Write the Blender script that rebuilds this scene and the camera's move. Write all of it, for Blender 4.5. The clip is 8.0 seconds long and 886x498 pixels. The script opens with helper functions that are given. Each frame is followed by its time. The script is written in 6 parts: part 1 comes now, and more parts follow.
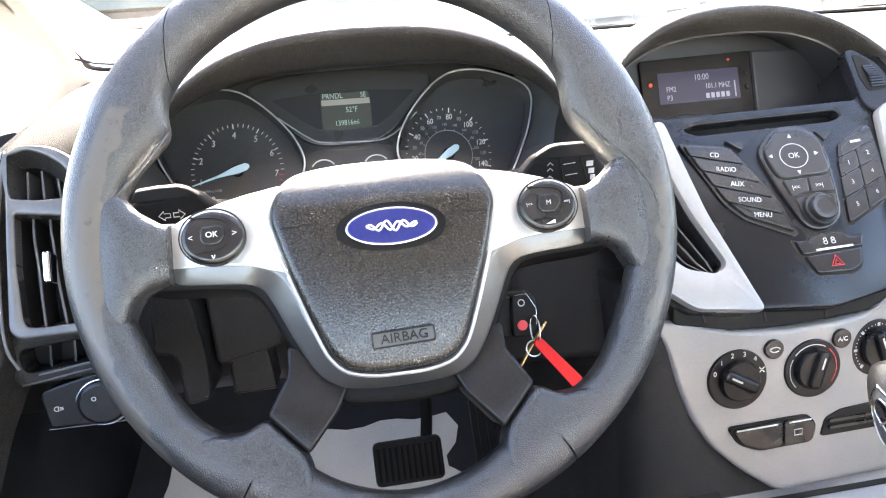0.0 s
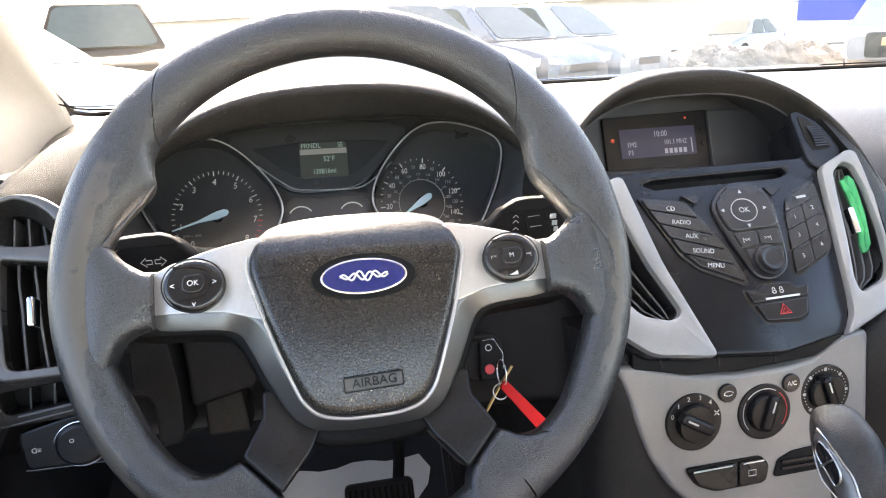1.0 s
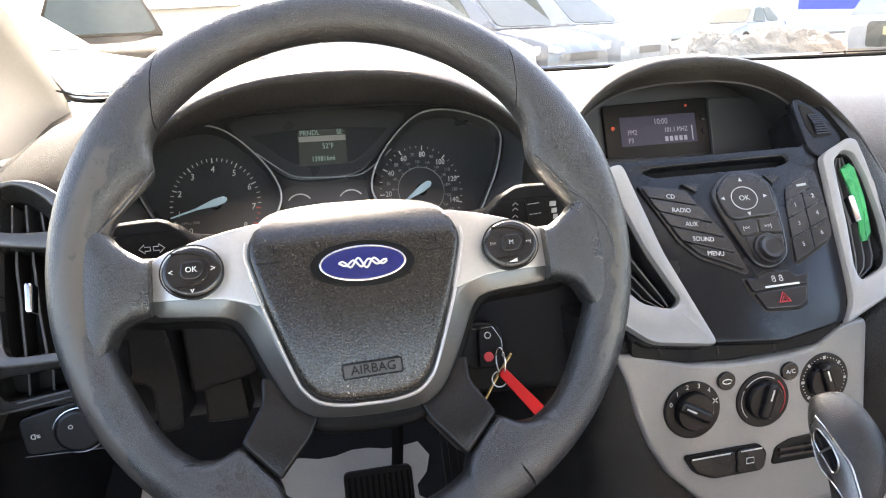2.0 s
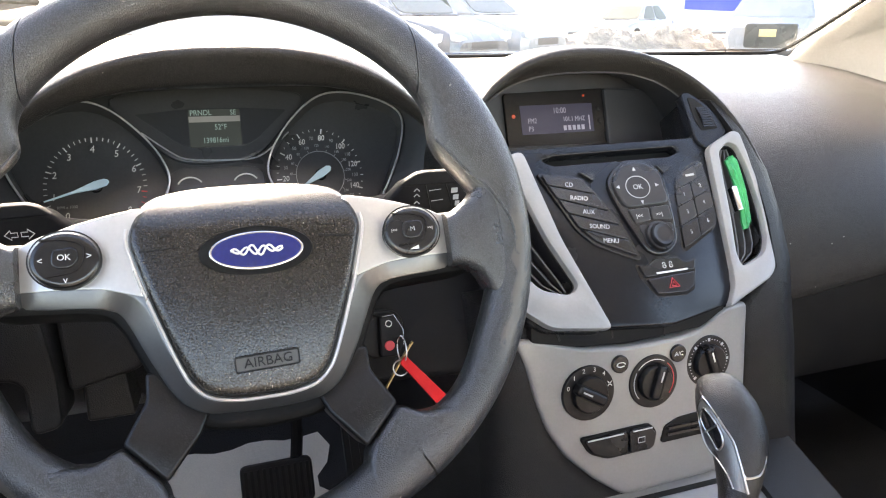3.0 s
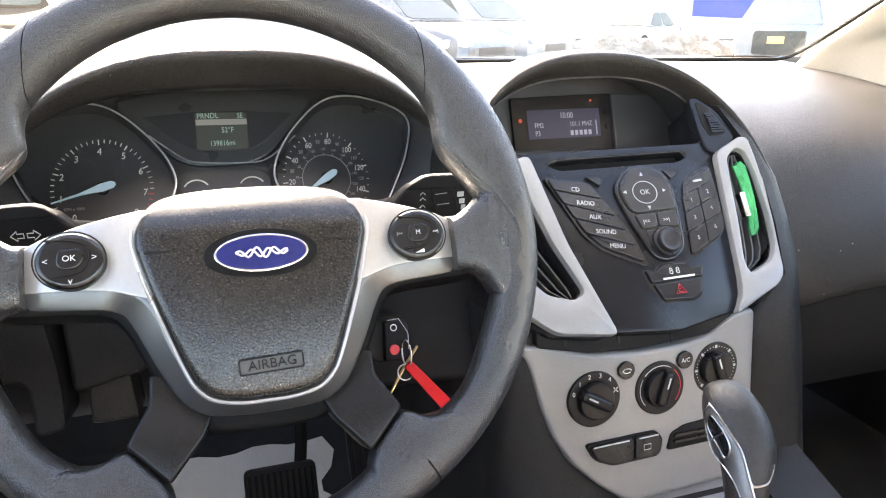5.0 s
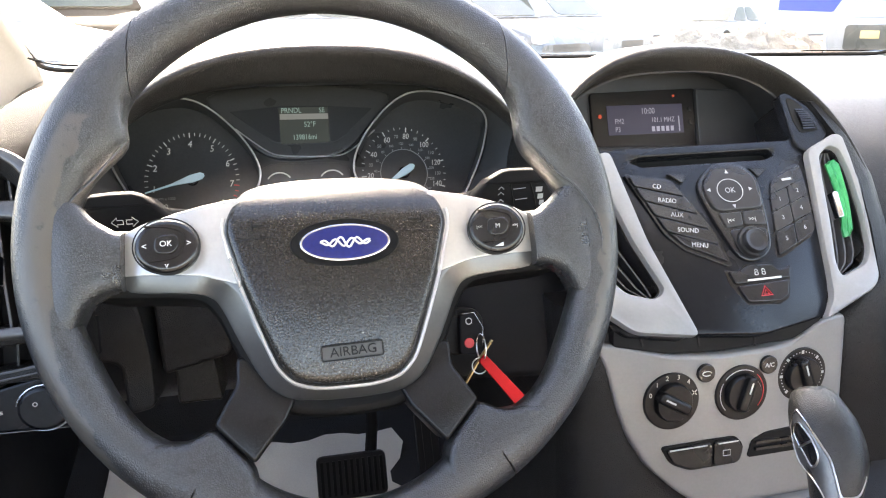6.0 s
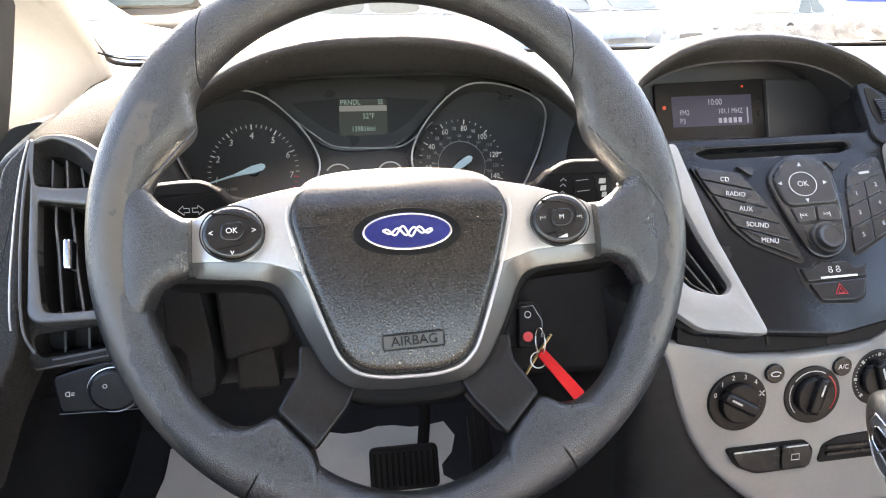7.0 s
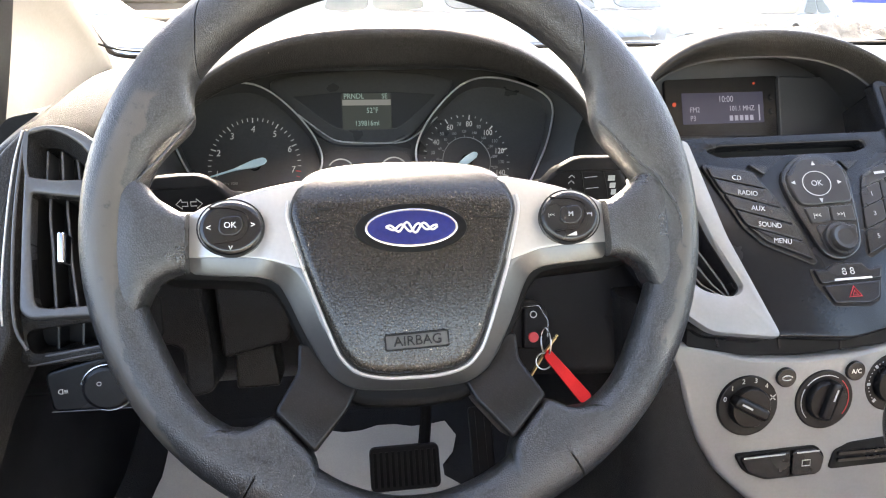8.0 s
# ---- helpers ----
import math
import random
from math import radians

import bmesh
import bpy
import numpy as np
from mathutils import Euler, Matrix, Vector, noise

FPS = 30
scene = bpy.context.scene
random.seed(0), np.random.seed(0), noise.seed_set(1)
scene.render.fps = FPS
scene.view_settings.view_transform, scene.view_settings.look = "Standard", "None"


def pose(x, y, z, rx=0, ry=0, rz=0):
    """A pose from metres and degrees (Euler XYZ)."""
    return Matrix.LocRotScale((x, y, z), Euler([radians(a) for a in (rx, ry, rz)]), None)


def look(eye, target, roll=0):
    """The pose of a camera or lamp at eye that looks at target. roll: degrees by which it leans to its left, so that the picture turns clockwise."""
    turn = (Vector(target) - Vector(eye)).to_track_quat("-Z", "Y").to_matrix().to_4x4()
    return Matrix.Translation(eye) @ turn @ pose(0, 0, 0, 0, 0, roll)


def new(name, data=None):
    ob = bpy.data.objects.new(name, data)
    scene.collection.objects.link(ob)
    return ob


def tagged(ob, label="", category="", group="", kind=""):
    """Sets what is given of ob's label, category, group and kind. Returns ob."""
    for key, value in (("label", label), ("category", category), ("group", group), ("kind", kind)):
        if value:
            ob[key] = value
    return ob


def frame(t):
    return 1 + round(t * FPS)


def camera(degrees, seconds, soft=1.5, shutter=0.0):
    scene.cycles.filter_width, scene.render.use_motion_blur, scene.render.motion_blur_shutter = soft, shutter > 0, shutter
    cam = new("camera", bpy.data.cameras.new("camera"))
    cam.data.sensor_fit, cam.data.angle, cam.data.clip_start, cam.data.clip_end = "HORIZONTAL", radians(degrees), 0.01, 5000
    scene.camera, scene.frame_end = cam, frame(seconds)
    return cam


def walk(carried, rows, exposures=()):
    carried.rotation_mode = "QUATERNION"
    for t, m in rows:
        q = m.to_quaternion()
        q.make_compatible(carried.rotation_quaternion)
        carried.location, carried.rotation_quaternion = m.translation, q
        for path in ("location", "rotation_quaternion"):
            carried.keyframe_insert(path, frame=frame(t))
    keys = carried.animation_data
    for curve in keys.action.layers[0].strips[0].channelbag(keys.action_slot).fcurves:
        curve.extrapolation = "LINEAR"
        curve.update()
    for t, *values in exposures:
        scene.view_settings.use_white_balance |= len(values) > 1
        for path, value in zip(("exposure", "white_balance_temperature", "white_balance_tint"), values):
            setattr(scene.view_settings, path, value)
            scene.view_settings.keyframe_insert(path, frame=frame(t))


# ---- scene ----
cam = camera(64.8, 8.0, soft=1.1)
PATH = [
    (0.0, look((-0.0225, -0.4150, 1.0734), (0.1079, 0.5186, 0.7397), -4.01)),
    (0.5, look((-0.0186, -0.4338, 1.0878), (0.1492, 0.5075, 0.7948), -3.28)),
    (1.0, look((-0.0206, -0.4396, 1.0884), (0.1479, 0.5047, 0.8058), -2.85)),
    (2.5, look((-0.0204, -0.4358, 1.0849), (0.1497, 0.4985, 0.7717), -2.54)),
    (3.0, look((-0.0174, -0.4287, 1.0833), (0.2844, 0.4699, 0.7647), -0.08)),
    (3.5, look((-0.0157, -0.4276, 1.0832), (0.3208, 0.4619, 0.7741), 0.77)),
    (4.0, look((-0.0146, -0.4275, 1.0834), (0.3218, 0.4618, 0.7738), 0.79)),
    (5.5, look((-0.0197, -0.4272, 1.0804), (0.2299, 0.4893, 0.7677), -0.27)),
    (6.0, look((-0.0239, -0.4281, 1.0796), (0.1755, 0.5001, 0.7652), -0.43)),
    (6.5, look((-0.0273, -0.4278, 1.0782), (0.1337, 0.5073, 0.7626), -0.65)),
    (7.0, look((-0.0307, -0.4231, 1.0747), (0.0980, 0.5160, 0.7558), -1.06)),
    (7.5, look((-0.0324, -0.4180, 1.0728), (0.0855, 0.5220, 0.7527), -0.75)),
    (8.0, look((-0.0308, -0.4102, 1.0700), (0.0949, 0.5283, 0.7483), -0.55)),
]
walk(cam, PATH, [(0.0, 4.0, 7300, 18), (0.4, 3.75, 7450, 18), (1.0, 3.28, 7600, 18), (2.5, 3.23, 7700, 18), (3.5, 3.42, 7700, 18), (8.0, 3.48, 7700, 18)])

# ---- world and sun ----
world = bpy.data.worlds.new("world")
scene.world = world
world.use_nodes = True
wn = world.node_tree
sky = wn.nodes.new("ShaderNodeTexSky")
sky.sky_type = "NISHITA"
sky.sun_disc = False
SUN_EL, SUN_AZ = radians(33), radians(-3)
sky.sun_elevation, sky.sun_rotation = SUN_EL, SUN_AZ
wn.links.new(sky.outputs[0], wn.nodes["Background"].inputs[0])
wn.nodes["Background"].inputs[1].default_value = 0.14
sun_data = bpy.data.lights.new("sun", "SUN")
sun_data.energy, sun_data.angle, sun_data.color = 5.0, radians(0.6), (1.0, 0.95, 0.87)
sun = new("sun", sun_data)
sun_way = Vector((math.sin(SUN_AZ) * math.cos(SUN_EL), math.cos(SUN_AZ) * math.cos(SUN_EL), math.sin(SUN_EL)))
sun.matrix_world = look((0, 0, 6), Vector((0, 0, 6)) - sun_way)


# ---- materials ----
def worn_mask(t, tc):
    """A polished band with ragged edges along the sides and the top of the rim, in the wheel's own frame."""
    def math_node(op, a, b=None):
        n = t.nodes.new("ShaderNodeMath")
        n.operation = op
        for k, v in enumerate((a, b)):
            if v is None:
                continue
            if isinstance(v, (int, float)):
                n.inputs[k].default_value = v
            else:
                t.links.new(v, n.inputs[k])
        return n.outputs[0]

    def step(value, lo, hi):
        n = t.nodes.new("ShaderNodeMapRange")
        n.interpolation_type = "SMOOTHSTEP"
        n.inputs["From Min"].default_value, n.inputs["From Max"].default_value = lo, hi
        t.links.new(value, n.inputs["Value"])
        return n.outputs[0]
    sep = t.nodes.new("ShaderNodeSeparateXYZ")
    t.links.new(tc.outputs["Object"], sep.inputs[0])
    x, y = sep.outputs[0], sep.outputs[1]
    r = math_node("SQRT", math_node("ADD", math_node("MULTIPLY", x, x), math_node("MULTIPLY", y, y)))
    ragged = t.nodes.new("ShaderNodeTexNoise")
    ragged.inputs["Scale"].default_value, ragged.inputs["Detail"].default_value = 60, 6
    t.links.new(tc.outputs["Object"], ragged.inputs["Vector"])
    shift = math_node("MULTIPLY", math_node("SUBTRACT", ragged.outputs["Fac"], 0.5), 0.016)
    wob = math_node("ADD", y, math_node("MULTIPLY", shift, 2.5))
    rag = math_node("ADD", r, shift)
    # the broad patch on the left side, from ten to seven o'clock
    low = math_node("MULTIPLY", math_node("MAXIMUM", math_node("MULTIPLY", y, -1.0), 0.0), 0.18)
    outer = math_node("ADD", math_node("ADD", r, math_node("MULTIPLY", y, 0.075)), math_node("MULTIPLY", shift, 0.35))
    broad = math_node("MULTIPLY", step(math_node("SUBTRACT", rag, low), 0.1590, 0.1612), math_node("SUBTRACT", 1.0, step(outer, 0.1755, 0.1800)))
    broad = math_node("MULTIPLY", broad, math_node("MULTIPLY", step(wob, -0.135, -0.115), math_node("SUBTRACT", 1.0, step(wob, 0.072, 0.084))))
    broad = math_node("MULTIPLY", broad, math_node("LESS_THAN", x, 0.0))
    # a narrow strip on the right side
    d = math_node("ABSOLUTE", math_node("SUBTRACT", rag, 0.1745))
    thin = math_node("MULTIPLY", math_node("SUBTRACT", 1.0, step(d, 0.0028, 0.0050)), math_node("GREATER_THAN", x, 0.0))
    thin = math_node("MULTIPLY", thin, math_node("MULTIPLY", step(wob, -0.10, -0.08), math_node("SUBTRACT", 1.0, step(wob, -0.005, 0.015))))
    # grain survives here and there inside the polished patches
    left_over = t.nodes.new("ShaderNodeTexNoise")
    left_over.inputs["Scale"].default_value, left_over.inputs["Detail"].default_value = 140, 4
    t.links.new(tc.outputs["Object"], left_over.inputs["Vector"])
    return math_node("MULTIPLY", math_node("MAXIMUM", broad, thin), step(left_over.outputs["Fac"], 0.24, 0.40))


def material(name, colour, rough=0.5, metal=0.0, spread=0.12, grain=(), blotch=9.0, rough_spread=0.1, spec=0.5, coat=0.0, crease_shade=0.0, worn=None, specks=0.0):
    """Principled surface: colour varied by a coarse blotch and fine noise; grain: rows of (kind, scale, strength,
    distance); the grain's creases can be darkened in the colour, as shade would; worn: colour of a polished band along
    the rim.
    """
    m = bpy.data.materials.new(name)
    m.use_nodes = True
    t = m.node_tree
    b = t.nodes["Principled BSDF"]
    tc = t.nodes.new("ShaderNodeTexCoord")
    big = t.nodes.new("ShaderNodeTexNoise")
    big.inputs["Scale"].default_value, big.inputs["Detail"].default_value = blotch, 5
    t.links.new(tc.outputs["Object"], big.inputs["Vector"])
    fine = t.nodes.new("ShaderNodeTexNoise")
    fine.inputs["Scale"].default_value, fine.inputs["Detail"].default_value = blotch * 45, 3
    t.links.new(tc.outputs["Object"], fine.inputs["Vector"])
    add = t.nodes.new("ShaderNodeMath")
    add.operation = "ADD"
    t.links.new(big.outputs["Fac"], add.inputs[0])
    t.links.new(fine.outputs["Fac"], add.inputs[1])
    ramp = t.nodes.new("ShaderNodeMapRange")
    ramp.inputs["From Min"].default_value, ramp.inputs["From Max"].default_value = 0.7, 1.3
    ramp.inputs["To Min"].default_value, ramp.inputs["To Max"].default_value = 1 - spread, 1 + spread
    t.links.new(add.outputs[0], ramp.inputs["Value"])
    last = ramp.outputs[0]
    mix = t.nodes.new("ShaderNodeVectorMath")
    mix.operation = "SCALE"
    mix.inputs[0].default_value = colour
    t.links.new(last, mix.inputs["Scale"])
    colour_out = mix.outputs[0]
    mask = None
    if worn:
        mask = worn_mask(t, tc)
    rg = t.nodes.new("ShaderNodeMapRange")
    rg.inputs["From Min"].default_value, rg.inputs["From Max"].default_value = 0.3, 0.7
    rg.inputs["To Min"].default_value, rg.inputs["To Max"].default_value = max(0.02, rough - rough_spread), min(1, rough + rough_spread)
    t.links.new(big.outputs["Fac"], rg.inputs["Value"])
    t.links.new(rg.outputs[0], b.inputs["Roughness"])
    b.inputs["Metallic"].default_value = metal
    b.inputs["Specular IOR Level"].default_value = spec
    b.inputs["Coat Weight"].default_value = coat
    normal = None
    for kind, scale, strength, distance in grain:
        if kind == "cell":
            n = t.nodes.new("ShaderNodeTexVoronoi")
            n.feature = "DISTANCE_TO_EDGE"
            n.inputs["Scale"].default_value = scale
            warp = t.nodes.new("ShaderNodeTexNoise")
            warp.inputs["Scale"].default_value = scale * 0.5
            t.links.new(tc.outputs["Object"], warp.inputs["Vector"])
            ws = t.nodes.new("ShaderNodeVectorMath")
            ws.operation = "MULTIPLY_ADD"
            k = 0.55 / scale
            ws.inputs[1].default_value = (k, k, k)
            t.links.new(warp.outputs["Color"], ws.inputs[0])
            t.links.new(tc.outputs["Object"], ws.inputs[2])
            t.links.new(ws.outputs[0], n.inputs["Vector"])
            cl = t.nodes.new("ShaderNodeMapRange")
            cl.interpolation_type = "SMOOTHSTEP"
            cl.inputs["From Min"].default_value, cl.inputs["From Max"].default_value = 0.0, 0.34
            t.links.new(n.outputs["Distance"], cl.inputs["Value"])
            out = cl.outputs[0]
            # crease shade painted into the colour, cell tops a little lighter
            if crease_shade:
                crease = t.nodes.new("ShaderNodeMapRange")
                crease.interpolation_type = "SMOOTHSTEP"
                crease.inputs["From Min"].default_value, crease.inputs["From Max"].default_value = 0.03, 0.20
                crease.inputs["To Min"].default_value, crease.inputs["To Max"].default_value = 1 - crease_shade, 1 + 0.3 * crease_shade
                t.links.new(n.outputs["Distance"], crease.inputs["Value"])
                sc = t.nodes.new("ShaderNodeVectorMath")
                sc.operation = "SCALE"
                t.links.new(colour_out, sc.inputs[0])
                t.links.new(crease.outputs[0], sc.inputs["Scale"])
                colour_out = sc.outputs[0]
        else:
            n = t.nodes.new("ShaderNodeTexNoise")
            n.inputs["Scale"].default_value, n.inputs["Detail"].default_value = scale, 3
            t.links.new(tc.outputs["Object"], n.inputs["Vector"])
            out = n.outputs["Fac"]
        bump = t.nodes.new("ShaderNodeBump")
        bump.inputs["Strength"].default_value, bump.inputs["Distance"].default_value = strength, distance
        t.links.new(out, bump.inputs["Height"])
        if mask:
            less = t.nodes.new("ShaderNodeMapRange")
            less.inputs["To Min"].default_value, less.inputs["To Max"].default_value = strength, strength * 0.22
            t.links.new(mask, less.inputs["Value"])
            t.links.new(less.outputs[0], bump.inputs["Strength"])
        if normal:
            t.links.new(normal, bump.inputs["Normal"])
        normal = bump.outputs[0]
    if normal:
        t.links.new(normal, b.inputs["Normal"])
    if specks:
        dots = t.nodes.new("ShaderNodeTexVoronoi")
        dots.inputs["Scale"].default_value = specks
        t.links.new(tc.outputs["Object"], dots.inputs["Vector"])
        pick = t.nodes.new("ShaderNodeSeparateColor")
        t.links.new(dots.outputs["Color"], pick.inputs[0])
        size = t.nodes.new("ShaderNodeMapRange")
        size.inputs["From Min"].default_value, size.inputs["From Max"].default_value = 0.55, 1.0
        size.inputs["To Min"].default_value, size.inputs["To Max"].default_value = 0.0, 0.055
        t.links.new(pick.outputs[0], size.inputs["Value"])
        less_than = t.nodes.new("ShaderNodeMath")
        less_than.operation = "LESS_THAN"
        t.links.new(dots.outputs["Distance"], less_than.inputs[0])
        t.links.new(size.outputs[0], less_than.inputs[1])
        dust = t.nodes.new("ShaderNodeMix")
        dust.data_type = "RGBA"
        t.links.new(less_than.outputs[0], dust.inputs["Factor"])
        t.links.new(colour_out, dust.inputs["A"])
        dust.inputs["B"].default_value = (0.35, 0.33, 0.30, 1)
        colour_out = dust.outputs["Result"]
    if mask:
        over = t.nodes.new("ShaderNodeMix")
        over.data_type = "RGBA"
        t.links.new(mask, over.inputs["Factor"])
        t.links.new(colour_out, over.inputs["A"])
        over.inputs["B"].default_value = (*worn, 1)
        colour_out = over.outputs["Result"]
        dull = t.nodes.new("ShaderNodeMapRange")
        dull.inputs["To Min"].default_value, dull.inputs["To Max"].default_value = rough, rough + 0.16
        t.links.new(mask, dull.inputs["Value"])
        t.links.new(dull.outputs[0], b.inputs["Roughness"])
    t.links.new(colour_out, b.inputs["Base Color"])
    return m


def glowing(name, colour, strength, base=(0.02, 0.02, 0.02), rough=0.25):
    m = bpy.data.materials.new(name)
    m.use_nodes = True
    b = m.node_tree.nodes["Principled BSDF"]
    b.inputs["Base Color"].default_value = (*base, 1)
    b.inputs["Roughness"].default_value = rough
    b.inputs["Emission Color"].default_value = (*colour, 1)
    b.inputs["Emission Strength"].default_value = strength
    return m


def clear_glass(name):
    m = bpy.data.materials.new(name)
    m.use_nodes = True
    t = m.node_tree
    b = t.nodes["Principled BSDF"]
    b.inputs["Base Color"].default_value = (0.98, 1.0, 0.99, 1)
    b.inputs["Roughness"].default_value = 0.0
    b.inputs["IOR"].default_value = 1.45
    b.inputs["Transmission Weight"].default_value = 1.0
    return m


GRAIN = (("cell", 700, 0.70, 0.00021),)
RUBBER = material("grained_rubber", (0.029, 0.030, 0.0315), 0.28, grain=GRAIN, spread=0.05, blotch=14, crease_shade=0.5, spec=0.68, rough_spread=0.03)
RIM = material("worn_grained_rim", (0.029, 0.030, 0.0315), 0.28, grain=GRAIN, spread=0.05, blotch=14, crease_shade=0.5, spec=0.68, rough_spread=0.03, worn=(0.062, 0.056, 0.048))
PAD = material("airbag_leather_grain", (0.020, 0.0175, 0.015), 0.25, grain=(("cell", 500, 0.42, 0.00015),), spread=0.05, blotch=12, crease_shade=0.35, spec=0.55, rough_spread=0.02)
SLAT = material("grey_slat_plastic", (0.060, 0.060, 0.062), 0.34, spread=0.1)
COVER = material("grained_spoke_cover", (0.008, 0.008, 0.0085), 0.33, grain=(("cell", 600, 0.5, 0.00012),), spread=0.15, rough_spread=0.05, spec=0.34, crease_shade=0.4)
DIAL = material("cluster_black", (0.060, 0.061, 0.064), 0.30, spread=0.1, rough_spread=0.05)
RECESS = material("matt_recess", (0.033, 0.034, 0.038), 0.45, spread=0.08)
SILVER = material("satin_silver_paint", (0.52, 0.51, 0.49), 0.34, 0.65, spread=0.05, rough_spread=0.04, grain=(("noise", 2600, 0.05, 0.0001),))
# spoke silver darkened for the sloping band, its shade put into the colour
SHADED_SILVER = material("shaded_satin_silver", (0.13, 0.13, 0.13), 0.32, 0.75, spread=0.05, rough_spread=0.03)
STACK_SILVER = material("silver_lacquer", (0.222, 0.224, 0.226), 0.40, 0.22, spread=0.05, rough_spread=0.04, grain=(("noise", 2600, 0.05, 0.0001),))
CHROME = material("chrome", (0.85, 0.85, 0.86), 0.10, 1.0, spread=0.02, rough_spread=0.03)
DASH = material("soft_dash_vinyl", (0.029, 0.027, 0.025), 0.33, grain=(("cell", 520, 0.9, 0.00020),), spec=0.15, spread=0.10, blotch=6, crease_shade=0.35, rough_spread=0.02, specks=55)
DARK_LOW = material("dark_lower_plastic", (0.011, 0.011, 0.011), 0.5, spec=0.32, grain=(("cell", 700, 0.5, 0.0002),), spread=0.12, blotch=8)
DASH_LOW = material("hard_dash_plastic", (0.013, 0.013, 0.0135), 0.42, spec=0.24, grain=(("cell", 600, 0.8, 0.0003),), spread=0.12, blotch=8)
PIANO = material("black_fascia_plastic", (0.008, 0.009, 0.011), 0.26, spread=0.08, spec=0.30, grain=(("noise", 1800, 0.12, 0.0002),), rough_spread=0.05)
BUTTON = material("button_plastic", (0.011, 0.011, 0.012), 0.24, spread=0.1, spec=0.5, grain=(("noise", 1500, 0.1, 0.0002),))
GLOSS = material("gloss_black", (0.010, 0.010, 0.011), 0.20, spread=0.1, rough_spread=0.05)
KNOB = material("matt_knob_plastic", (0.008, 0.008, 0.009), 0.34, spread=0.1, spec=0.26, grain=(("noise", 1500, 0.1, 0.0002),))
DARK = material("deep_black_plastic", (0.009, 0.009, 0.009), 0.6, spread=0.1, spec=0.18)
HUB = material("smooth_hub_plastic", (0.006, 0.006, 0.006), 0.58, spread=0.12, spec=0.10, grain=(("noise", 1200, 0.2, 0.0003),))
STALK = material("matt_stalk_plastic", (0.011, 0.011, 0.012), 0.65, spread=0.1, spec=0.12, grain=(("noise", 1500, 0.15, 0.0002),))
LEVER = material("lever_leather", (0.011, 0.011, 0.012), 0.40, spread=0.15, spec=0.45, blotch=20, grain=(("cell", 800, 0.6, 0.0002), ("noise", 200, 0.3, 0.0006)))
BEIGE = material("beige_pillar_trim", (0.27, 0.255, 0.225), 0.75, grain=(("noise", 900, 0.3, 0.0004),), spread=0.05, blotch=5)
REAR = material("tan_bounce_cloth", (0.108, 0.102, 0.094), 0.9, grain=(("noise", 700, 0.4, 0.0006),), spread=0.15)
ROOF = material("headliner_cloth", (0.48, 0.455, 0.405), 0.9, grain=(("noise", 700, 0.4, 0.0006),), spread=0.06)
CARPET = material("black_carpet", (0.018, 0.018, 0.018), 0.95, grain=(("noise", 500, 0.9, 0.003),), spread=0.4, blotch=30)
MAT = material("cream_floor_sheet", (0.70, 0.66, 0.57), 0.85, grain=(("noise", 120, 0.4, 0.002),), spread=0.08)
WHITE = material("printed_white", (0.52, 0.52, 0.51), 0.5, spread=0.03)
GREY_PRINT = material("printed_grey", (0.35, 0.36, 0.37), 0.5, spread=0.05)
RED = material("red_plastic", (0.55, 0.008, 0.012), 0.5, spread=0.08, spec=0.2)
RED_PRINT = material("red_print", (0.55, 0.04, 0.05), 0.5, spread=0.05)
BLUE_BADGE = material("blue_enamel", (0.008, 0.014, 0.10), 0.2, spread=0.15, coat=0.5)
GREEN = material("green_clip_plastic", (0.012, 0.27, 0.085), 0.35, spread=0.3, blotch=60, grain=(("noise", 220, 0.6, 0.001),))
BRASS = material("worn_brass", (0.60, 0.47, 0.25), 0.3, 1.0)
STEEL = material("steel", (0.6, 0.6, 0.6), 0.3, 1.0)
SCREEN = glowing("radio_screen", (0.16, 0.15, 0.30), 0.007, (0.03, 0.03, 0.05))
SCREEN_INK = glowing("radio_characters", (0.65, 0.70, 0.95), 0.015, (0.22, 0.22, 0.27))
CL_SCREEN = glowing("cluster_screen", (0.28, 0.33, 0.31), 0.009, (0.04, 0.046, 0.044))
CL_INK = glowing("cluster_characters", (0.45, 0.80, 0.74), 0.026, (0.22, 0.28, 0.27))
NEEDLE = glowing("needle", (0.35, 0.65, 0.85), 0.02, (0.45, 0.6, 0.68))
# dial print given a faint glow of its own to brighten the figures
DIAL_INK = glowing("glowing_dial_print", (0.7, 0.75, 0.75), 0.026, (0.5, 0.52, 0.52))
LAMP_RED = glowing("red_lamp", (1.0, 0.12, 0.04), 0.025, (0.3, 0.05, 0.03))
DOOR_TRIM = material("matt_door_trim", (0.016, 0.017, 0.018), 0.9, spread=0.15, spec=0.08, grain=(("noise", 900, 0.3, 0.0004),))
GLASS = clear_glass("windscreen_glass")
GROUND = material("sandy_lot", (0.16, 0.135, 0.105), 0.95, spread=0.35, blotch=0.6, grain=(("noise", 40, 0.6, 0.02),))


# ---- building helpers ----
def part(name, bm, mat, parent=None, label="", smooth=True, angle=0.6):
    me = bpy.data.meshes.new(name)
    bmesh.ops.recalc_face_normals(bm, faces=bm.faces[:])
    for f in bm.faces:
        f.smooth = smooth and len(f.verts) < 9
    if smooth:
        for e in bm.edges:
            if len(e.link_faces) == 2 and e.calc_face_angle(0) > angle:
                e.smooth = False
    bm.to_mesh(me)
    bm.free()
    me.materials.append(mat)
    ob = new(name, me)
    if parent:
        ob.parent = parent
    if label:
        ob["label"] = label
    return ob


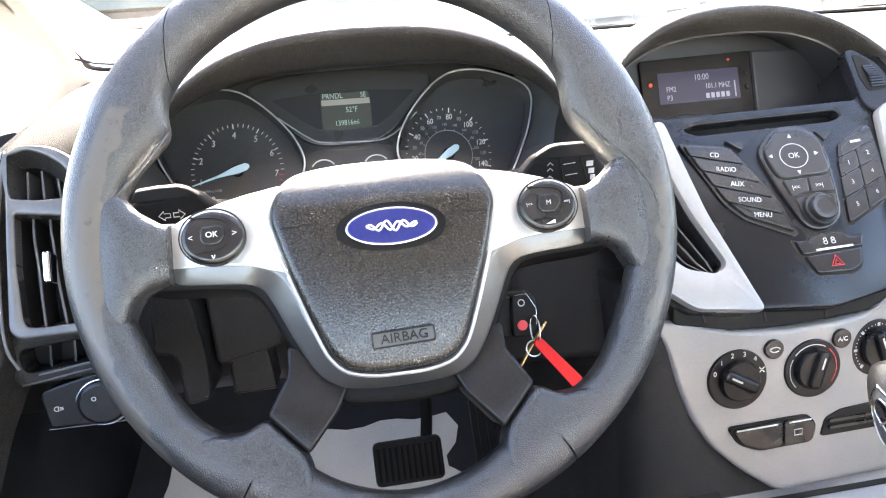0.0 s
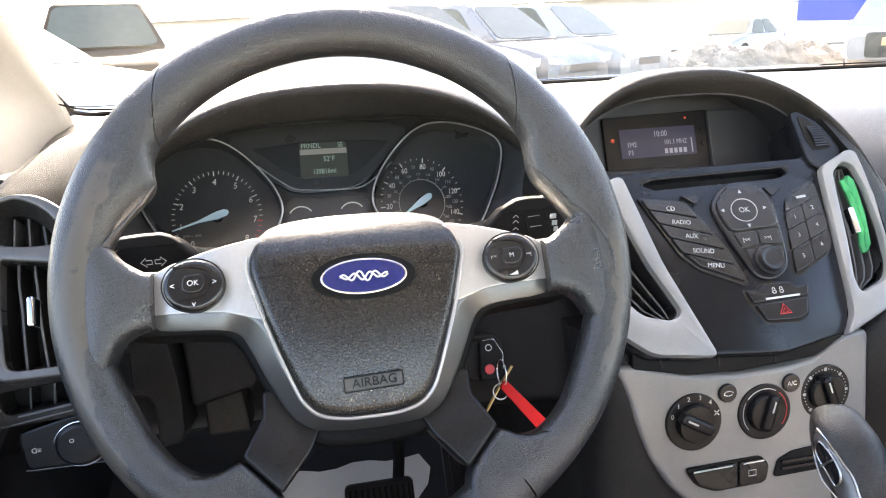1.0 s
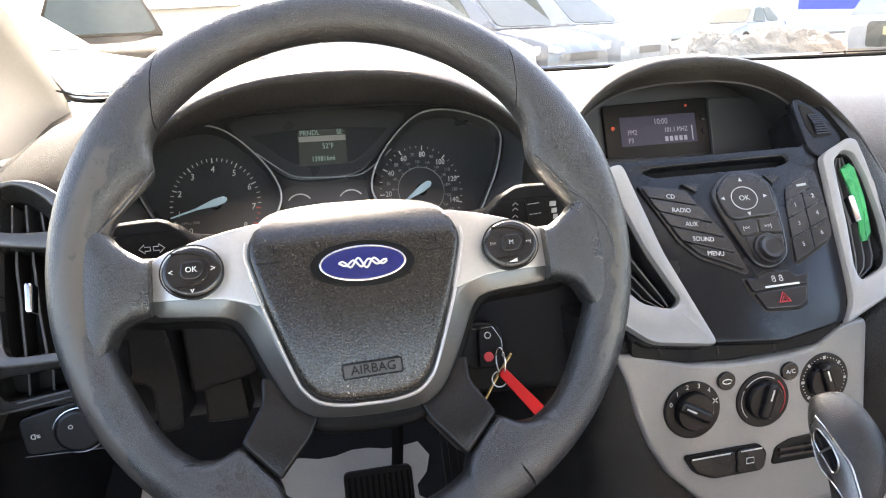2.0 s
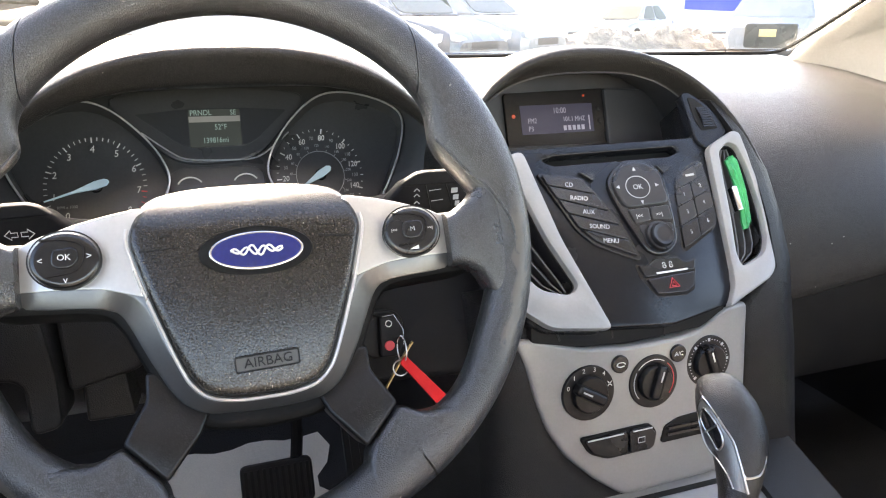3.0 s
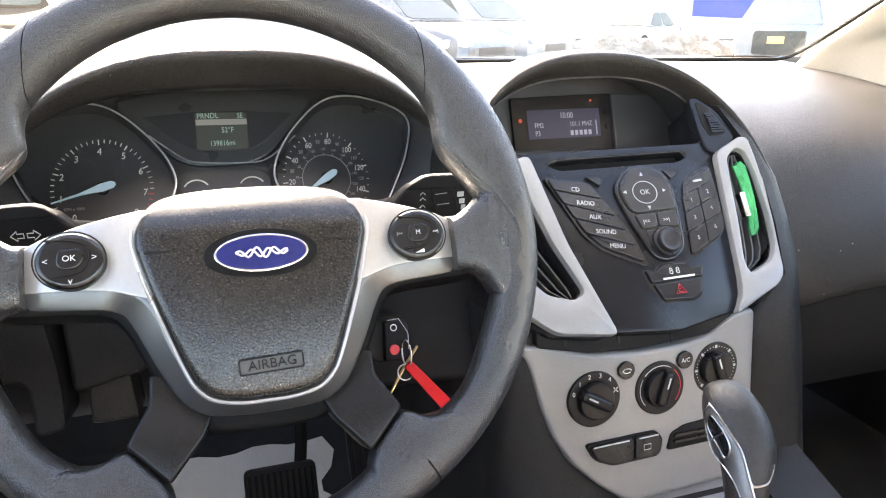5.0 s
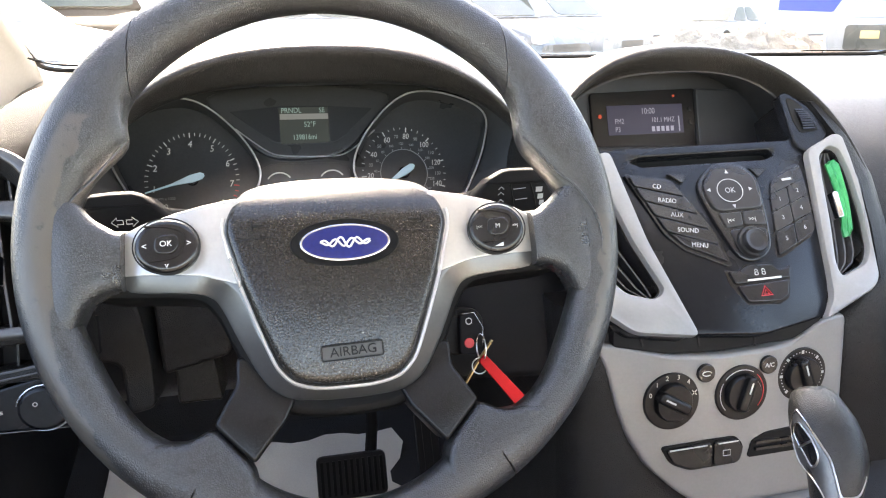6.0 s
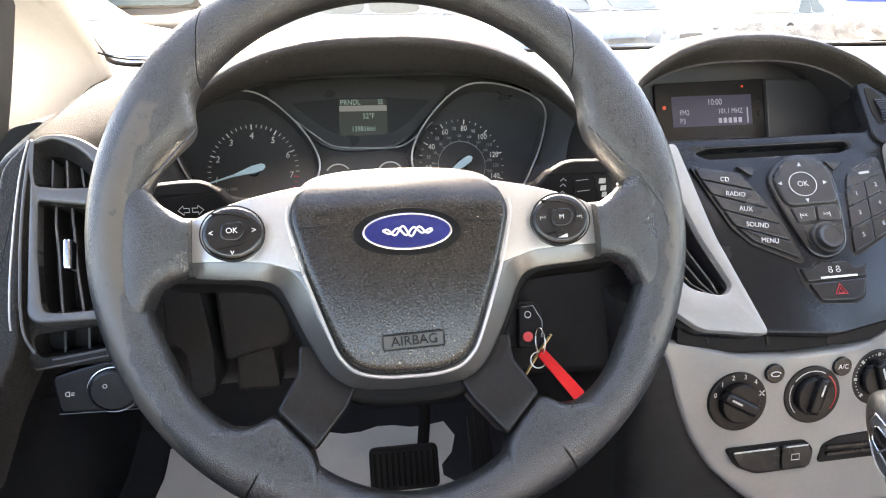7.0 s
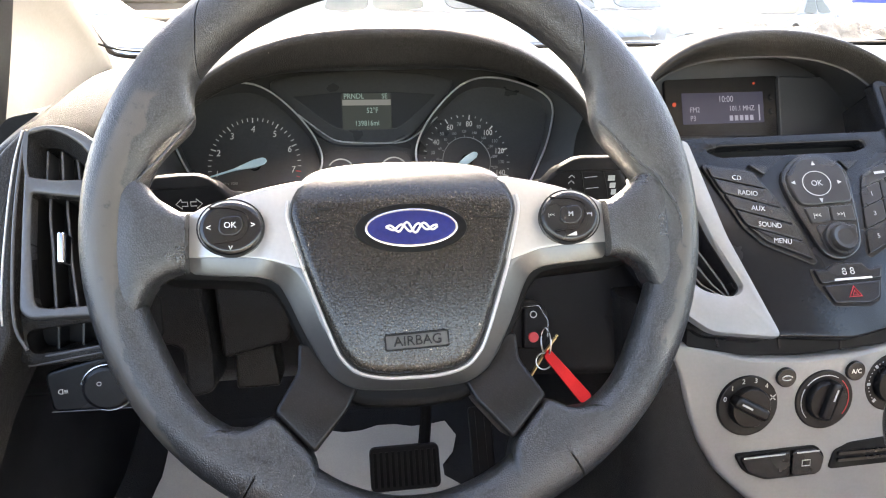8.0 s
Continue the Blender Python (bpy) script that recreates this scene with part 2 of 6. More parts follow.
def thing(name, label, category, m=None, group="", kind=""):
    ob = tagged(new(name), label, category, group, kind)
    if m is not None:
        ob.matrix_world = m
    return ob


def leaning(x, y, z, lean, turn=0.0):
    """A panel's frame: x to the right, y up its face, z towards the driver; the top leans away by lean degrees."""
    return pose(x, y, z, 90 - lean, 0, turn)


def mm(*pts):
    return [(a / 1000, b / 1000) for a, b in pts]


def mirror(pts):
    """A symmetric outline from its left half, listed from top to bottom."""
    return pts + [(-a, b) for a, b in reversed(pts) if abs(a) > 1e-6]


def fillet(pts, r, n=4):
    """Rounds the corners of a closed outline."""
    out = []
    k = len(pts)
    for i in range(k):
        p, a, b = Vector(pts[i]), Vector(pts[i - 1]), Vector(pts[(i + 1) % k])
        da, db = (a - p), (b - p)
        ra = min(r, da.length * 0.48, db.length * 0.48)
        s, e = p + da.normalized() * ra, p + db.normalized() * ra
        for j in range(n + 1):
            t = j / n
            q = s * (1 - t) ** 2 + p * 2 * t * (1 - t) + e * t * t
            out.append((q.x, q.y))
    return out


def area(pts):
    return sum(a[0] * b[1] - b[0] * a[1] for a, b in zip(pts, pts[1:] + pts[:1])) / 2


def inset(pts, d, tidy=True):
    """Moves a closed outline inwards by d."""
    s = 1 if area(pts) > 0 else -1
    out = []
    k = len(pts)
    for i in range(k):
        a, p, b = Vector(pts[i - 1]), Vector(pts[i]), Vector(pts[(i + 1) % k])
        u, v = p - a, b - p
        if u.length < 1e-9 or v.length < 1e-9:
            out.append(pts[i])
            continue
        u.normalize(), v.normalize()
        nu, nv = Vector((-u.y, u.x)), Vector((-v.y, v.x))
        w = nu + nv
        w = w / max(0.35, w.length_squared / 2) if w.length > 1e-6 else nu
        q = p + w * d * s
        out.append((q.x, q.y))
    # collapse edges that a tight corner has turned round
    for _ in range(8 if tidy else 0):
        turned = False
        for i in range(k):
            j = (i + 1) % k
            ex, ey = pts[j][0] - pts[i][0], pts[j][1] - pts[i][1]
            fx, fy = out[j][0] - out[i][0], out[j][1] - out[i][1]
            if ex * fx + ey * fy < 0:
                m = ((out[i][0] + out[j][0]) / 2, (out[i][1] + out[j][1]) / 2)
                out[i] = out[j] = m
                turned = True
        if not turned:
            break
    return out


def ellipse(cx, cy, rx, ry, n=40):
    return [(cx + rx * math.cos(2 * math.pi * i / n), cy + ry * math.sin(2 * math.pi * i / n)) for i in range(n)]


def box_outline(cx, cy, w, h):
    return [(cx - w / 2, cy - h / 2), (cx + w / 2, cy - h / 2), (cx + w / 2, cy + h / 2), (cx - w / 2, cy + h / 2)]


def loft(bm, rings, closed=True, caps=(False, False)):
    """Skins rings of equally many points."""
    vs = [[bm.verts.new(p) for p in ring] for ring in rings]
    n = len(vs[0])
    for a, b in zip(vs, vs[1:]):
        for i in range(n if closed else n - 1):
            j = (i + 1) % n
            try:
                bm.faces.new((a[i], a[j], b[j], b[i]))
            except ValueError:
                pass
    for cap, ring in zip(caps, (vs[0], vs[-1])):
        if cap:
            bm.faces.new(ring)
    return vs


def plate(pts, z0, z1, bevel=0.0, crown=None, bm=None):
    """A plate with its front edge rounded; crown(x, y) adds height to the front."""
    bm = bm or bmesh.new()
    c = crown or (lambda x, y: 0.0)
    rings = [[(x, y, z0) for x, y in pts]]
    if bevel:
        rings.append([(x, y, z1 - bevel + c(x, y)) for x, y in pts])
        for f in (0.3, 0.65, 1.0):
            d = bevel * f
            rings.append([(x, y, z1 - bevel + math.sqrt(max(0, bevel ** 2 - (bevel - d) ** 2)) + c(x, y)) for x, y in inset(pts, d)])
    else:
        rings.append([(x, y, z1 + c(x, y)) for x, y in pts])
    loft(bm, rings, True, (True, True))
    return bm


def crowned(pts, z0, z1, crown, bevel=0.002, steps=7):
    """A plate whose front swells: shrinking rings carry the crown."""
    bm = bmesh.new()
    cx, cy = sum(p[0] for p in pts) / len(pts), sum(p[1] for p in pts) / len(pts)
    rings = [[(x, y, z0) for x, y in pts], [(x, y, z1 - bevel + crown(x, y)) for x, y in pts]]
    inner = inset(pts, bevel)
    inner2 = inset(pts, bevel * 0.35)
    rings.append([(x, y, z1 - bevel * 0.3 + crown(x, y)) for x, y in inner2])
    for s in [1.0, 0.965] + [1 - i / steps for i in range(1, steps)]:
        rings.append([(cx + (x - cx) * s, cy + (y - cy) * s, z1 + crown(cx + (x - cx) * s, cy + (y - cy) * s)) for x, y in inner])
    vs = loft(bm, rings, True, (True, False))
    mid = bm.verts.new((cx, cy, z1 + crown(cx, cy)))
    last = vs[-1]
    for i in range(len(last)):
        bm.faces.new((last[i], last[(i + 1) % len(last)], mid))
    return bm


def holed(outer, holes, z0, z1, bevel=0.002, crown=None):
    """A plate with openings through it, edges softened."""
    bm = bmesh.new()
    c = crown or (lambda x, y: 0.0)
    edges = []
    for pts, sign in [(outer, 1)] + [(h, -1) for h in holes]:
        top = inset(pts, bevel * sign, False)
        mid = inset(pts, bevel * sign * 0.3, False)
        rings = [[(x, y, z0) for x, y in pts], [(x, y, z1 - bevel + c(x, y)) for x, y in pts],
                 [(x, y, z1 - bevel * 0.3 + c(x, y)) for x, y in mid], [(x, y, z1 + c(x, y)) for x, y in top]]
        vs = loft(bm, rings)
        ring = vs[-1]
        for i in range(len(ring)):
            edges.append(bm.edges.get((ring[i], ring[(i + 1) % len(ring)])))
    bmesh.ops.triangle_fill(bm, use_beauty=True, use_dissolve=False, edges=edges)
    return bm


def tube(path, r, n=10, closed=False, caps=True, bm=None):
    """A round bar along a path of 3D points; r: a number or one for each point."""
    bm = bm or bmesh.new()
    P = [Vector(p) for p in path]
    k = len(P)
    rings = []
    up = None
    for i in range(k):
        d = (P[(i + 1) % k] - P[i - 1]) if closed else (P[min(i + 1, k - 1)] - P[max(i - 1, 0)])
        d.normalize()
        if up is None:
            up = d.orthogonal().normalized()
        up = (up - d * up.dot(d)).normalized()
        side = d.cross(up)
        rr = r[i] if isinstance(r, (list, tuple)) else r
        rings.append([P[i] + up * rr * math.cos(2 * math.pi * j / n) + side * rr * math.sin(2 * math.pi * j / n) for j in range(n)])
    if closed:
        rings.append(rings[0])
    loft(bm, rings, True, (caps and not closed, caps and not closed))
    return bm


def smooth_path(pts, n=6, closed=False):
    """Catmull-Rom through the points."""
    P = [Vector(p) for p in pts]
    k = len(P)
    out = []
    for i in range(k if closed else k - 1):
        a = P[i - 1] if (closed or i > 0) else P[0] * 2 - P[1]
        b, c = P[i], P[(i + 1) % k]
        d = P[(i + 2) % k] if (closed or i + 2 < k) else c * 2 - b
        for j in range(n):
            t = j / n
            out.append(0.5 * (2 * b + (c - a) * t + (2 * a - 5 * b + 4 * c - d) * t * t + (3 * b - a - 3 * c + d) * t ** 3))
    if not closed:
        out.append(P[-1])
    return out


def outline(pts, n=5):
    """A smooth closed outline through a few points."""
    return [(p.x, p.y) for p in smooth_path([(a, b, 0) for a, b in pts], n, True)]


def ring_plate(pts, width, z0, z1):
    """A thin raised line that follows an outline."""
    bm = bmesh.new()
    inn = inset(pts, width)
    loft(bm, [[(x, y, z0) for x, y in pts], [(x, y, z1) for x, y in pts], [(x, y, z1) for x, y in inn], [(x, y, z0) for x, y in inn]])
    return bm


def writing(text, x, y, z, size, mat, parent, turn=0.0, name="writing", shear=0.0, thick=0.0001, align="CENTER", narrow=1.0):
    cu = bpy.data.curves.new(name, "FONT")
    cu.body, cu.size, cu.align_x, cu.align_y, cu.extrude, cu.shear = text, size, align, "CENTER", thick, shear
    cu.resolution_u = 3
    tmp = bpy.data.objects.new(name, cu)
    me = bpy.data.meshes.new_from_object(tmp)
    bpy.data.objects.remove(tmp)
    if narrow != 1.0:
        me.transform(Matrix.Diagonal((narrow, 1, 1, 1)))
    me.materials.clear()
    me.materials.append(mat)
    ob = new(name, me)
    ob.parent = parent
    ob.matrix_local = pose(x, y, z, 0, 0, turn)
    return ob


def bars(rows, z, mat, parent, name="marking", h=0.0002):
    """Flat marks: rows of (cx, cy, w, h, turn)."""
    bm = bmesh.new()
    for cx, cy, w, hh, a in rows:
        ca, sa = math.cos(radians(a)), math.sin(radians(a))
        pts = [(cx + x * ca - y * sa, cy + x * sa + y * ca) for x, y in box_outline(0, 0, w, hh)]
        loft(bm, [[(x, y, z) for x, y in pts], [(x, y, z + h) for x, y in pts]], True, (True, True))
    return part(name, bm, mat, parent, smooth=False)


def arch(cx, y0, ztop, half, zbot, e=2.35, lean=0.0, n=40):
    """An arch of points across the car, rising from zbot to ztop; it leans towards the driver at its feet."""
    out = []
    for i in range(n + 1):
        a = math.pi * i / n
        c, s = math.cos(a), math.sin(a)
        x = cx - half * math.copysign(abs(c) ** (2 / e), c)
        z = zbot + (ztop - zbot) * abs(s) ** (2 / e)
        out.append((x, y0 - lean * (ztop - z), z))
    return out


# ---- the setting: lot, floor, body shell, glass ----
MID = 0.342  # the car's centre line
bm = bmesh.new()
g = [[bm.verts.new((x, y, 0)) for x in (-900, -60, -20, 20, 60, 900)] for y in (-900, -40, 0, 20, 60, 1500)]
for a, b in zip(g, g[1:]):
    for i in range(5):
        bm.faces.new((a[i], a[i + 1], b[i + 1], b[i]))
ground = tagged(part("ground", bm, GROUND, smooth=False), "sandy gravel sales lot in full sun", "ground", kind="structure")


def slab(name, x0, x1, y0, y1, z0, z1, mat, label, category, bev=0.01):
    b2 = bmesh.new()
    bmesh.ops.create_cube(b2, size=1)
    for v in b2.verts:
        v.co = Vector(((x0 + x1) / 2 + v.co.x * (x1 - x0), (y0 + y1) / 2 + v.co.y * (y1 - y0), (z0 + z1) / 2 + v.co.z * (z1 - z0)))
    bmesh.ops.bevel(b2, geom=b2.edges[:], offset=bev, segments=2, affect="EDGES")
    return tagged(part(name, b2, mat), label, category, kind="structure")


slab("floor", -0.46, 1.14, -1.6, 0.98, 0.30, 0.355, CARPET, "black carpeted floor of the car", "floor")
# footwell front: a toe board that slopes up to the bulkhead
bm = bmesh.new()
prof = [(0.62, 0.355), (0.72, 0.38), (0.84, 0.52), (0.90, 0.70), (0.92, 0.97), (0.96, 0.97), (0.96, 0.355)]
loft(bm, [[(x, y, z) for y, z in prof] for x in (-0.46, 1.14)], True, (True, True))
tagged(part("wall_toe_board", bm, CARPET), "black carpeted toe board of the footwell", "wall", kind="structure")
slab("ceiling", -0.40, 1.08, -1.65, -0.24, 1.415, 1.46, ROOF, "light beige cloth headliner", "ceiling")
# unseen tan surfaces added under and behind the camera to bounce warm light
slab("wall_rear", -0.42, 1.10, -1.02, -0.94, 0.355, 0.98, REAR, "unseen plain tan wall added behind for bounced light", "wall")
slab("floor_rear", -0.42, 1.10, -0.94, -0.36, 0.355, 0.58, REAR, "unseen plain tan base added behind the footwell for bounced light", "floor", 0.03)


def side(sign, name):
    """A door side: lower panel, belt rail, roof rail and posts, open at the windows."""
    x = MID + sign * 0.765
    w = 0.03
    xs = (x, x + sign * w)
    b2 = bmesh.new()

    def quad(y0, y1, z0, z1):
        loft(b2, [[(xs[0], y0, z0), (xs[0], y1, z0), (xs[0], y1, z1), (xs[0], y0, z1)],
                  [(xs[1], y0, z0), (xs[1], y1, z0), (xs[1], y1, z1), (xs[1], y0, z1)]], True, (True, True))
    quad(-1.65, 0.92, 0.30, 0.95)
    quad(-1.65, -0.05, 1.37, 1.42)
    quad(-0.62, -0.54, 0.95, 1.37)
    quad(-1.65, -1.50, 0.95, 1.37)
    return tagged(part(name, b2, DASH_LOW, smooth=False), "moulded door side with an open window space", "wall", kind="structure")


side(-1, "wall_left")
side(1, "wall_right")


# windscreen: raked glass with a dark border, and its two pillars
def screen_point(u, v):
    """u from -1 to 1 across the car, v from 0 at the cowl to 1.27 at the roof."""
    half = 0.70 - 0.06 * v
    bow = 0.10 * (1 - u * u) * (1 - 0.4 * v)
    return Vector((MID + u * half, 0.66 - 0.72 * v + bow, 1.018 + 0.39 * v - 0.15 * max(0, v - 0.5) ** 2))


bm = bmesh.new()
nu, nv = 24, 10
inner = [[screen_point(-1 + 2 * i / nu, 1.27 * j / nv) for i in range(nu + 1)] for j in range(nv + 1)]
rows = []
for row in inner:
    rows.append([p for p in row] + [p + Vector((0, 0.0024, 0.0044)) for p in reversed(row)])
loft(bm, rows, True, (True, True))
window_1 = tagged(new("window_1"), "raked windscreen with a black border and dusty glass", "windscreen", kind="structure")
pane = part("pane", bm, GLASS, window_1, "clear dusty windscreen glass")
pane.visible_shadow = False
edge = [screen_point(-1, 0.9 - k / 10) for k in range(8)] + [screen_point(-0.995, 0.04), screen_point(-0.97, 0.004)]
edge += [screen_point(-0.92 + 1.84 * i / nu, 0.0) for i in range(nu + 1)]
edge += [screen_point(0.95, 0.006), screen_point(0.970, 0.04)] + [screen_point(0.975, 0.2 + k / 10) for k in range(8)]
edge = smooth_path(edge, 3)
bm = bmesh.new()
rings = []
for i, p in enumerate(edge):
    d = (edge[min(i + 1, len(edge) - 1)] - edge[max(i - 1, 0)]).normalized()
    n = Vector((0, -0.47, -0.88))
    s = n.cross(d).normalized()
    c = p + n * 0.004
    rings.append([c + s * 0.0042, c + s * 0.0042 + n * 0.003, c - s * 0.0042 + n * 0.003, c - s * 0.0042])
loft(bm, rings, True, (True, True))
part("border", bm, DARK, window_1, "black rubber border of the glass")


def pillar(sign, name):
    """Beige windscreen pillar trim: a folded panel from the dash end up to the roof."""
    b2 = bmesh.new()
    rows = []
    for z, rx, ry in ((0.94, 0.716, 0.35), (1.0, 0.716, 0.365), (1.04, 0.715, 0.385), (1.09, 0.713, 0.405), (1.15, 0.705, 0.33), (1.25, 0.69, 0.12), (1.36, 0.66, -0.08), (1.42, 0.64, -0.30)):
        v = max(-0.01, (z - 1.018) / 0.39)
        f = screen_point(sign, v)
        fx, fy = f.x - sign * 0.006, f.y - 0.012
        rx = MID + sign * rx
        strip = 0.035
        rx += 0.035 if sign > 0 else 0.0
        rows.append([(fx, fy, z), (fx + sign * 0.002, fy - strip * 0.5, z), (fx + sign * 0.006, fy - strip, z), (fx + sign * 0.014, fy - strip - 0.02, z),
                     (rx - sign * 0.004, ry + 0.03, z), (rx, ry, z), (rx + sign * 0.05, ry - 0.01, z), (rx + sign * 0.06, fy + 0.02, z), (fx + sign * 0.02, fy + 0.03, z)])
    loft(b2, rows, True, (True, True))
    return tagged(part(name, b2, BEIGE, angle=1.2), "beige moulded windscreen pillar trim", "pillar", kind="structure")


pillar(-1, "trim_pillar_left")
# dark door frame behind the driver's pillar
bm = bmesh.new()
rows = []
for z, x, ry in ((0.86, -0.398, 0.32), (0.94, -0.386, 0.350), (1.00, -0.371, 0.355), (1.04, -0.362, 0.358), (1.09, -0.351, 0.360), (1.15, -0.339, 0.31), (1.25, -0.322, 0.11), (1.40, -0.305, -0.20)):
    rows.append([(x + 0.004, ry + 0.004, z), (x - 0.002, ry - 0.07, z), (x - 0.05, ry - 0.07, z), (x - 0.05, ry + 0.004, z)])
loft(bm, rows, True, (True, True))
tagged(part("trim_door_frame", bm, DOOR_TRIM, angle=0.5), "dark door window frame beside the pillar", "trim", kind="structure")
pillar(1, "trim_pillar_right")
bm = bmesh.new()
loft(bm, [[(x, y, z) for x, z in fillet([(-0.277, 0.997), (-0.304, 0.992), (-0.322, 0.970), (-0.330, 0.90), (-0.27, 0.90)], 0.006, 3)] for y in (0.20, 0.203, 0.26)], True, (True, True))
tagged(part("trim_dash_corner", bm, DOOR_TRIM, angle=0.5), "dark wedge trim between dash end and pillar", "trim", kind="structure")
# narrow shadow gap where the pillar trim meets the dash top, drawn as dark tubes
lip = smooth_path([Vector(p) for p in ((-0.358, 0.597, 1.037), (-0.333, 0.609, 1.027), (-0.298, 0.627, 1.022), (-0.258, 0.656, 1.020))], 5)
bm = tube(lip, [0.0004 + 0.0019 * (i / (len(lip) - 1)) ** 0.5 * (1.05 - i / (len(lip) - 1)) ** 0.3 for i in range(len(lip))], 8)
tagged(part("trim_gap", bm, DARK), "dark line along the gap between pillar trim and dash", "trim", kind="structure")
tagged(part("trim_gap_line", tube([p + Vector((0, 0, 0.0070 * i / (len(lip) - 1))) for i, p in enumerate(lip)], 0.0006, 6), DARK), "fine upper line of the dark gap", "trim", kind="structure")

# ---- dashboard ----
dashboard = thing("dashboard", "dark grey soft-grained dashboard below the windscreen", "dashboard")
STATIONS = [
    (-0.425, [(0.80, 1.000), (0.6, 0.970), (0.42, 0.905), (0.27, 0.880), (0.16, 0.86), (0.11, 0.84), (0.09, 0.82), (0.085, 0.78)]),
    (-0.33, [(0.82, 1.014), (0.6, 1.004), (0.42, 0.972), (0.27, 0.935), (0.17, 0.925), (0.11, 0.915), (0.085, 0.900), (0.08, 0.87)]),
    (-0.285, [(0.83, 1.010), (0.6, 1.012), (0.42, 0.998), (0.27, 0.984), (0.17, 0.976), (0.115, 0.969), (0.09, 0.960), (0.085, 0.93)]),
    (-0.270, [(0.83, 1.008), (0.6, 1.014), (0.42, 1.014), (0.27, 1.009), (0.17, 0.996), (0.12, 0.988), (0.098, 0.980), (0.10, 0.955)]),
    (-0.252, [(0.83, 1.008), (0.6, 1.016), (0.42, 1.020), (0.27, 1.019), (0.17, 1.006), (0.13, 0.9995), (0.102, 0.994), (0.11, 0.965)]),
    (-0.232, [(0.83, 1.008), (0.6, 1.014), (0.45, 1.015), (0.43, 1.01), (0.42, 0.99), (0.415, 0.97), (0.41, 0.95), (0.41, 0.93)]),
    (0.203, [(0.84, 1.008), (0.6, 1.014), (0.45, 1.010), (0.43, 1.00), (0.42, 0.99), (0.415, 0.97), (0.41, 0.95), (0.41, 0.93)]),
    (0.217, [(0.84, 1.008), (0.6, 1.016), (0.45, 1.012), (0.35, 1.01), (0.28, 0.99), (0.24, 0.96), (0.22, 0.93), (0.21, 0.90)]),
    (0.30, [(0.85, 1.008), (0.6, 1.016), (0.45, 1.012), (0.37, 1.008), (0.34, 0.98), (0.33, 0.95), (0.325, 0.93), (0.32, 0.90)]),
    (0.42, [(0.85, 1.008), (0.6, 1.016), (0.45, 1.012), (0.37, 1.008), (0.34, 0.98), (0.33, 0.95), (0.325, 0.93), (0.32, 0.90)]),
    (0.49, [(0.84, 1.008), (0.6, 1.016), (0.45, 1.006), (0.34, 0.985), (0.25, 0.95), (0.20, 0.905), (0.18, 0.84), (0.178, 0.765)]),
    (0.56, [(0.84, 1.008), (0.6, 1.016), (0.45, 1.000), (0.34, 0.978), (0.25, 0.942), (0.19, 0.895), (0.165, 0.835), (0.158, 0.762)]),
    (0.75, [(0.83, 1.008), (0.6, 1.014), (0.45, 0.996), (0.34, 0.975), (0.24, 0.938), (0.18, 0.892), (0.15, 0.842), (0.140, 0.794)]),
    (0.95, [(0.82, 1.008), (0.6, 1.006), (0.45, 0.990), (0.34, 0.968), (0.24, 0.932), (0.18, 0.886), (0.152, 0.856), (0.142, 0.815)]),
    (1.10, [(0.80, 1.008), (0.6, 0.991), (0.45, 0.965), (0.34, 0.940), (0.24, 0.905), (0.19, 0.865), (0.172, 0.848), (0.162, 0.822)]),
]
bm = bmesh.new()
fine = []
for x, prof in STATIONS:
    fine.append(smooth_path([(x, y, z) for y, z in prof] + [(x, prof[-1][0] + 0.03, prof[-1][1] - 0.004), (x, prof[-1][0] + 0.12, prof[-1][1] - 0.004)], 5))
dense = []
for a, b in zip(fine, fine[1:]):
    for k in range(3):
        dense.append([p.lerp(q, k / 3) for p, q in zip(a, b)])
dense.append(fine[-1])
loft(bm, dense, False)
part("top_pad", bm, DASH, dashboard, "soft grained dash top, sunlit near the glass", angle=1.4)

# hood over the instruments
bm = bmesh.new()
rows = [(0.62, 0.99, 0.245, 0.90, 2.3), (0.48, 1.028, 0.240, 0.90, 2.35), (0.40, 1.058, 0.236, 0.895, 2.4), (0.34, 1.0680, 0.230, 0.89, 2.45), (0.30, 1.0705, 0.223, 0.89, 2.5), (0.265, 1.0690, 0.215, 0.89, 2.5), (0.242, 1.0652, 0.2095, 0.89, 2.5),
        (0.226, 1.0608, 0.205, 0.89, 2.5), (0.2180, 1.0572, 0.204, 0.89, 2.5), (0.2150, 1.0545, 0.2035, 0.89, 2.5), (0.2145, 1.0520, 0.203, 0.89, 2.5), (0.2165, 1.0480, 0.2025, 0.89, 2.5), (0.221, 1.0380, 0.2025, 0.89, 2.55),
        (0.226, 1.0300, 0.203, 0.89, 2.65), (0.2285, 1.0262, 0.2045, 0.89, 2.75), (0.233, 1.0240, 0.206, 0.89, 2.9), (0.26, 1.0195, 0.222, 0.89, 3.4), (0.33, 1.0140, 0.245, 0.88, 4.4), (0.40, 1.012, 0.250, 0.88, 5.0)]
loft(bm, [arch(0.002, y, zt, h, zb, e, 0.42 if y < 0.3 else 0.30) for y, zt, h, zb, e in rows], False)
part("instrument_hood", bm, DASH, dashboard, "arched grained hood over the dials", angle=1.2)

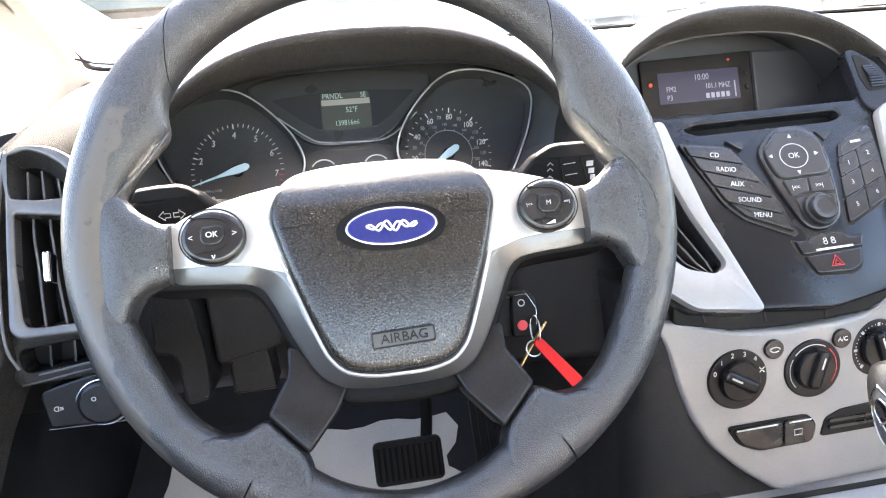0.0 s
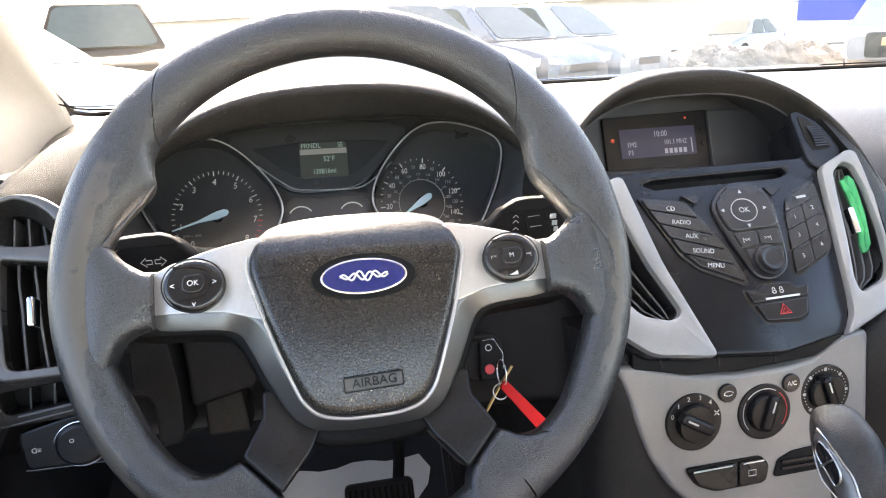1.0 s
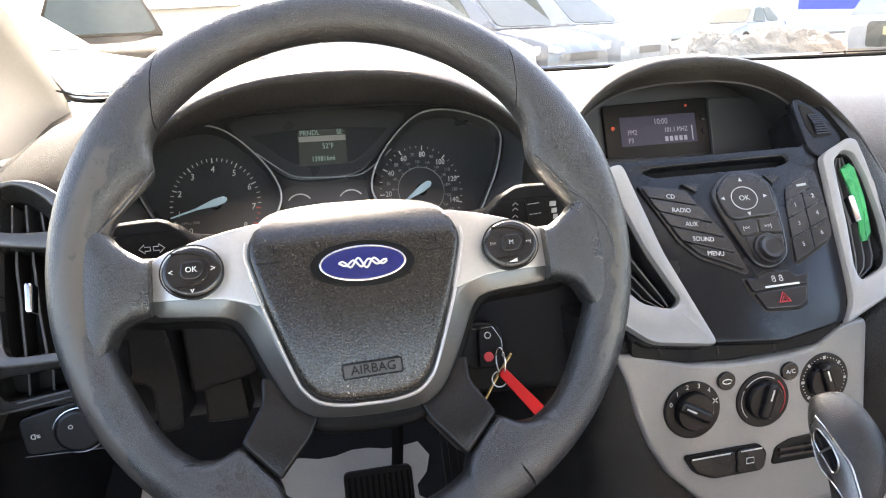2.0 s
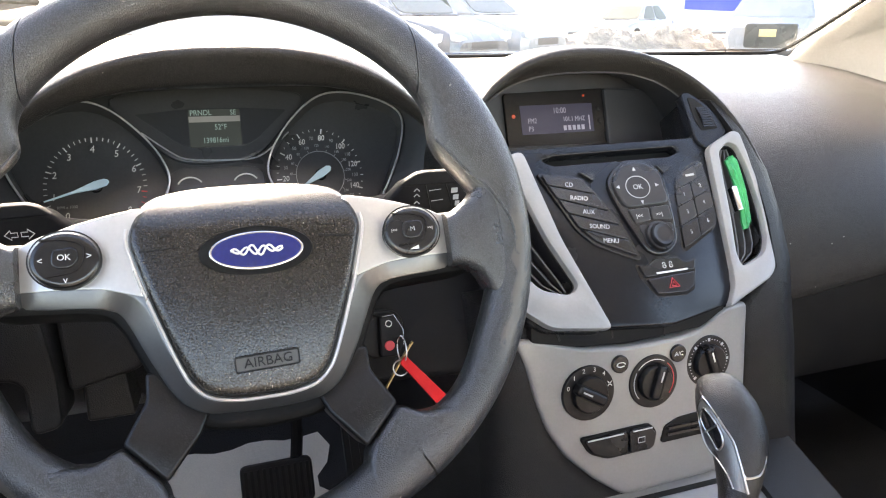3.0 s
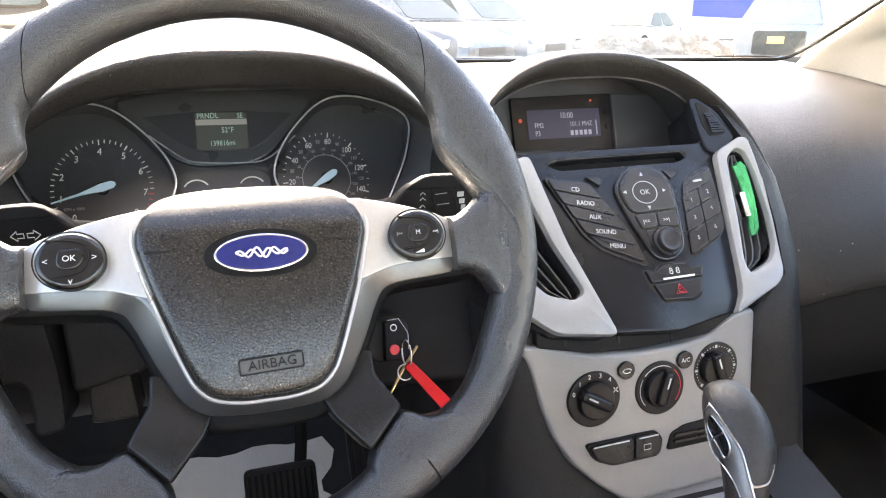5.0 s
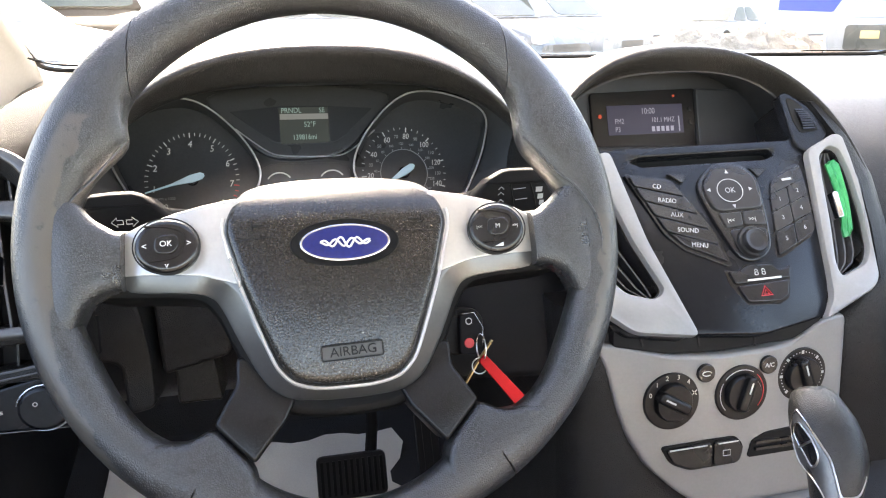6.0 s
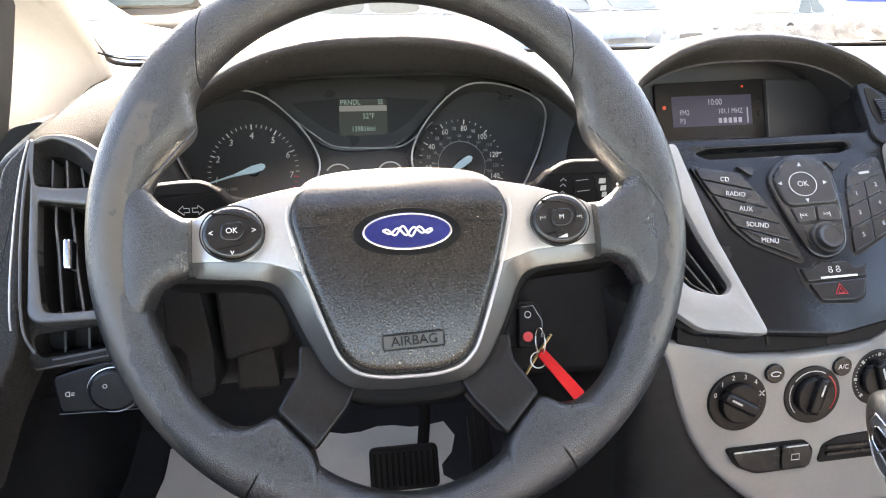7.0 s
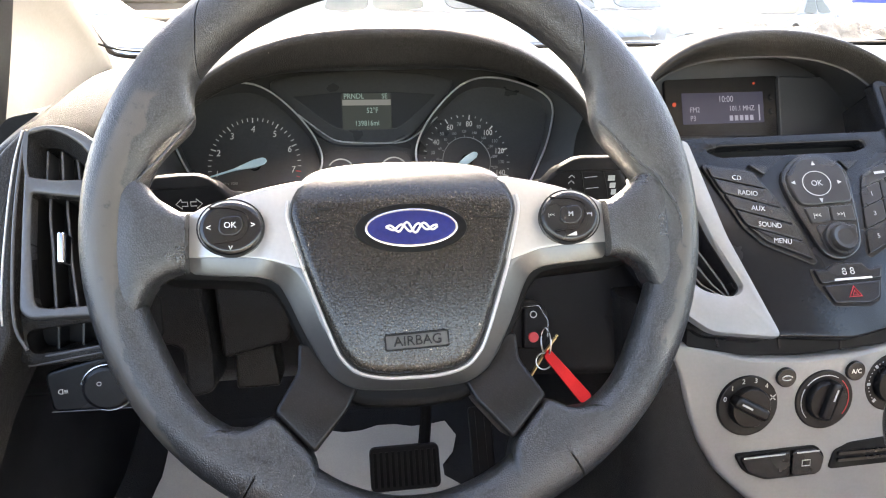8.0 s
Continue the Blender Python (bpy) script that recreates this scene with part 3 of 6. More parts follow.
# hood over the radio screen; its feet run down beside the stack
bm = bmesh.new()
rows = [(0.62, 0.995, 0.20, 0.90, 2.3), (0.42, 1.030, 0.178, 0.90, 2.3), (0.28, 1.0500, 0.176, 0.90, 2.25), (0.225, 1.0538, 0.173, 0.90, 2.25), (0.206, 1.0534, 0.1705, 0.90, 2.25), (0.197, 1.0518, 0.168, 0.90, 2.25),
        (0.1945, 1.0492, 0.1650, 0.90, 2.3), (0.1940, 1.0460, 0.1615, 0.90, 2.35), (0.1960, 1.0410, 0.1575, 0.90, 2.4), (0.1990, 1.0355, 0.1500, 0.91, 2.5), (0.2025, 1.0308, 0.1420, 0.92, 2.6), (0.2035, 1.0292, 0.1396, 0.92, 2.6)]
loft(bm, [arch(MID + 0.004 - (0.004 if h < 0.155 else 0) + min(0.06, max(0, y - 0.215) * 0.25), y, zt, h, zb, e, (0.32 if h < 0.145 else 0.42 if h < 0.155 else 0.52 if h < 0.16 else 0.62) if y < 0.25 else 0.4) for y, zt, h, zb, e in rows], False)
part("screen_hood", bm, DASH, dashboard, "arched grained hood over the radio screen", angle=1.2)
bm = bmesh.new()
rows = [(0.2022, 1.0294, 0.1398, 0.92, 2.6), (0.2026, 1.0280, 0.1382, 0.92, 2.6), (0.2060, 1.0278, 0.1379, 0.92, 2.6), (0.2080, 1.0268, 0.1374, 0.92, 2.6), (0.285, 1.026, 0.139, 0.90, 2.9)]
loft(bm, [arch(MID, y, zt, h, zb, e, 0.32) for y, zt, h, zb, e in rows], False)
part("screen_surround", bm, RECESS, dashboard, "smooth black recess round the radio screen", angle=0.5)

# lower dash: passenger side with glovebox, driver's knee panel
bm = bmesh.new()
prof = [(0.23, 0.850), (0.225, 0.79), (0.215, 0.70), (0.24, 0.60), (0.30, 0.56), (0.60, 0.55), (0.60, 0.80)]
loft(bm, [[(x, y, z) for y, z in prof] for x in (0.50, 1.10)], True, (True, True))
part("lower_panel", bm, DARK_LOW, dashboard, "dark hard plastic lower dash on the passenger side")
bm = bmesh.new()
prof = [(0.205, 0.780), (0.198, 0.772), (0.200, 0.70), (0.216, 0.62), (0.230, 0.61), (0.24, 0.78)]
loft(bm, [[(x, y, z) for y, z in prof] for x in (0.56, 1.02)], True, (True, True))
part("glovebox_lid", bm, DARK_LOW, dashboard, "dark glovebox lid")
bm = bmesh.new()
prof = [(0.262, 0.855), (0.25, 0.80), (0.255, 0.76), (0.28, 0.71), (0.33, 0.67), (0.45, 0.65), (0.47, 0.855)]
loft(bm, [[(x, y, z) for y, z in prof] for x in (-0.42, 0.19)], True, (True, True))
part("knee_panel", bm, DASH_LOW, dashboard, "dark hard plastic knee panel below the wheel")
# dark trim between the column and the stack
side_trim = part("column_side_trim", crowned(fillet(mm((-100, 62), (40, 62), (44, -20), (34, -86), (-100, -80)), 0.012, 4), -0.03, 0.0, lambda x, y: -2.0 * x * x, 0.006, 5), STALK, dashboard, "dark trim beside the column", angle=1.0)
part("trim_joint", tube([(-0.06, -0.034, -0.0082), (0.0, -0.034, -0.0004), (0.034, -0.036, -0.0022)], 0.0009, 6), DARK, side_trim)
side_trim.matrix_local = leaning(0.180, 0.125, 0.855, 22)


# ---- steering wheel ----
BRIGHT = material("bright_line", (0.62, 0.62, 0.62), 0.32, 0.7, spread=0.03)
WHEEL = leaning(0, 0, 0.95, 28)
wheel = thing("steering_wheel", "black four-spoke steering wheel with satin silver spokes and worn rim", "steering wheel", WHEEL @ pose(0, 0, 0, 0, 0, -0.8))


def bump_at(a, centre, width):
    d = (a - centre + 180) % 360 - 180
    return math.exp(-(d / width) ** 2)


def rim_shape(a):
    """Inner radius, outer radius and half depth of the rim at the angle a in degrees."""
    ri = 0.1525
    # thumb rests, longer below than above
    d = (a - 152 + 180) % 360 - 180
    ri -= 0.0145 * math.exp(-(d / (12.0 if d > 0 else 10.3)) ** 2)
    d = (a - 23 + 180) % 360 - 180
    ri -= 0.0165 * math.exp(-(d / (15.0 if d > 0 else 14.0)) ** 2)
    for c in (190, -10):
        ri += 0.0045 * bump_at(a, c, 22)
    for c in (222, -42):
        ri += 0.006 * bump_at(a, c, 12)
    for c in (240, -60):
        ri -= 0.006 * bump_at(a, c, 9)
    ri += 0.010 * bump_at(a, 270, 20)
    ro = 0.1872 + 0.0012 * (bump_at(a, 155, 20) + bump_at(a, 25, 20))
    return ri, ro, 0.0150 + 0.0015 * (bump_at(a, 150, 25) + bump_at(a, 30, 25))


def seam_twist(a):
    """The upper seams run obliquely across the rim."""
    return 7.5 * (bump_at(a, 45, 15) - bump_at(a, 135, 15))


def rim_piece(a0, a1, lift=0.0, name="rim", mat=RIM, arc=(0, 360), label=""):
    b2 = bmesh.new()
    rings = []
    full = a1 - a0 >= 360
    steps = int((a1 - a0) / 2)
    m = 28
    for i in range(steps + (0 if full else 1)):
        a = a0 + (a1 - a0) * i / steps
        ri, ro, dep = rim_shape(a)
        cr, hw = (ri + ro) / 2, (ro - ri) / 2 + lift
        ring = []
        for j in range(m + 1 if arc != (0, 360) else m):
            q = radians(arc[0] + (arc[1] - arc[0]) * j / m)
            cq, sq = math.cos(q), math.sin(q)
            skew = radians(a + seam_twist(a) * cq)
            ca, sa = math.cos(skew), math.sin(skew)
            rr = cr + hw * math.copysign(abs(cq) ** 0.9, cq)
            ring.append((rr * ca, rr * sa, (dep + lift) * math.copysign(abs(sq) ** 0.9, sq)))
        rings.append(ring)
    if full:
        rings.append(rings[0])
    loft(b2, rings, arc == (0, 360), (not full and arc == (0, 360), not full and arc == (0, 360)))
    bmesh.ops.remove_doubles(b2, verts=b2.verts[:], dist=1e-6)
    return part(name, b2, mat, wheel, label, angle=1.3)


rim_piece(0, 360, -0.0012, "rim_core", HUB, label="dark core seen in the rim seams")
# rim in four lengths, split at the seams by the upper and lower spokes
rim_piece(45.15, 134.85, name="rim_top", label="smooth worn top length of the rim")
rim_piece(135.15, 238, name="rim_side", label="grained rim side with thumb rest")
rim_piece(302, 404.85, name="rim_side", label="grained rim side with thumb rest")
rim_piece(238.4, 301.6, name="rim_bottom", label="black rim bottom between the lower spokes")

# moulded ridge that runs from each thumb rest down into the spoke
for pts in (((24.4, 139.5), (20.4, 142), (15.7, 146), (11.4, 151.5), (8.1, 158), (3.8, 164), (0.5, 168), (-2.6, 170.7), (-6.2, 171.2), (-12, 171.5)),
            ((152.6, 137), (156.1, 139), (159.7, 142), (164.6, 147), (168.5, 153.2), (170.5, 156.0), (173.6, 157.9), (177.2, 159), (183, 160), (190, 161))):
    line = []
    for a, r in pts:
        ri, ro, dep = rim_shape(a)
        cr, hw = (ri + ro) / 2, (ro - ri) / 2
        q = max(-0.97, min(0.97, (r / 1000 - cr) / hw))
        line.append((r / 1000 * math.cos(radians(a)), r / 1000 * math.sin(radians(a)), max(dep * (1 - abs(q) ** 2.2) ** (1 / 2.2), 0.0085) - 0.0004))
    line = smooth_path(line, 5)
    part("rim_ridge", tube(line, [0.0010 * math.sin(math.pi * min(1, 0.08 + i / len(line))) ** 0.5 + 0.0002 for i in range(len(line))], 8), RUBBER, wheel, "moulded ridge along the thumb rest", angle=1.3)

PAD_L = mm((0, 38.5), (-24, 38), (-46, 35), (-58, 29), (-65, 17), (-68, 4), (-65.5, -8), (-60, -27), (-52, -50), (-43, -74), (-38, -83), (-30, -90), (-16, -93.5), (0, -94))
pad_outline = outline(mirror(PAD_L), 4)


def pad_crown(x, y):
    return 0.016 - 1.4 * x * x - (1.8 if y < -0.03 else 0.9) * (y + 0.03) ** 2 - max(0, y - 0.006) ** 2 * 19


part("airbag_pad", crowned(pad_outline, -0.030, 0.004, pad_crown, 0.004, 14), PAD, wheel, "black grained airbag cover", angle=1.2)
# fine chrome line round the lower pad
bm = bmesh.new()
line = [(x, y) for x, y in inset(pad_outline, -0.0012) if y < 0.012]
line.sort(key=lambda p: math.atan2(p[0], -(p[1] - 0.03)))
tube([(x, y, 0.0035 + pad_crown(x, y)) for x, y in line], 0.0011, 6, bm=bm)
part("chrome_line", bm, BRIGHT, wheel, "thin bright line round the airbag cover")


def trim_height(x, y):
    return 0.013 - 0.9 * x * x - 0.9 * (y + 0.02) ** 2


def spoke_fall(x, y):
    """The lower spoke covers dip towards the hub."""
    t = min(1, max(0, (0.137 - math.hypot(x, y)) / 0.045))
    return -0.0125 * t * t * (3 - 2 * t)


def grip_height(x, y):
    """The lower grips rise from the spoke covers into the crown of the rim."""
    r = math.hypot(x, y)
    t = min(1, max(0, (r - 0.137) / 0.030))
    return 0.0080 + 0.0066 * t * t * (3 - 2 * t) - 0.0115 * max(0, (r - 0.169) / 0.012)


# satin band: a sloping face below each spoke and round the lower pad
CREASE_L = mm((-131, -18), (-115, -19), (-98, -20), (-82, -22), (-70, -26), (-62.5, -32), (-57, -42), (-53, -55), (-46, -73), (-41, -84), (-31.5, -92.5), (-16, -96), (0, -96.5))
OUTER_L = mm((-131.5, -27), (-115, -29.5), (-99, -31), (-84, -33), (-76, -37), (-70.5, -46), (-65.5, -57), (-59, -71), (-51.5, -85), (-44, -94), (-33, -100), (-17, -102), (0, -102.5))
crease = smooth_path([(x, y, 0) for x, y in CREASE_L + [(-a, b) for a, b in reversed(CREASE_L[:-1])]], 5)
outer = smooth_path([(x, y, 0) for x, y in OUTER_L + [(-a, b) for a, b in reversed(OUTER_L[:-1])]], 5)
bm = bmesh.new()
rings = []
for p, q in zip(crease, outer):
    h = trim_height(p.x, p.y)
    a, b = p.lerp(q, -0.35), p.lerp(q, 0.10)
    c, d = p.lerp(q, 0.85), q
    k = 1 - 0.6 * min(1, max(0, (abs(p.x) - 0.066) / 0.02))
    rings.append([(a.x, a.y, -0.02), (a.x, a.y, h - 0.0006), (p.x, p.y, h - 0.0003), (b.x, b.y, h - 0.0012 * k), (c.x, c.y, h - 0.0062 * k), (d.x, d.y, h - 0.0080 * k), (d.x, d.y, -0.02)])
loft(bm, rings, True, (True, True))
part("trim_band", bm, SHADED_SILVER, wheel, "sloping satin band below the spokes and the cover", angle=0.8)
for s in (-1, 1):
    face = [(s * a, b) for a, b in mm((-54, 4), (-59, 24), (-80, 21), (-97, 17.5), (-118, 12), (-129, 6.5), (-133, -4), (-131.5, -18.5), (-115, -19.5), (-98, -20.5), (-82, -22.5), (-70, -26.5), (-60, -30), (-52, -12))]
    if s > 0:
        face.reverse()
    part("spoke_trim", crowned(fillet(face, 0.004, 3), -0.020, 0.0, trim_height, 0.0007, 3), SILVER, wheel, "satin silver spoke trim", angle=0.9)
BACK_L = mm((0, 20), (-66, 20), (-118, 10), (-150, 12), (-156, 0), (-154, -28), (-140, -32), (-100, -34.5), (-84, -37), (-76, -47), (-66, -70), (-52, -96), (-34, -111), (0, -114))
part("hub_shell", plate(fillet(mirror(BACK_L), 0.010, 4), -0.040, -0.004, 0.006), HUB, wheel, "black moulded hub shell behind the spokes")
for s in (-1, 1):
    # grip that widens from the silver spoke end into the rim
    b2 = bmesh.new()
    rings = []
    for x, top, bot, zf in ((127, 7, -28, 9.5), (131, 8, -29, 12), (137, 12, -30.5, 13.0), (143, 16, -34, 13.8), (147, 20, -39, 14.2), (150, 24, -46, 14.5), (154, 29, -55, 14.6), (161, 37, -62, 14.0), (170, 44, -66, 9.0)):
        mid_v, half_v = (top + bot) / 2, (top - bot) / 2
        ring = []
        for k in range(32):
            a = 2 * math.pi * k / 32
            ca, sa = math.cos(a), math.sin(a)
            ring.append((s * x / 1000, (mid_v + half_v * math.copysign(abs(ca) ** 0.55, ca)) / 1000, zf / 1000 * math.copysign(abs(sa) ** 0.55, sa)))
        rings.append(ring)
    loft(b2, rings, True, (True, True))
    part("spoke_grip", b2, RUBBER, wheel, "grained rubber where the spoke meets the rim", angle=1.2)
    pts = fillet([(s * a, b) for a, b in mm((48, -72), (66, -72), (66, -88), (79, -110.5), (57, -134.5), (38, -112), (30, -96))], 0.003, 3)
    if s < 0:
        pts.reverse()
    part("lower_spoke", crowned(pts, -0.026, 0.0075, spoke_fall, 0.0022, 8), COVER, wheel, "smooth black lower spoke cover", angle=0.9)
    pts = fillet([(s * a, b) for a, b in mm((79.8, -111.3), (94, -119), (112, -117), (132, -118), (100, -150), (66, -164), (54, -156), (57.8, -135.6))], 0.006, 4)
    if s < 0:
        pts.reverse()
    part("lower_grip", crowned(pts, -0.013, 0.0, grip_height, 0.0040, 10), RIM, wheel, "grained rubber where the lower spoke meets the rim", angle=1.2)

# badge: blue oval in a bright ring on a dark foot, with a pale scroll in place of the lettering
badge = part("badge", plate(ellipse(0.003, -0.0095, 0.0330, 0.0152, 48), 0.012, 0.0200, 0.0012), HUB, wheel, "oval badge foot")
part("badge_ring", plate(ellipse(0.003, -0.0095, 0.0272, 0.0114, 48), 0.0198, 0.0214, 0.0006), CHROME, badge, "bright oval ring")
part("badge_face", plate(ellipse(0.003, -0.0095, 0.0258, 0.0101, 48), 0.0212, 0.0218, 0.0003), BLUE_BADGE, badge, "dark blue oval")
bm = bmesh.new()
# two plain interlaced waves, no letters
for k, (amp, ph) in enumerate(((3.6, 0.4), (2.6, 2.4))):
    pts = [((-15 + 30 * i / 30) / 1000 + 0.003, amp * math.sin(i * 0.62 + ph) * (1 - abs(i - 15) / 22) / 1000 - 0.0095, 0.0220) for i in range(31)]
    tube(pts, 0.0007, 5, bm=bm)
part("badge_scroll", bm, WHITE, badge, "pale scrolled ornament")

# raised lettering on the cover
# dark letters and a paler field: the relief's shading put into the colour
EMBOSS = material("pale_relief_plastic", (0.040, 0.036, 0.032), 0.40, spread=0.05)
emblem = part("airbag_frame", ring_plate(fillet(box_outline(0, 0, 0.037, 0.0095), 0.0016, 3), 0.0008, -0.003, 0.0014), DARK, wheel, "raised frame round the lettering")
emblem.matrix_local = pose(0.003, -0.0745, pad_crown(0.003, -0.0745) + 0.0047, 9.1, 0, 2.2)
part("lettering_field", plate(box_outline(0, 0, 0.0362, 0.0088), -0.003, 0.0004), EMBOSS, emblem, "paler smooth field added behind the lettering")
writing("AIRBAG", 0.0005, 0.0001, 0.0009, 0.0080, DARK, emblem, 0, "lettering", thick=0.0005)
# embossed horn lines drawn dark, their shade put into the colour
for s in (-1, 1):
    for cx, cy, w, h, a in ((0.051, -0.0035, 0.022, 0.0006, -2), (0.047, 0.0040, 0.007, 0.0007, 0), (0.0515, 0.0045, 0.0007, 0.0055, 0)):
        mark = bars([(0, 0, w, h, s * a)], -0.002, DARK, wheel, "horn_mark", 0.0026)
        mark.matrix_local = pose(s * cx, cy, pad_crown(cx, cy) + 0.0040, -3, s * math.degrees(math.atan(2.8 * cx)), 0)


def control_pod(s, label):
    cx, cy = s * 0.1005, -0.0045
    pod = part("control_pod", plate(ellipse(cx, cy, 0.0182, 0.0160, 40), 0.0, 0.0145, 0.003), BUTTON, wheel, label)
    b2 = bmesh.new()
    loft(b2, [[(x, y, 0.0138) for x, y in ellipse(cx, cy, 0.0192, 0.0170)], [(x, y, 0.0142) for x, y in ellipse(cx, cy, 0.0182, 0.0160)]])
    part("pod_rim", b2, DARK, pod)
    part("centre_key", plate(fillet([(cx + s * 0 + a, cy + b) for a, b in mm((-7, -2), (-6, 6), (6, 7), (8, 1), (4, -5), (-4, -5))], 0.003, 3), 0.013, 0.0159, 0.0009), BUTTON, pod)
    bm2 = bmesh.new()
    tube(smooth_path([(cx - 0.012, cy + 0.012, 0.0147), (cx + 0.002, cy + 0.011, 0.0147), (cx + 0.010, cy + 0.006, 0.0147), (cx + 0.006, cy - 0.006, 0.0147), (cx - 0.010, cy - 0.009, 0.0147)], 5), 0.0007, 5, bm=bm2)
    part("groove_line", bm2, GLOSS, pod)
    return pod, cx, cy


pod, cx, cy = control_pod(-1, "round black control pod with arrows and OK key")
writing("OK", cx, cy + 0.001, 0.0161, 0.0048, WHITE, pod)
writing("<", cx - 0.0122, cy, 0.0149, 0.0052, WHITE, pod)
writing(">", cx + 0.0126, cy + 0.001, 0.0149, 0.0052, WHITE, pod)
writing("v", cx, cy - 0.0115, 0.0149, 0.0055, WHITE, pod)
pod, cx, cy = control_pod(1, "round black control pod with track and volume keys")
writing("M", cx, cy + 0.001, 0.0161, 0.0042, GREY_PRINT, pod)
writing("|<<", cx - 0.0118, cy + 0.001, 0.0149, 0.0028, WHITE, pod)
writing(">>|", cx + 0.0118, cy + 0.001, 0.0149, 0.0028, WHITE, pod)
bm = bmesh.new()
loft(bm, [[(cx - 0.003, cy - 0.0120, z), (cx + 0.003, cy - 0.0120, z), (cx + 0.003, cy - 0.0095, z)] for z in (0.0145, 0.0150)], True, (True, True))
part("volume_mark", bm, WHITE, pod, smooth=False)


# ---- instrument cluster ----
RINGS = material("bright_ring", (0.80, 0.81, 0.82), 0.38, 0.6, spread=0.05)
BAND = glowing("cluster_band", (0.75, 0.78, 0.74), 0.012, (0.2, 0.2, 0.2))
cluster = thing("instrument_cluster", "black instrument cluster with two dials and a small display", "instrument cluster", leaning(-0.0125, 0.318, 0.922, 30))
part("backing", plate(fillet(mm((-215, -75), (215, -75), (205, 60), (150, 118), (-150, 118), (-205, 60)), 0.02), -0.03, -0.012), DIAL, cluster, "gloss black dial panel")
RING_R = mm((56, -18), (50.5, 2), (57, 24), (71, 46), (90, 67), (107, 80), (123, 86), (142, 86.5), (163, 82), (185, 73), (199, 62), (203, 49), (200, 33), (192, 10), (181, -12), (165, -38), (140, -62), (104, -68), (72, -46))
for s, kind in ((-1, "rev_counter"), (1, "speedometer")):
    ring = outline([(s * a + (0.0042 if s < 0 else 0), b) for a, b in RING_R], 5)
    if area(ring) < 0:
        ring.reverse()
    dial = part(kind, crowned(inset(ring, 0.002), -0.013, -0.009, lambda x, y: 0.0, 0.0006, 3), DIAL, cluster, "dark dial face with pale printed numerals")
    b2 = bmesh.new()
    tube([(x, y, 0.010) for x, y in ring], 0.0011, 6, True, bm=b2)
    part("chrome_ring", b2, RINGS, dial, "thin bright ring round the dial")
    b2 = bmesh.new()
    loft(b2, [[(x, y, 0.010) for x, y in ring], [(x, y, -0.011) for x, y in inset(ring, 0.003)]])
    part("dial_wall", b2, DIAL, dial, "black sloping wall of the dial")
    hx, hy = (-0.1165, 0.003) if s < 0 else (0.1070, -0.0010)
    if s < 0:
        ticks, long_ticks = [], []
        for i in range(0, 81, 2):
            a = 226 - i * 3.36
            ca, sa = math.cos(radians(a)), math.sin(radians(a))
            big = i % 10 == 0
            L = 0.0055 if big else 0.0036
            (long_ticks if i >= 70 else ticks).append((hx + (0.0475 - L / 2) * ca, hy + (0.0525 - L / 2) * sa, L, 0.0011 if big else 0.0007, a))
            if big:
                writing(str(i // 10), hx + 0.0395 * ca, hy + 0.0395 * sa, -0.0085, 0.0100, DIAL_INK, dial, narrow=0.85, shear=0.12)
        bars(ticks, -0.0088, DIAL_INK, dial, "tick_marks")
        bars(long_ticks, -0.0088, RED_PRINT, dial, "red_tick_marks")
        writing("RPM x 1000", hx - 0.0270, hy - 0.0190, -0.0085, 0.0042, GREY_PRINT, dial, narrow=0.9)
        needle_a = 196
    else:
        ticks, small = [], []
        for i in range(0, 161, 5):
            a = 216 - i * 1.685
            ca, sa = math.cos(radians(a)), math.sin(radians(a))
            big = i % 20 == 0
            L = 0.0055 if big else 0.003
            ticks.append((hx + (0.0470 - L / 2) * ca, hy + (0.0535 - L / 2) * sa, L if i % 10 == 0 else 0.0018, 0.0011 if big else 0.0007, a))
            if i % 10 == 0 and i:
                writing(str(i), hx + 0.0375 * ca, hy + 0.0428 * sa, -0.0085, 0.0088 if big else 0.0056, DIAL_INK if big else GREY_PRINT, dial, narrow=0.82, shear=0.12)
        for i in range(20, 261, 20):
            a = 216 - i * 1.045
            ca, sa = math.cos(radians(a)), math.sin(radians(a))
            small.append((hx + 0.0280 * ca, hy + 0.0290 * sa, 0.0022, 0.0006, a))
            writing(str(i), hx + 0.0315 * ca, hy + 0.0340 * sa, -0.0085, 0.0042, GREY_PRINT, dial, narrow=0.85)
        bars(ticks, -0.0088, DIAL_INK, dial, "tick_marks")
        bars(small, -0.0088, GREY_PRINT, dial, "tick_marks")
        b2 = bmesh.new()
        tube([(hx + 0.0260 * math.cos(radians(q)), hy + 0.0275 * math.sin(radians(q)), -0.0088) for q in range(-56, 217, 6)], 0.0004, 4, bm=b2)
        part("inner_ring", b2, GREY_PRINT, dial)
        needle_a = 212
    ca, sa = math.cos(radians(needle_a)), math.sin(radians(needle_a))
    b2 = bmesh.new()
    n_pts = []
    for d, w in ((-0.013, 0.0012), (-0.010, 0.0036), (0.0, 0.0042), (0.010, 0.0026), (0.020, 0.0012), (0.048, 0.0005)):
        n_pts.append((d, w))
    left = [(hx + d * ca - w * sa, hy + d * sa + w * ca) for d, w in n_pts]
    right = [(hx + d * ca + w * sa, hy + d * sa - w * ca) for d, w in reversed(n_pts)]
    part("needle", plate(left + right, -0.004, -0.002, 0.0005), NEEDLE, dial, "pale blue pointer")
    part("needle_cap", plate(ellipse(hx, hy, 0.0062, 0.0062, 28), -0.0085, -0.0042, 0.001), BUTTON, dial)
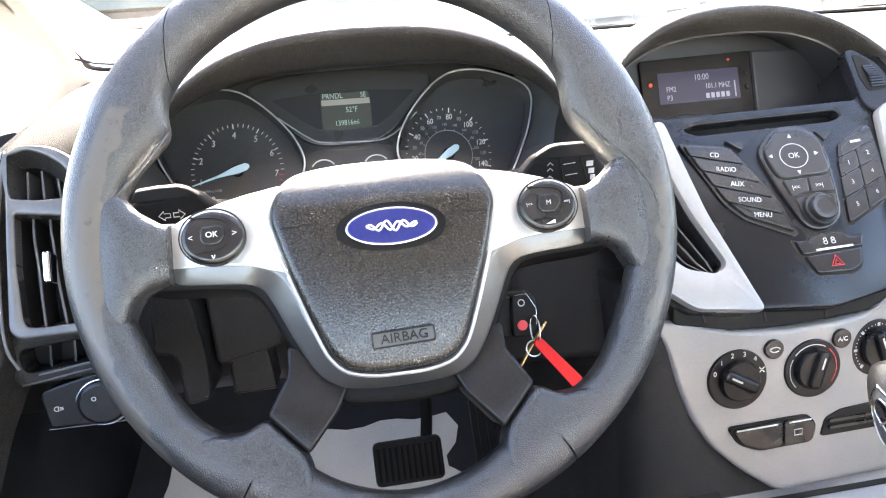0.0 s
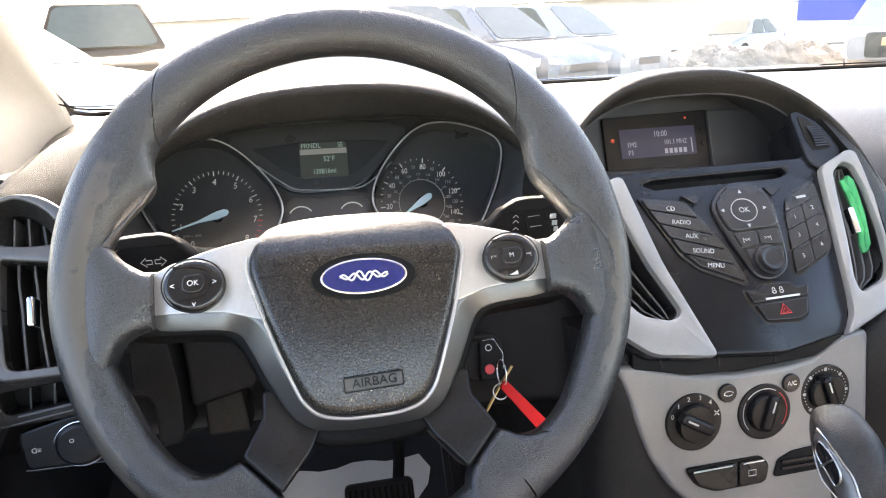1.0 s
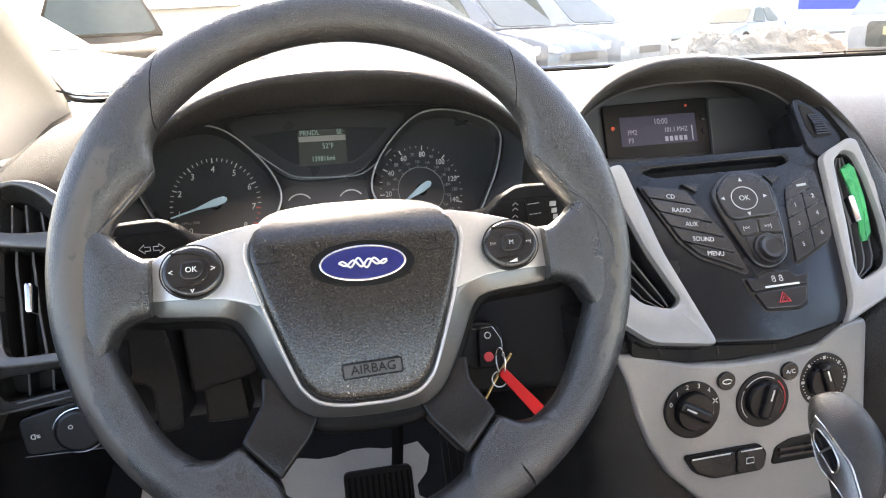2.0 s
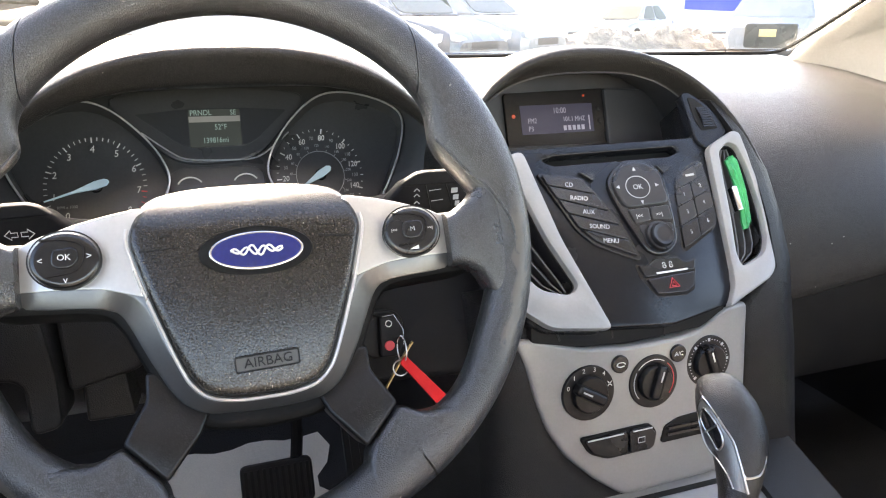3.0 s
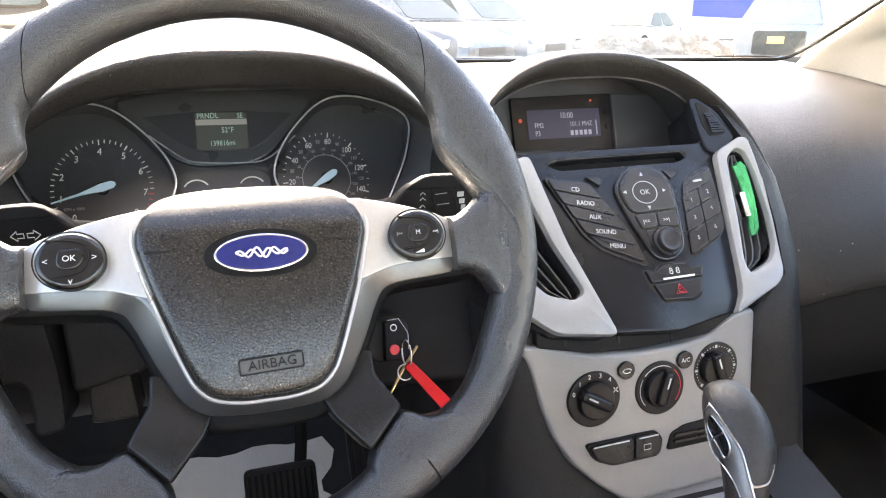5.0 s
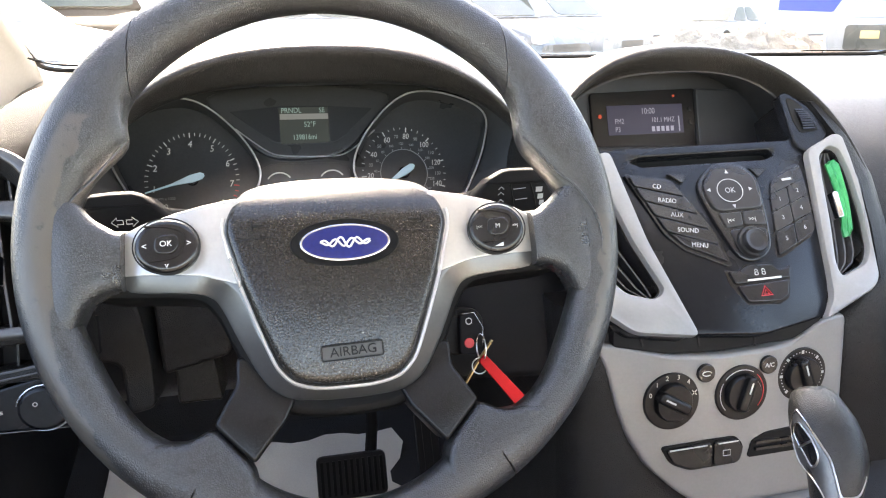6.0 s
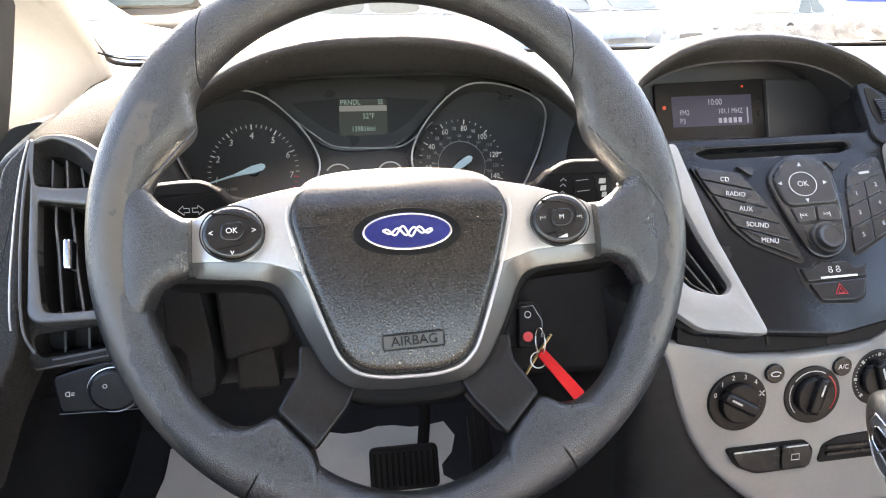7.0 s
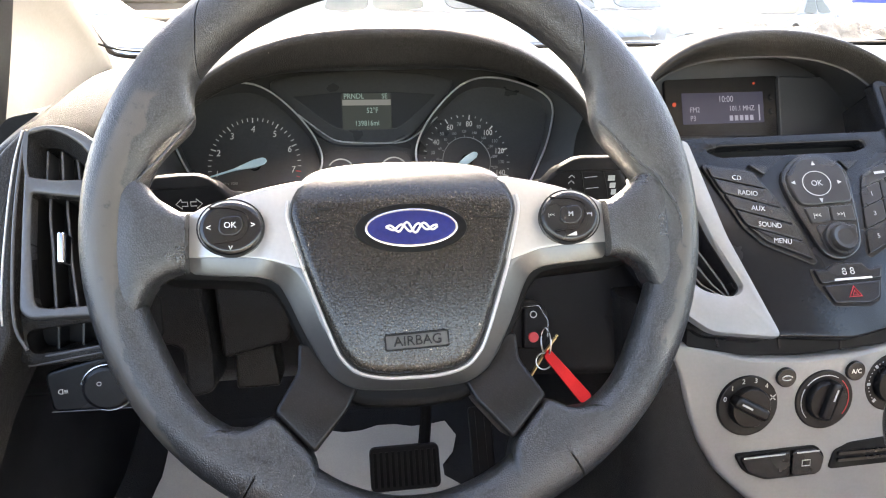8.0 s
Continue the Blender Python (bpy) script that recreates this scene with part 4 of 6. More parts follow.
SIDE_PANEL = material("smooth_grey_plastic", (0.060, 0.060, 0.062), 0.45, spread=0.06)
# smooth side panels between the dials and the hood
for s in (-1, 1):
    inner_edge = mm((187, 74), (201, 62.5), (205, 49), (202.5, 33), (194.5, 10), (187, -5), (180, -18), (167, -39))
    outer_edge = mm((203, 73), (208, 62), (213, 49), (219, 33), (225, 17), (230, 5), (235, -7), (240, -25))
    b2 = bmesh.new()
    rows = []
    for p, q in zip(smooth_path([(a, b, 0.0085) for a, b in inner_edge], 4), smooth_path([(a, b, 0.0085) for a, b in outer_edge], 4)):
        rows.append([(s * v.x + (0.0042 if s < 0 else 0), v.y, v.z + h) for v, h in ((p, 0.0), (p.lerp(q, 0.5), 0.018), (q, 0.046), (q, 0.030), (p, -0.012))])
    loft(b2, rows, True, (True, True))
    part("side_panel", b2, SIDE_PANEL, cluster, "smooth grey panel beside the dial", angle=0.9)
# middle display in its dished panel
mid = part("display_panel", crowned(outline(mm((-98, 94), (-30, 106), (30, 105), (98, 92), (68, 50), (40, 25), (0, 20), (-38, 25), (-68, 52)), 5), -0.012, -0.006, lambda x, y: 0.0, 0.002, 3), DIAL, cluster, "dark dished panel round the small display")
b2 = bmesh.new()
tube(smooth_path([(-0.070, 0.056, -0.0045), (-0.054, 0.042, -0.0045), (-0.042, 0.0322, -0.0045), (-0.033, 0.0265, -0.0045), (-0.021, 0.0237, -0.0045), (0.006, 0.0217, -0.0045), (0.034, 0.0213, -0.0045), (0.049, 0.026, -0.0045), (0.065, 0.038, -0.0045), (0.078, 0.049, -0.0045)], 5), 0.0009, 5, bm=b2)
part("panel_line", b2, RINGS, mid, "thin bright lower edge")
part("display_recess", plate(fillet(mm((-76, 77), (-22, 81), (30, 80), (79, 76), (46, 45), (34, 37), (-29, 39), (-42, 48)), 0.003), -0.008, -0.0056, 0.0008), RECESS, mid, "slightly paler field round the display")
part("small_display", plate(box_outline(0.0025, 0.058, 0.0525, 0.041), -0.007, -0.0052), CL_SCREEN, mid, "dim grey-green display")
bars([(0.003, 0.0680, 0.052, 0.0065, -1)], -0.0052, BAND, mid, "bright_band", 0.0001)
writing("PRNDL", -0.0105, 0.0752, -0.0049, 0.0088, CL_INK, mid, narrow=0.8)
writing("SE", 0.0225, 0.0745, -0.0049, 0.0082, CL_INK, mid, narrow=0.8)
writing("52°F", 0.0085, 0.0585, -0.0049, 0.0086, CL_INK, mid, narrow=0.8)
writing("139816mi", 0.0022, 0.0440, -0.0049, 0.0084, CL_INK, mid, narrow=0.78)
low = part("lower_gauge_panel", plate(fillet(mm((-48, -40), (-48, 10), (-36, 17), (36, 15), (48, 8), (48, -40)), 0.008), -0.012, -0.008, 0.001), DIAL, cluster, "dark panel with two small gauges")
for cx in (-0.028, 0.028):
    b2 = bmesh.new()
    tube([(cx + 0.014 * math.cos(radians(q)), -0.008 + 0.014 * math.sin(radians(q)), -0.0075) for q in range(35, 150, 8)], 0.0008, 5, bm=b2)
    part("gauge_arc", b2, DIAL_INK, low)


# ---- centre stack: radio fascia ----
FASCIA = leaning(MID, 0.140, 0.956, 36)
radio = thing("radio_fascia", "black plastic radio fascia with buttons and a CD slot", "car radio", FASCIA)


def bulge(x, y):
    return -0.55 * (x - 0.01) ** 2 - 0.25 * (y + 0.07) ** 2 + 0.004


face = fillet(mm((-106, 15), (-98, -6), (-72, -88), (-51, -160), (15, -166), (80, -155), (93, -120), (112, -10), (138, 17), (123, 46), (103, 61), (98, 15)), 0.006, 3)
SLOT = fillet(mm((-73, 1), (-62, -5.5), (60, -5), (74, -1), (71, 5), (-60, 4)), 0.003, 3)
part("face", holed(face, [SLOT], -0.05, 0.0, 0.0020, bulge), PIANO, radio, "smooth black fascia", angle=1.0)
part("cd_slot", plate(inset(SLOT, -0.003, False), -0.030, -0.012, 0.0008), DARK, radio, "black CD slot")


def key(name, pts, z0, z1, parent, mat=BUTTON, r=0.002, bev=0.0012, label=""):
    return part(name, plate(fillet(pts, r, 3), z0, z1, bev), mat, parent, label)


# five source keys on the driver's side, stepping in as they go down
src = part("key_well", plate(fillet(mm((-83, -12.5), (-43, -19.5), (-37, -24), (-27.5, -38.5), (-17, -57), (-10, -70), (-4.5, -86), (0, -103), (-4, -105), (-43, -86), (-58, -70)), 0.004, 3), -0.004, 0.0042, 0.0006), GLOSS, radio, "glossy recess round the source keys")
LEFT_EDGE = ((-80, -15), (-76.5, -25.5), (-69.5, -39.5), (-62.5, -54), (-55, -69), (-41.5, -83.5))
RIGHT_EDGE = ((-39.5, -21.5), (-30, -38.5), (-20.5, -56), (-13.5, -70.5), (-8.3, -85.5), (-3.6, -101.5))
for i, (word, x, y) in enumerate((("CD", -55.2, -27.3), ("RADIO", -48.5, -41.1), ("AUX", -42.4, -54.9), ("SOUND", -35.4, -69.7), ("MENU", -27.8, -84.0))):
    a, b, c, d = LEFT_EDGE[i], RIGHT_EDGE[i], RIGHT_EDGE[i + 1], LEFT_EDGE[i + 1]
    k = key("source_key", inset(mm(a, b, c, d), 0.0003), 0.002, 0.0064, src, r=0.0026, bev=0.0011)
    writing(word, x / 1000, y / 1000, 0.0067, 0.0060, GREY_PRINT, k, -8, "lettering", 0.0, narrow=0.95)
for pts in (mm((-42, -15), (-24.5, -16.5), (-28.5, -25)), mm((41, -13.5), (60.5, -15), (48, -23.5))):
    key("triangle_key", pts, 0.0, 0.0042, radio, bev=0.0012)

# control pod with ring of arrows, track keys and volume knob
podp = outline(mm((-16, -32), (-9, -18.5), (4, -9.5), (18.5, -7), (33, -11), (44, -22.5), (46, -37), (45, -55), (44, -71), (39.5, -92), (24, -102), (7, -97), (-4, -74), (-11, -55)), 4)
pod = part("control_pod", plate(podp, -0.004, 0.0065, 0.002), GLOSS, radio, "glossy pod round the arrow keys and knob")
part("arrow_pad", plate(outline(mm((-12, -32.5), (-6, -20.5), (5, -12.5), (18.4, -10), (31.5, -14), (40.5, -24.5), (41.5, -37), (40.5, -52.5), (20, -54.5), (-4.5, -53.5)), 4), 0.004, 0.0088, 0.002), BUTTON, pod, "curved arrow pad")
part("ok_ring", ring_plate(ellipse(0.0130, -0.0360, 0.0128, 0.0112), 0.0006, 0.007, 0.0092), GREY_PRINT, pod, "pale ring")
writing("OK", 0.0130, -0.0360, 0.0091, 0.0070, GREY_PRINT, pod)
for x, y, a in ((0.014, -0.0180, 90), (0.0335, -0.0355, 0), (-0.0075, -0.0345, 180), (0.0135, -0.0510, 270)):
    b2 = bmesh.new()
    tri = [(x + 0.0022 * math.cos(radians(a + q)), y + 0.0022 * math.sin(radians(a + q))) for q in (0, 130, 230)]
    loft(b2, [[(p, q, z) for p, q in tri] for z in (0.0085, 0.0091)], True, (True, True))
    part("arrow_mark", b2, GREY_PRINT, pod, smooth=False)
for pts, word, x in ((mm((-3, -56.5), (19.2, -56), (18.2, -68.6), (1, -70.5)), "|<<", 0.009), (mm((20.6, -56), (41, -55.5), (41, -70), (19.6, -68.6)), ">>|", 0.030)):
    k = key("track_key", pts, 0.003, 0.0078, pod)
    writing(word, x - 0.002, -0.0640, 0.0081, 0.0050, WHITE, k)
key("knob_plate", mm((3, -72), (41, -72), (37, -91), (23, -99.5), (9, -94.5)), 0.003, 0.0072, pod, r=0.005)
b2 = bmesh.new()
rings = [[(0.0222 + r * math.cos(2 * math.pi * i / 40), -0.0850 + r * math.sin(2 * math.pi * i / 40), z) for i in range(40)] for r, z in ((0.0146, 0.006), (0.0144, 0.0095), (0.0136, 0.0106), (0.0116, 0.0108), (0.0110, 0.0138), (0.0100, 0.0150), (0.0070, 0.0144))]
loft(b2, rings, True, (True, True))
part("volume_knob", b2, BUTTON, pod, "round black volume knob")

# number keys
kp = part("keypad_well", plate(fillet(mm((55, -35), (62, -24), (90, -10.5), (96.5, -13), (96.5, -34), (94, -72), (87, -83), (48, -102.5), (44, -97), (49.5, -66)), 0.004, 3), -0.004, 0.0035, 0.0006), GLOSS, radio, "glossy recess round the number keys")
KX = [(60, 76, 94), (55, 74.5, 94.5), (52.5, 73, 94), (50, 71.5, 93), (47, 69, 90)]
KY = [(-27, -20, -12.5), (-41, -34, -27), (-58, -50.5, -42.5), (-77, -68.5, -60), (-99, -89, -79)]
labels = [["", ""], ["1", "2"], ["3", "4"], ["5", "6"]]
for r in range(4):
    for c in range(2):
        if r == 0 and c == 1:
            continue
        if r == 0:
            pts = [(KX[0][0], KY[0][0]), (KX[0][2], KY[0][2]), (KX[1][2], KY[1][2] - 0), (KX[1][0], KY[1][0])]
        else:
            pts = [(KX[r][c], KY[r][c]), (KX[r][c + 1], KY[r][c + 1]), (KX[r + 1][c + 1], KY[r + 1][c + 1]), (KX[r + 1][c], KY[r + 1][c])]
        cxk, cyk = sum(p[0] for p in pts) / 4000, sum(p[1] for p in pts) / 4000
        pts = mm(*pts)
        k = key("number_key", inset(pts, 0.0003), 0.001, 0.0052, kp, r=0.0026, bev=0.0009)
        if labels[r][c]:
            writing(labels[r][c], cxk, cyk, 0.0055, 0.0056, GREY_PRINT, k, 0)
        else:
            bars([(cxk, cyk, 0.010, 0.0022, 5)], 0.0058, GREY_PRINT, k, "word_mark")

# the key groups sit almost flush with the fascia
for group_part, drop in ((src, 0.0012), (pod, 0.0012), (kp, 0.0020)):
    group_part.matrix_local = pose(0, 0, -drop)

# lock and hazard keys
hz = part("hazard_well", plate(fillet(mm((-9, -107), (4, -109), (12, -103), (37, -103), (43, -110), (57, -107), (47, -137), (36, -142), (5, -140), (-7, -121)), 0.003, 3), -0.006, 0.003, 0.0006), GLOSS, radio, "glossy recess of the lock and hazard keys")
key("lock_key", mm((-6, -109), (5, -110), (13, -105), (36, -105), (42, -111), (54, -109), (51, -119), (-2, -121)), 0.0, 0.0052, hz)
key("hazard_key", mm((-1, -122.5), (50, -120.5), (45, -135), (36, -139), (6, -137.5)), 0.0, 0.0052, hz)
bars([(0.026, -0.1182, 0.033, 0.0017, 1)], 0.0050, WHITE, hz, "bright_strip", 0.0006)
b2 = bmesh.new()
tube([(0.024 + 0.0062 * math.cos(radians(90 + q)), -0.1302 + 0.0056 * math.sin(radians(90 + q)), 0.0055) for q in (0, 120, 240)], 0.0007, 5, True, bm=b2)
tube([(0.024 + 0.0028 * math.cos(radians(90 + q)), -0.1306 + 0.0026 * math.sin(radians(90 + q)), 0.0055) for q in (0, 120, 240)], 0.0005, 5, True, bm=b2)
part("hazard_mark", b2, RED_PRINT, hz, "red warning triangle")
b2 = bmesh.new()
for x in (0.0195, 0.0265):
    tube([(x + 0.0017 * math.cos(radians(q)), -0.1130 + 0.0014 * math.sin(radians(q)), 0.0054) for q in range(0, 360, 30)], 0.00035, 5, True, bm=b2)
    tube([(x + 0.0013 * math.cos(radians(q)), -0.1106 + 0.0014 * math.sin(radians(q)), 0.0054) for q in range(-20, 201, 20)], 0.00035, 5, bm=b2)
part("lock_mark", b2, WHITE, hz, "pale padlock marks")
hz.matrix_local = pose(0, 0, -0.0012)

# vent thumb wheel beside the screen
part("corner_panel", plate(fillet(mm((98, 8), (112, -2), (139, 18), (136, 30), (124, 50), (106, 65), (97, 62)), 0.006, 4), -0.01, 0.0008, 0.0015), PIANO, radio, "smooth black corner panel")
rk = part("thumbwheel_well", plate(fillet(mm((103, 58), (111, 56), (122, 43), (128, 22), (108, 20), (103.5, 33)), 0.003, 3), -0.01, 0.0016, 0.0006), DARK, radio, "black well of the vent thumb wheel")
b2 = bmesh.new()
for i in range(9):
    y = 0.0235 + i * 0.0025
    pts = [(0.1105 - i * 0.0003, y), (0.1235 - i * 0.0006, y), (0.1235 - i * 0.0006, y + 0.0015), (0.1105 - i * 0.0003, y + 0.0015)]
    loft(b2, [[(p, q, z) for p, q in pts] for z in (0.001, 0.0052 - abs(i - 4) * 0.0005)], True, (True, True))
part("thumbwheel", b2, BUTTON, rk, "ribbed vent thumb wheel", smooth=False)

# ---- radio screen ----
screen = thing("radio_screen", "dim blue-grey radio screen with pale characters", "display", leaning(MID, 0.25, 0.98, 20))
part("bezel", plate(fillet(mm((-62, 26), (-62, -36), (56, -40), (58, 28)), 0.004), -0.02, 0.0, 0.001), GLOSS, screen, "gloss black screen bezel")
part("glass", plate(box_outline(-0.002, -0.0035, 0.086, 0.031), -0.001, 0.0006), SCREEN, screen, "dim blue screen")
writing("10:00", 0.001, 0.0050, 0.0009, 0.0090, SCREEN_INK, screen, narrow=0.8)
writing("FM2", -0.0320, -0.0050, 0.0009, 0.0076, SCREEN_INK, screen, narrow=0.8)
writing("101.1 MHZ", 0.0175, -0.0045, 0.0009, 0.0074, SCREEN_INK, screen, narrow=0.78)
writing("P3", -0.0342, -0.0135, 0.0009, 0.0076, SCREEN_INK, screen, narrow=0.8)
bars([(0.006 + i * 0.0054, -0.0138, 0.0036, 0.0052, 0) for i in range(5)], 0.0006, SCREEN_INK, screen, "track_mark")
bars([(0.0360, -0.009, 0.0013, 0.016, 0)], 0.0006, SCREEN_INK, screen, "level_mark")
part("warning_lamp", plate(ellipse(-0.0530, 0.001, 0.0020, 0.0023, 16), -0.001, 0.0012, 0.0004), LAMP_RED, screen, "small red lamp")
for y in (0.006, -0.008):
    part("screen_button", plate(ellipse(0.050, y, 0.0028, 0.0032, 16), -0.001, 0.0022, 0.0006), BUTTON, screen, "small black button")
part("side_panel", plate(fillet(mm((56, 27), (55, -42), (144, -42), (144, -12), (136, 8), (114, 24)), 0.004), -0.025, 0.004, 0.002), RECESS, screen, "plain dark panel beside the screen")
part("recess_panel", plate(fillet(mm((-112, -44), (-112, 8), (-94, 36), (-60, 62), (80, 62), (116, 40), (158, 6), (165, -44)), 0.01), -0.03, -0.0045), RECESS, screen, "smooth dark panel behind the screen")
part("upper_lamp", plate(ellipse(0.032, 0.0205, 0.0013, 0.0013, 12), -0.001, 0.0008, 0.0002), LAMP_RED, screen, "tiny red lamp")
part("lower_shelf", plate(fillet(mm((-75, -30), (-80, -60), (165, -60), (160, -36)), 0.004), -0.05, 0.004, 0.003), RECESS, screen, "black shelf below the screen")


# ---- centre vents in silver frames ----
def vent(name, m, outer, hole, tilt, slats, label, deep=0.03):
    v = thing(name, label, "air vent", m, group="dashboard air vents")
    part("frame", holed(fillet(outer, 0.008, 4), [fillet(inset(hole, -0.001, False), 0.007, 4)], -0.004, 0.004, 0.003), STACK_SILVER, v, "satin silver vent frame")
    part("skirt", holed(inset(fillet(outer, 0.008, 4), 0.0015), [fillet(hole, 0.007, 4)], -deep, -0.003, 0.001), BUTTON, v, "black inner wall of the vent")
    part("duct", plate(fillet([(x * 1.0, y) for x, y in inset(hole, -0.002)], 0.006, 3), -0.05, -0.028), DARK, v, "dark duct behind the slats")
    xs = [p[0] for p in hole]
    ys = [p[1] for p in hole]
    y0, y1 = min(ys) + 0.003, max(ys) - 0.003
    for i in range(slats):
        f = (i + 1) / (slats + 1)
        b2 = bmesh.new()

        def across(y, f=f):
            hits = []
            for a, b in zip(hole, hole[1:] + hole[:1]):
                if (a[1] - y) * (b[1] - y) <= 0 and abs(a[1] - b[1]) > 1e-9:
                    hits.append(a[0] + (b[0] - a[0]) * (y - a[1]) / (b[1] - a[1]))
            return (min(hits) + (max(hits) - min(hits)) * f) if hits else None
        rings = []
        for k in range(13):
            y = y0 + (y1 - y0) * k / 12
            x = across(y)
            if x is None:
                continue
            w = 0.0011 if 4 < k < 8 else 0.0008
            rings.append([(x - w, y, -0.006), (x + w, y, -0.006), (x + w + tilt, y, -0.026), (x - w + tilt, y, -0.026)])
        loft(b2, rings, True, (True, True))
        part("slat", b2, SLAT, v, angle=0.5)
    return v


VL = leaning(MID, 0.110, 0.945, 36)
vent("centre_vent", VL, mm((-100, 30), (-83, -55), (-56, -138), (-112, -130), (-138, -108), (-160, -62), (-172, -28), (-142, 16)),
          mm((-116, 8), (-98, -55), (-80, -97), (-88, -103), (-112, -96), (-146, -54), (-156, -30), (-136, 2)), 0.006, 3, "driver-side centre air vent in a satin silver frame")
VR = leaning(MID, 0.133, 0.951, 36)
vr = vent("centre_vent", VR, mm((105, 9), (140, 25), (148, 22), (151, -25), (139.5, -118), (131, -128), (72, -152), (87, -132), (92, -94)),
          mm((117, 2), (130, 11), (138, 7), (142, -16), (141.5, -59), (137, -91.5), (129, -104), (102, -114), (100.5, -102), (107.5, -65), (114, -18)), -0.004, 3, "passenger-side centre air vent in a satin silver frame", 0.014)
part("tab", plate(fillet(mm((119, -34), (125, -34), (124, -59), (118, -60)), 0.0015), -0.012, 0.002, 0.001), CHROME, vr, "bright vent slider")

# green clip hung on the slats
clip = thing("vent_clip", "bright green plastic air freshener clip on the vent slats", "air freshener", VR)
b2 = bmesh.new()
rows = [(-1, 131, 136.5, -3), (-6, 123, 137.5, -1), (-14, 123.5, 137.5, 0), (-26, 124.5, 136.8, 0), (-40, 125, 135.5, 0), (-56, 123.5, 133.6, 0), (-70, 120.8, 132, -2), (-77, 122, 127, -4)]
rings = []
for i, (y, x0, x1, z) in enumerate(rows):
    wob = 0.6 * math.sin(i * 2.1)
    rings.append([(x / 1000, y / 1000, (z + dz) / 1000) for x, dz in ((x0 + wob, 0), (x0 + 3, 2), ((x0 + x1) / 2, 0.5), (x1 - 3, 2.5), (x1 + wob, 0), (x1, -2), ((x0 + x1) / 2, -3), (x0, -2))])
loft(b2, rings, True, (True, True))
part("body", b2, GREEN, clip, "green moulded clip body")

# ---- heater panel ----
HEATER = leaning(0.336, 0.041, 0.775, 8)
heater = thing("heater_panel", "satin silver heater panel with three rotary knobs", "control panel", HEATER)


def heater_bow(x, y):
    return -0.6 * x * x


hp = fillet(mm((-128, 49), (-112, 48), (-62, 34), (-20, 31), (30, 32), (60, 36), (84, 52), (112, 54), (112, -40), (104, -112), (-26, -112), (-57, -89), (-83, -64), (-99, -37), (-109, -9), (-117, 23)), 0.008, 4)
part("plate", crowned(hp, -0.03, 0.0, heater_bow, 0.003, 8), STACK_SILVER, heater, "satin silver plate", angle=0.9)


def dial(cx, cy, r, turn, label):
    k = part("heater_knob", plate(ellipse(cx, cy, r, r, 48), -0.006, 0.0015 + heater_bow(cx, cy), 0.001), KNOB, heater, label)
    b2 = bmesh.new()
    z = heater_bow(cx, cy)
    rr = r * 0.66
    loft(b2, [[(cx + q * rr * math.cos(2 * math.pi * i / 40), cy + q * rr * math.sin(2 * math.pi * i / 40), z + h) for i in range(40)] for q, h in ((1.02, 0.001), (1.0, 0.0055), (0.93, 0.007))], True, (False, True))
    part("knob_drum", b2, KNOB, k)
    ca, sa = math.cos(radians(turn)), math.sin(radians(turn))
    grip = [(cx + x * ca - y * sa, cy + x * sa + y * ca) for x, y in fillet(box_outline(r * 0.06, 0, r * 1.30, r * 0.40), r * 0.17, 4)]
    part("grip", plate(grip, z + 0.003, z + 0.0115, 0.003), KNOB, k, "raised finger grip")
    bars([(cx + 0.30 * r * ca, cy + 0.30 * r * sa, r * 0.40, r * 0.06, turn)], z + 0.0115, WHITE, k, "pointer_mark")
    return k, z


k, z = dial(-0.061, -0.006, 0.0255, 150, "round black fan speed knob with numbers")
for i, w in enumerate("01234"):
    a = 160 - i * 28
    writing(w, -0.061 + 0.0217 * math.cos(radians(a)), -0.006 + 0.0217 * math.sin(radians(a)), z + 0.0018, 0.0058, WHITE, k)
bars([(-0.061 + 0.0213 * math.cos(radians(16)) + dx, -0.006 + 0.0213 * math.sin(radians(16)) + dy, 0.0026, 0.0009, a) for dx, dy, a in ((0.0013, 0.0013, 45), (-0.0013, 0.0013, 135), (0.0013, -0.0013, 135), (-0.0013, -0.0013, 45))], z + 0.0015, WHITE, k, "fan_mark")
k, z = dial(0.0035, -0.005, 0.0250, 72, "round black temperature knob")
for a0, a1, mt, nm in ((60, 140, WHITE, "scale_arc"), (-40, 52, RED_PRINT, "red_scale_arc"), (150, 225, GREY_PRINT, "cool_scale_arc")):
    b2 = bmesh.new()
    tube([(0.0035 + 0.0208 * math.cos(radians(q)), -0.005 + 0.0208 * math.sin(radians(q)), z + 0.0016) for q in range(a0, a1 + 1, 8)], 0.00045, 4, bm=b2)
    part(nm, b2, mt, k)
k, z = dial(0.064, 0.004, 0.0245, 108, "round black air direction knob")
bars([(0.064 + 0.0205 * math.cos(radians(a)), 0.004 + 0.0205 * math.sin(radians(a)), 0.0009 if a % 45 else 0.0030, 0.0009 if a % 45 else 0.0024, a) for a in range(-45, 226, 9)], z + 0.0015, GREY_PRINT, k, "air_marks")
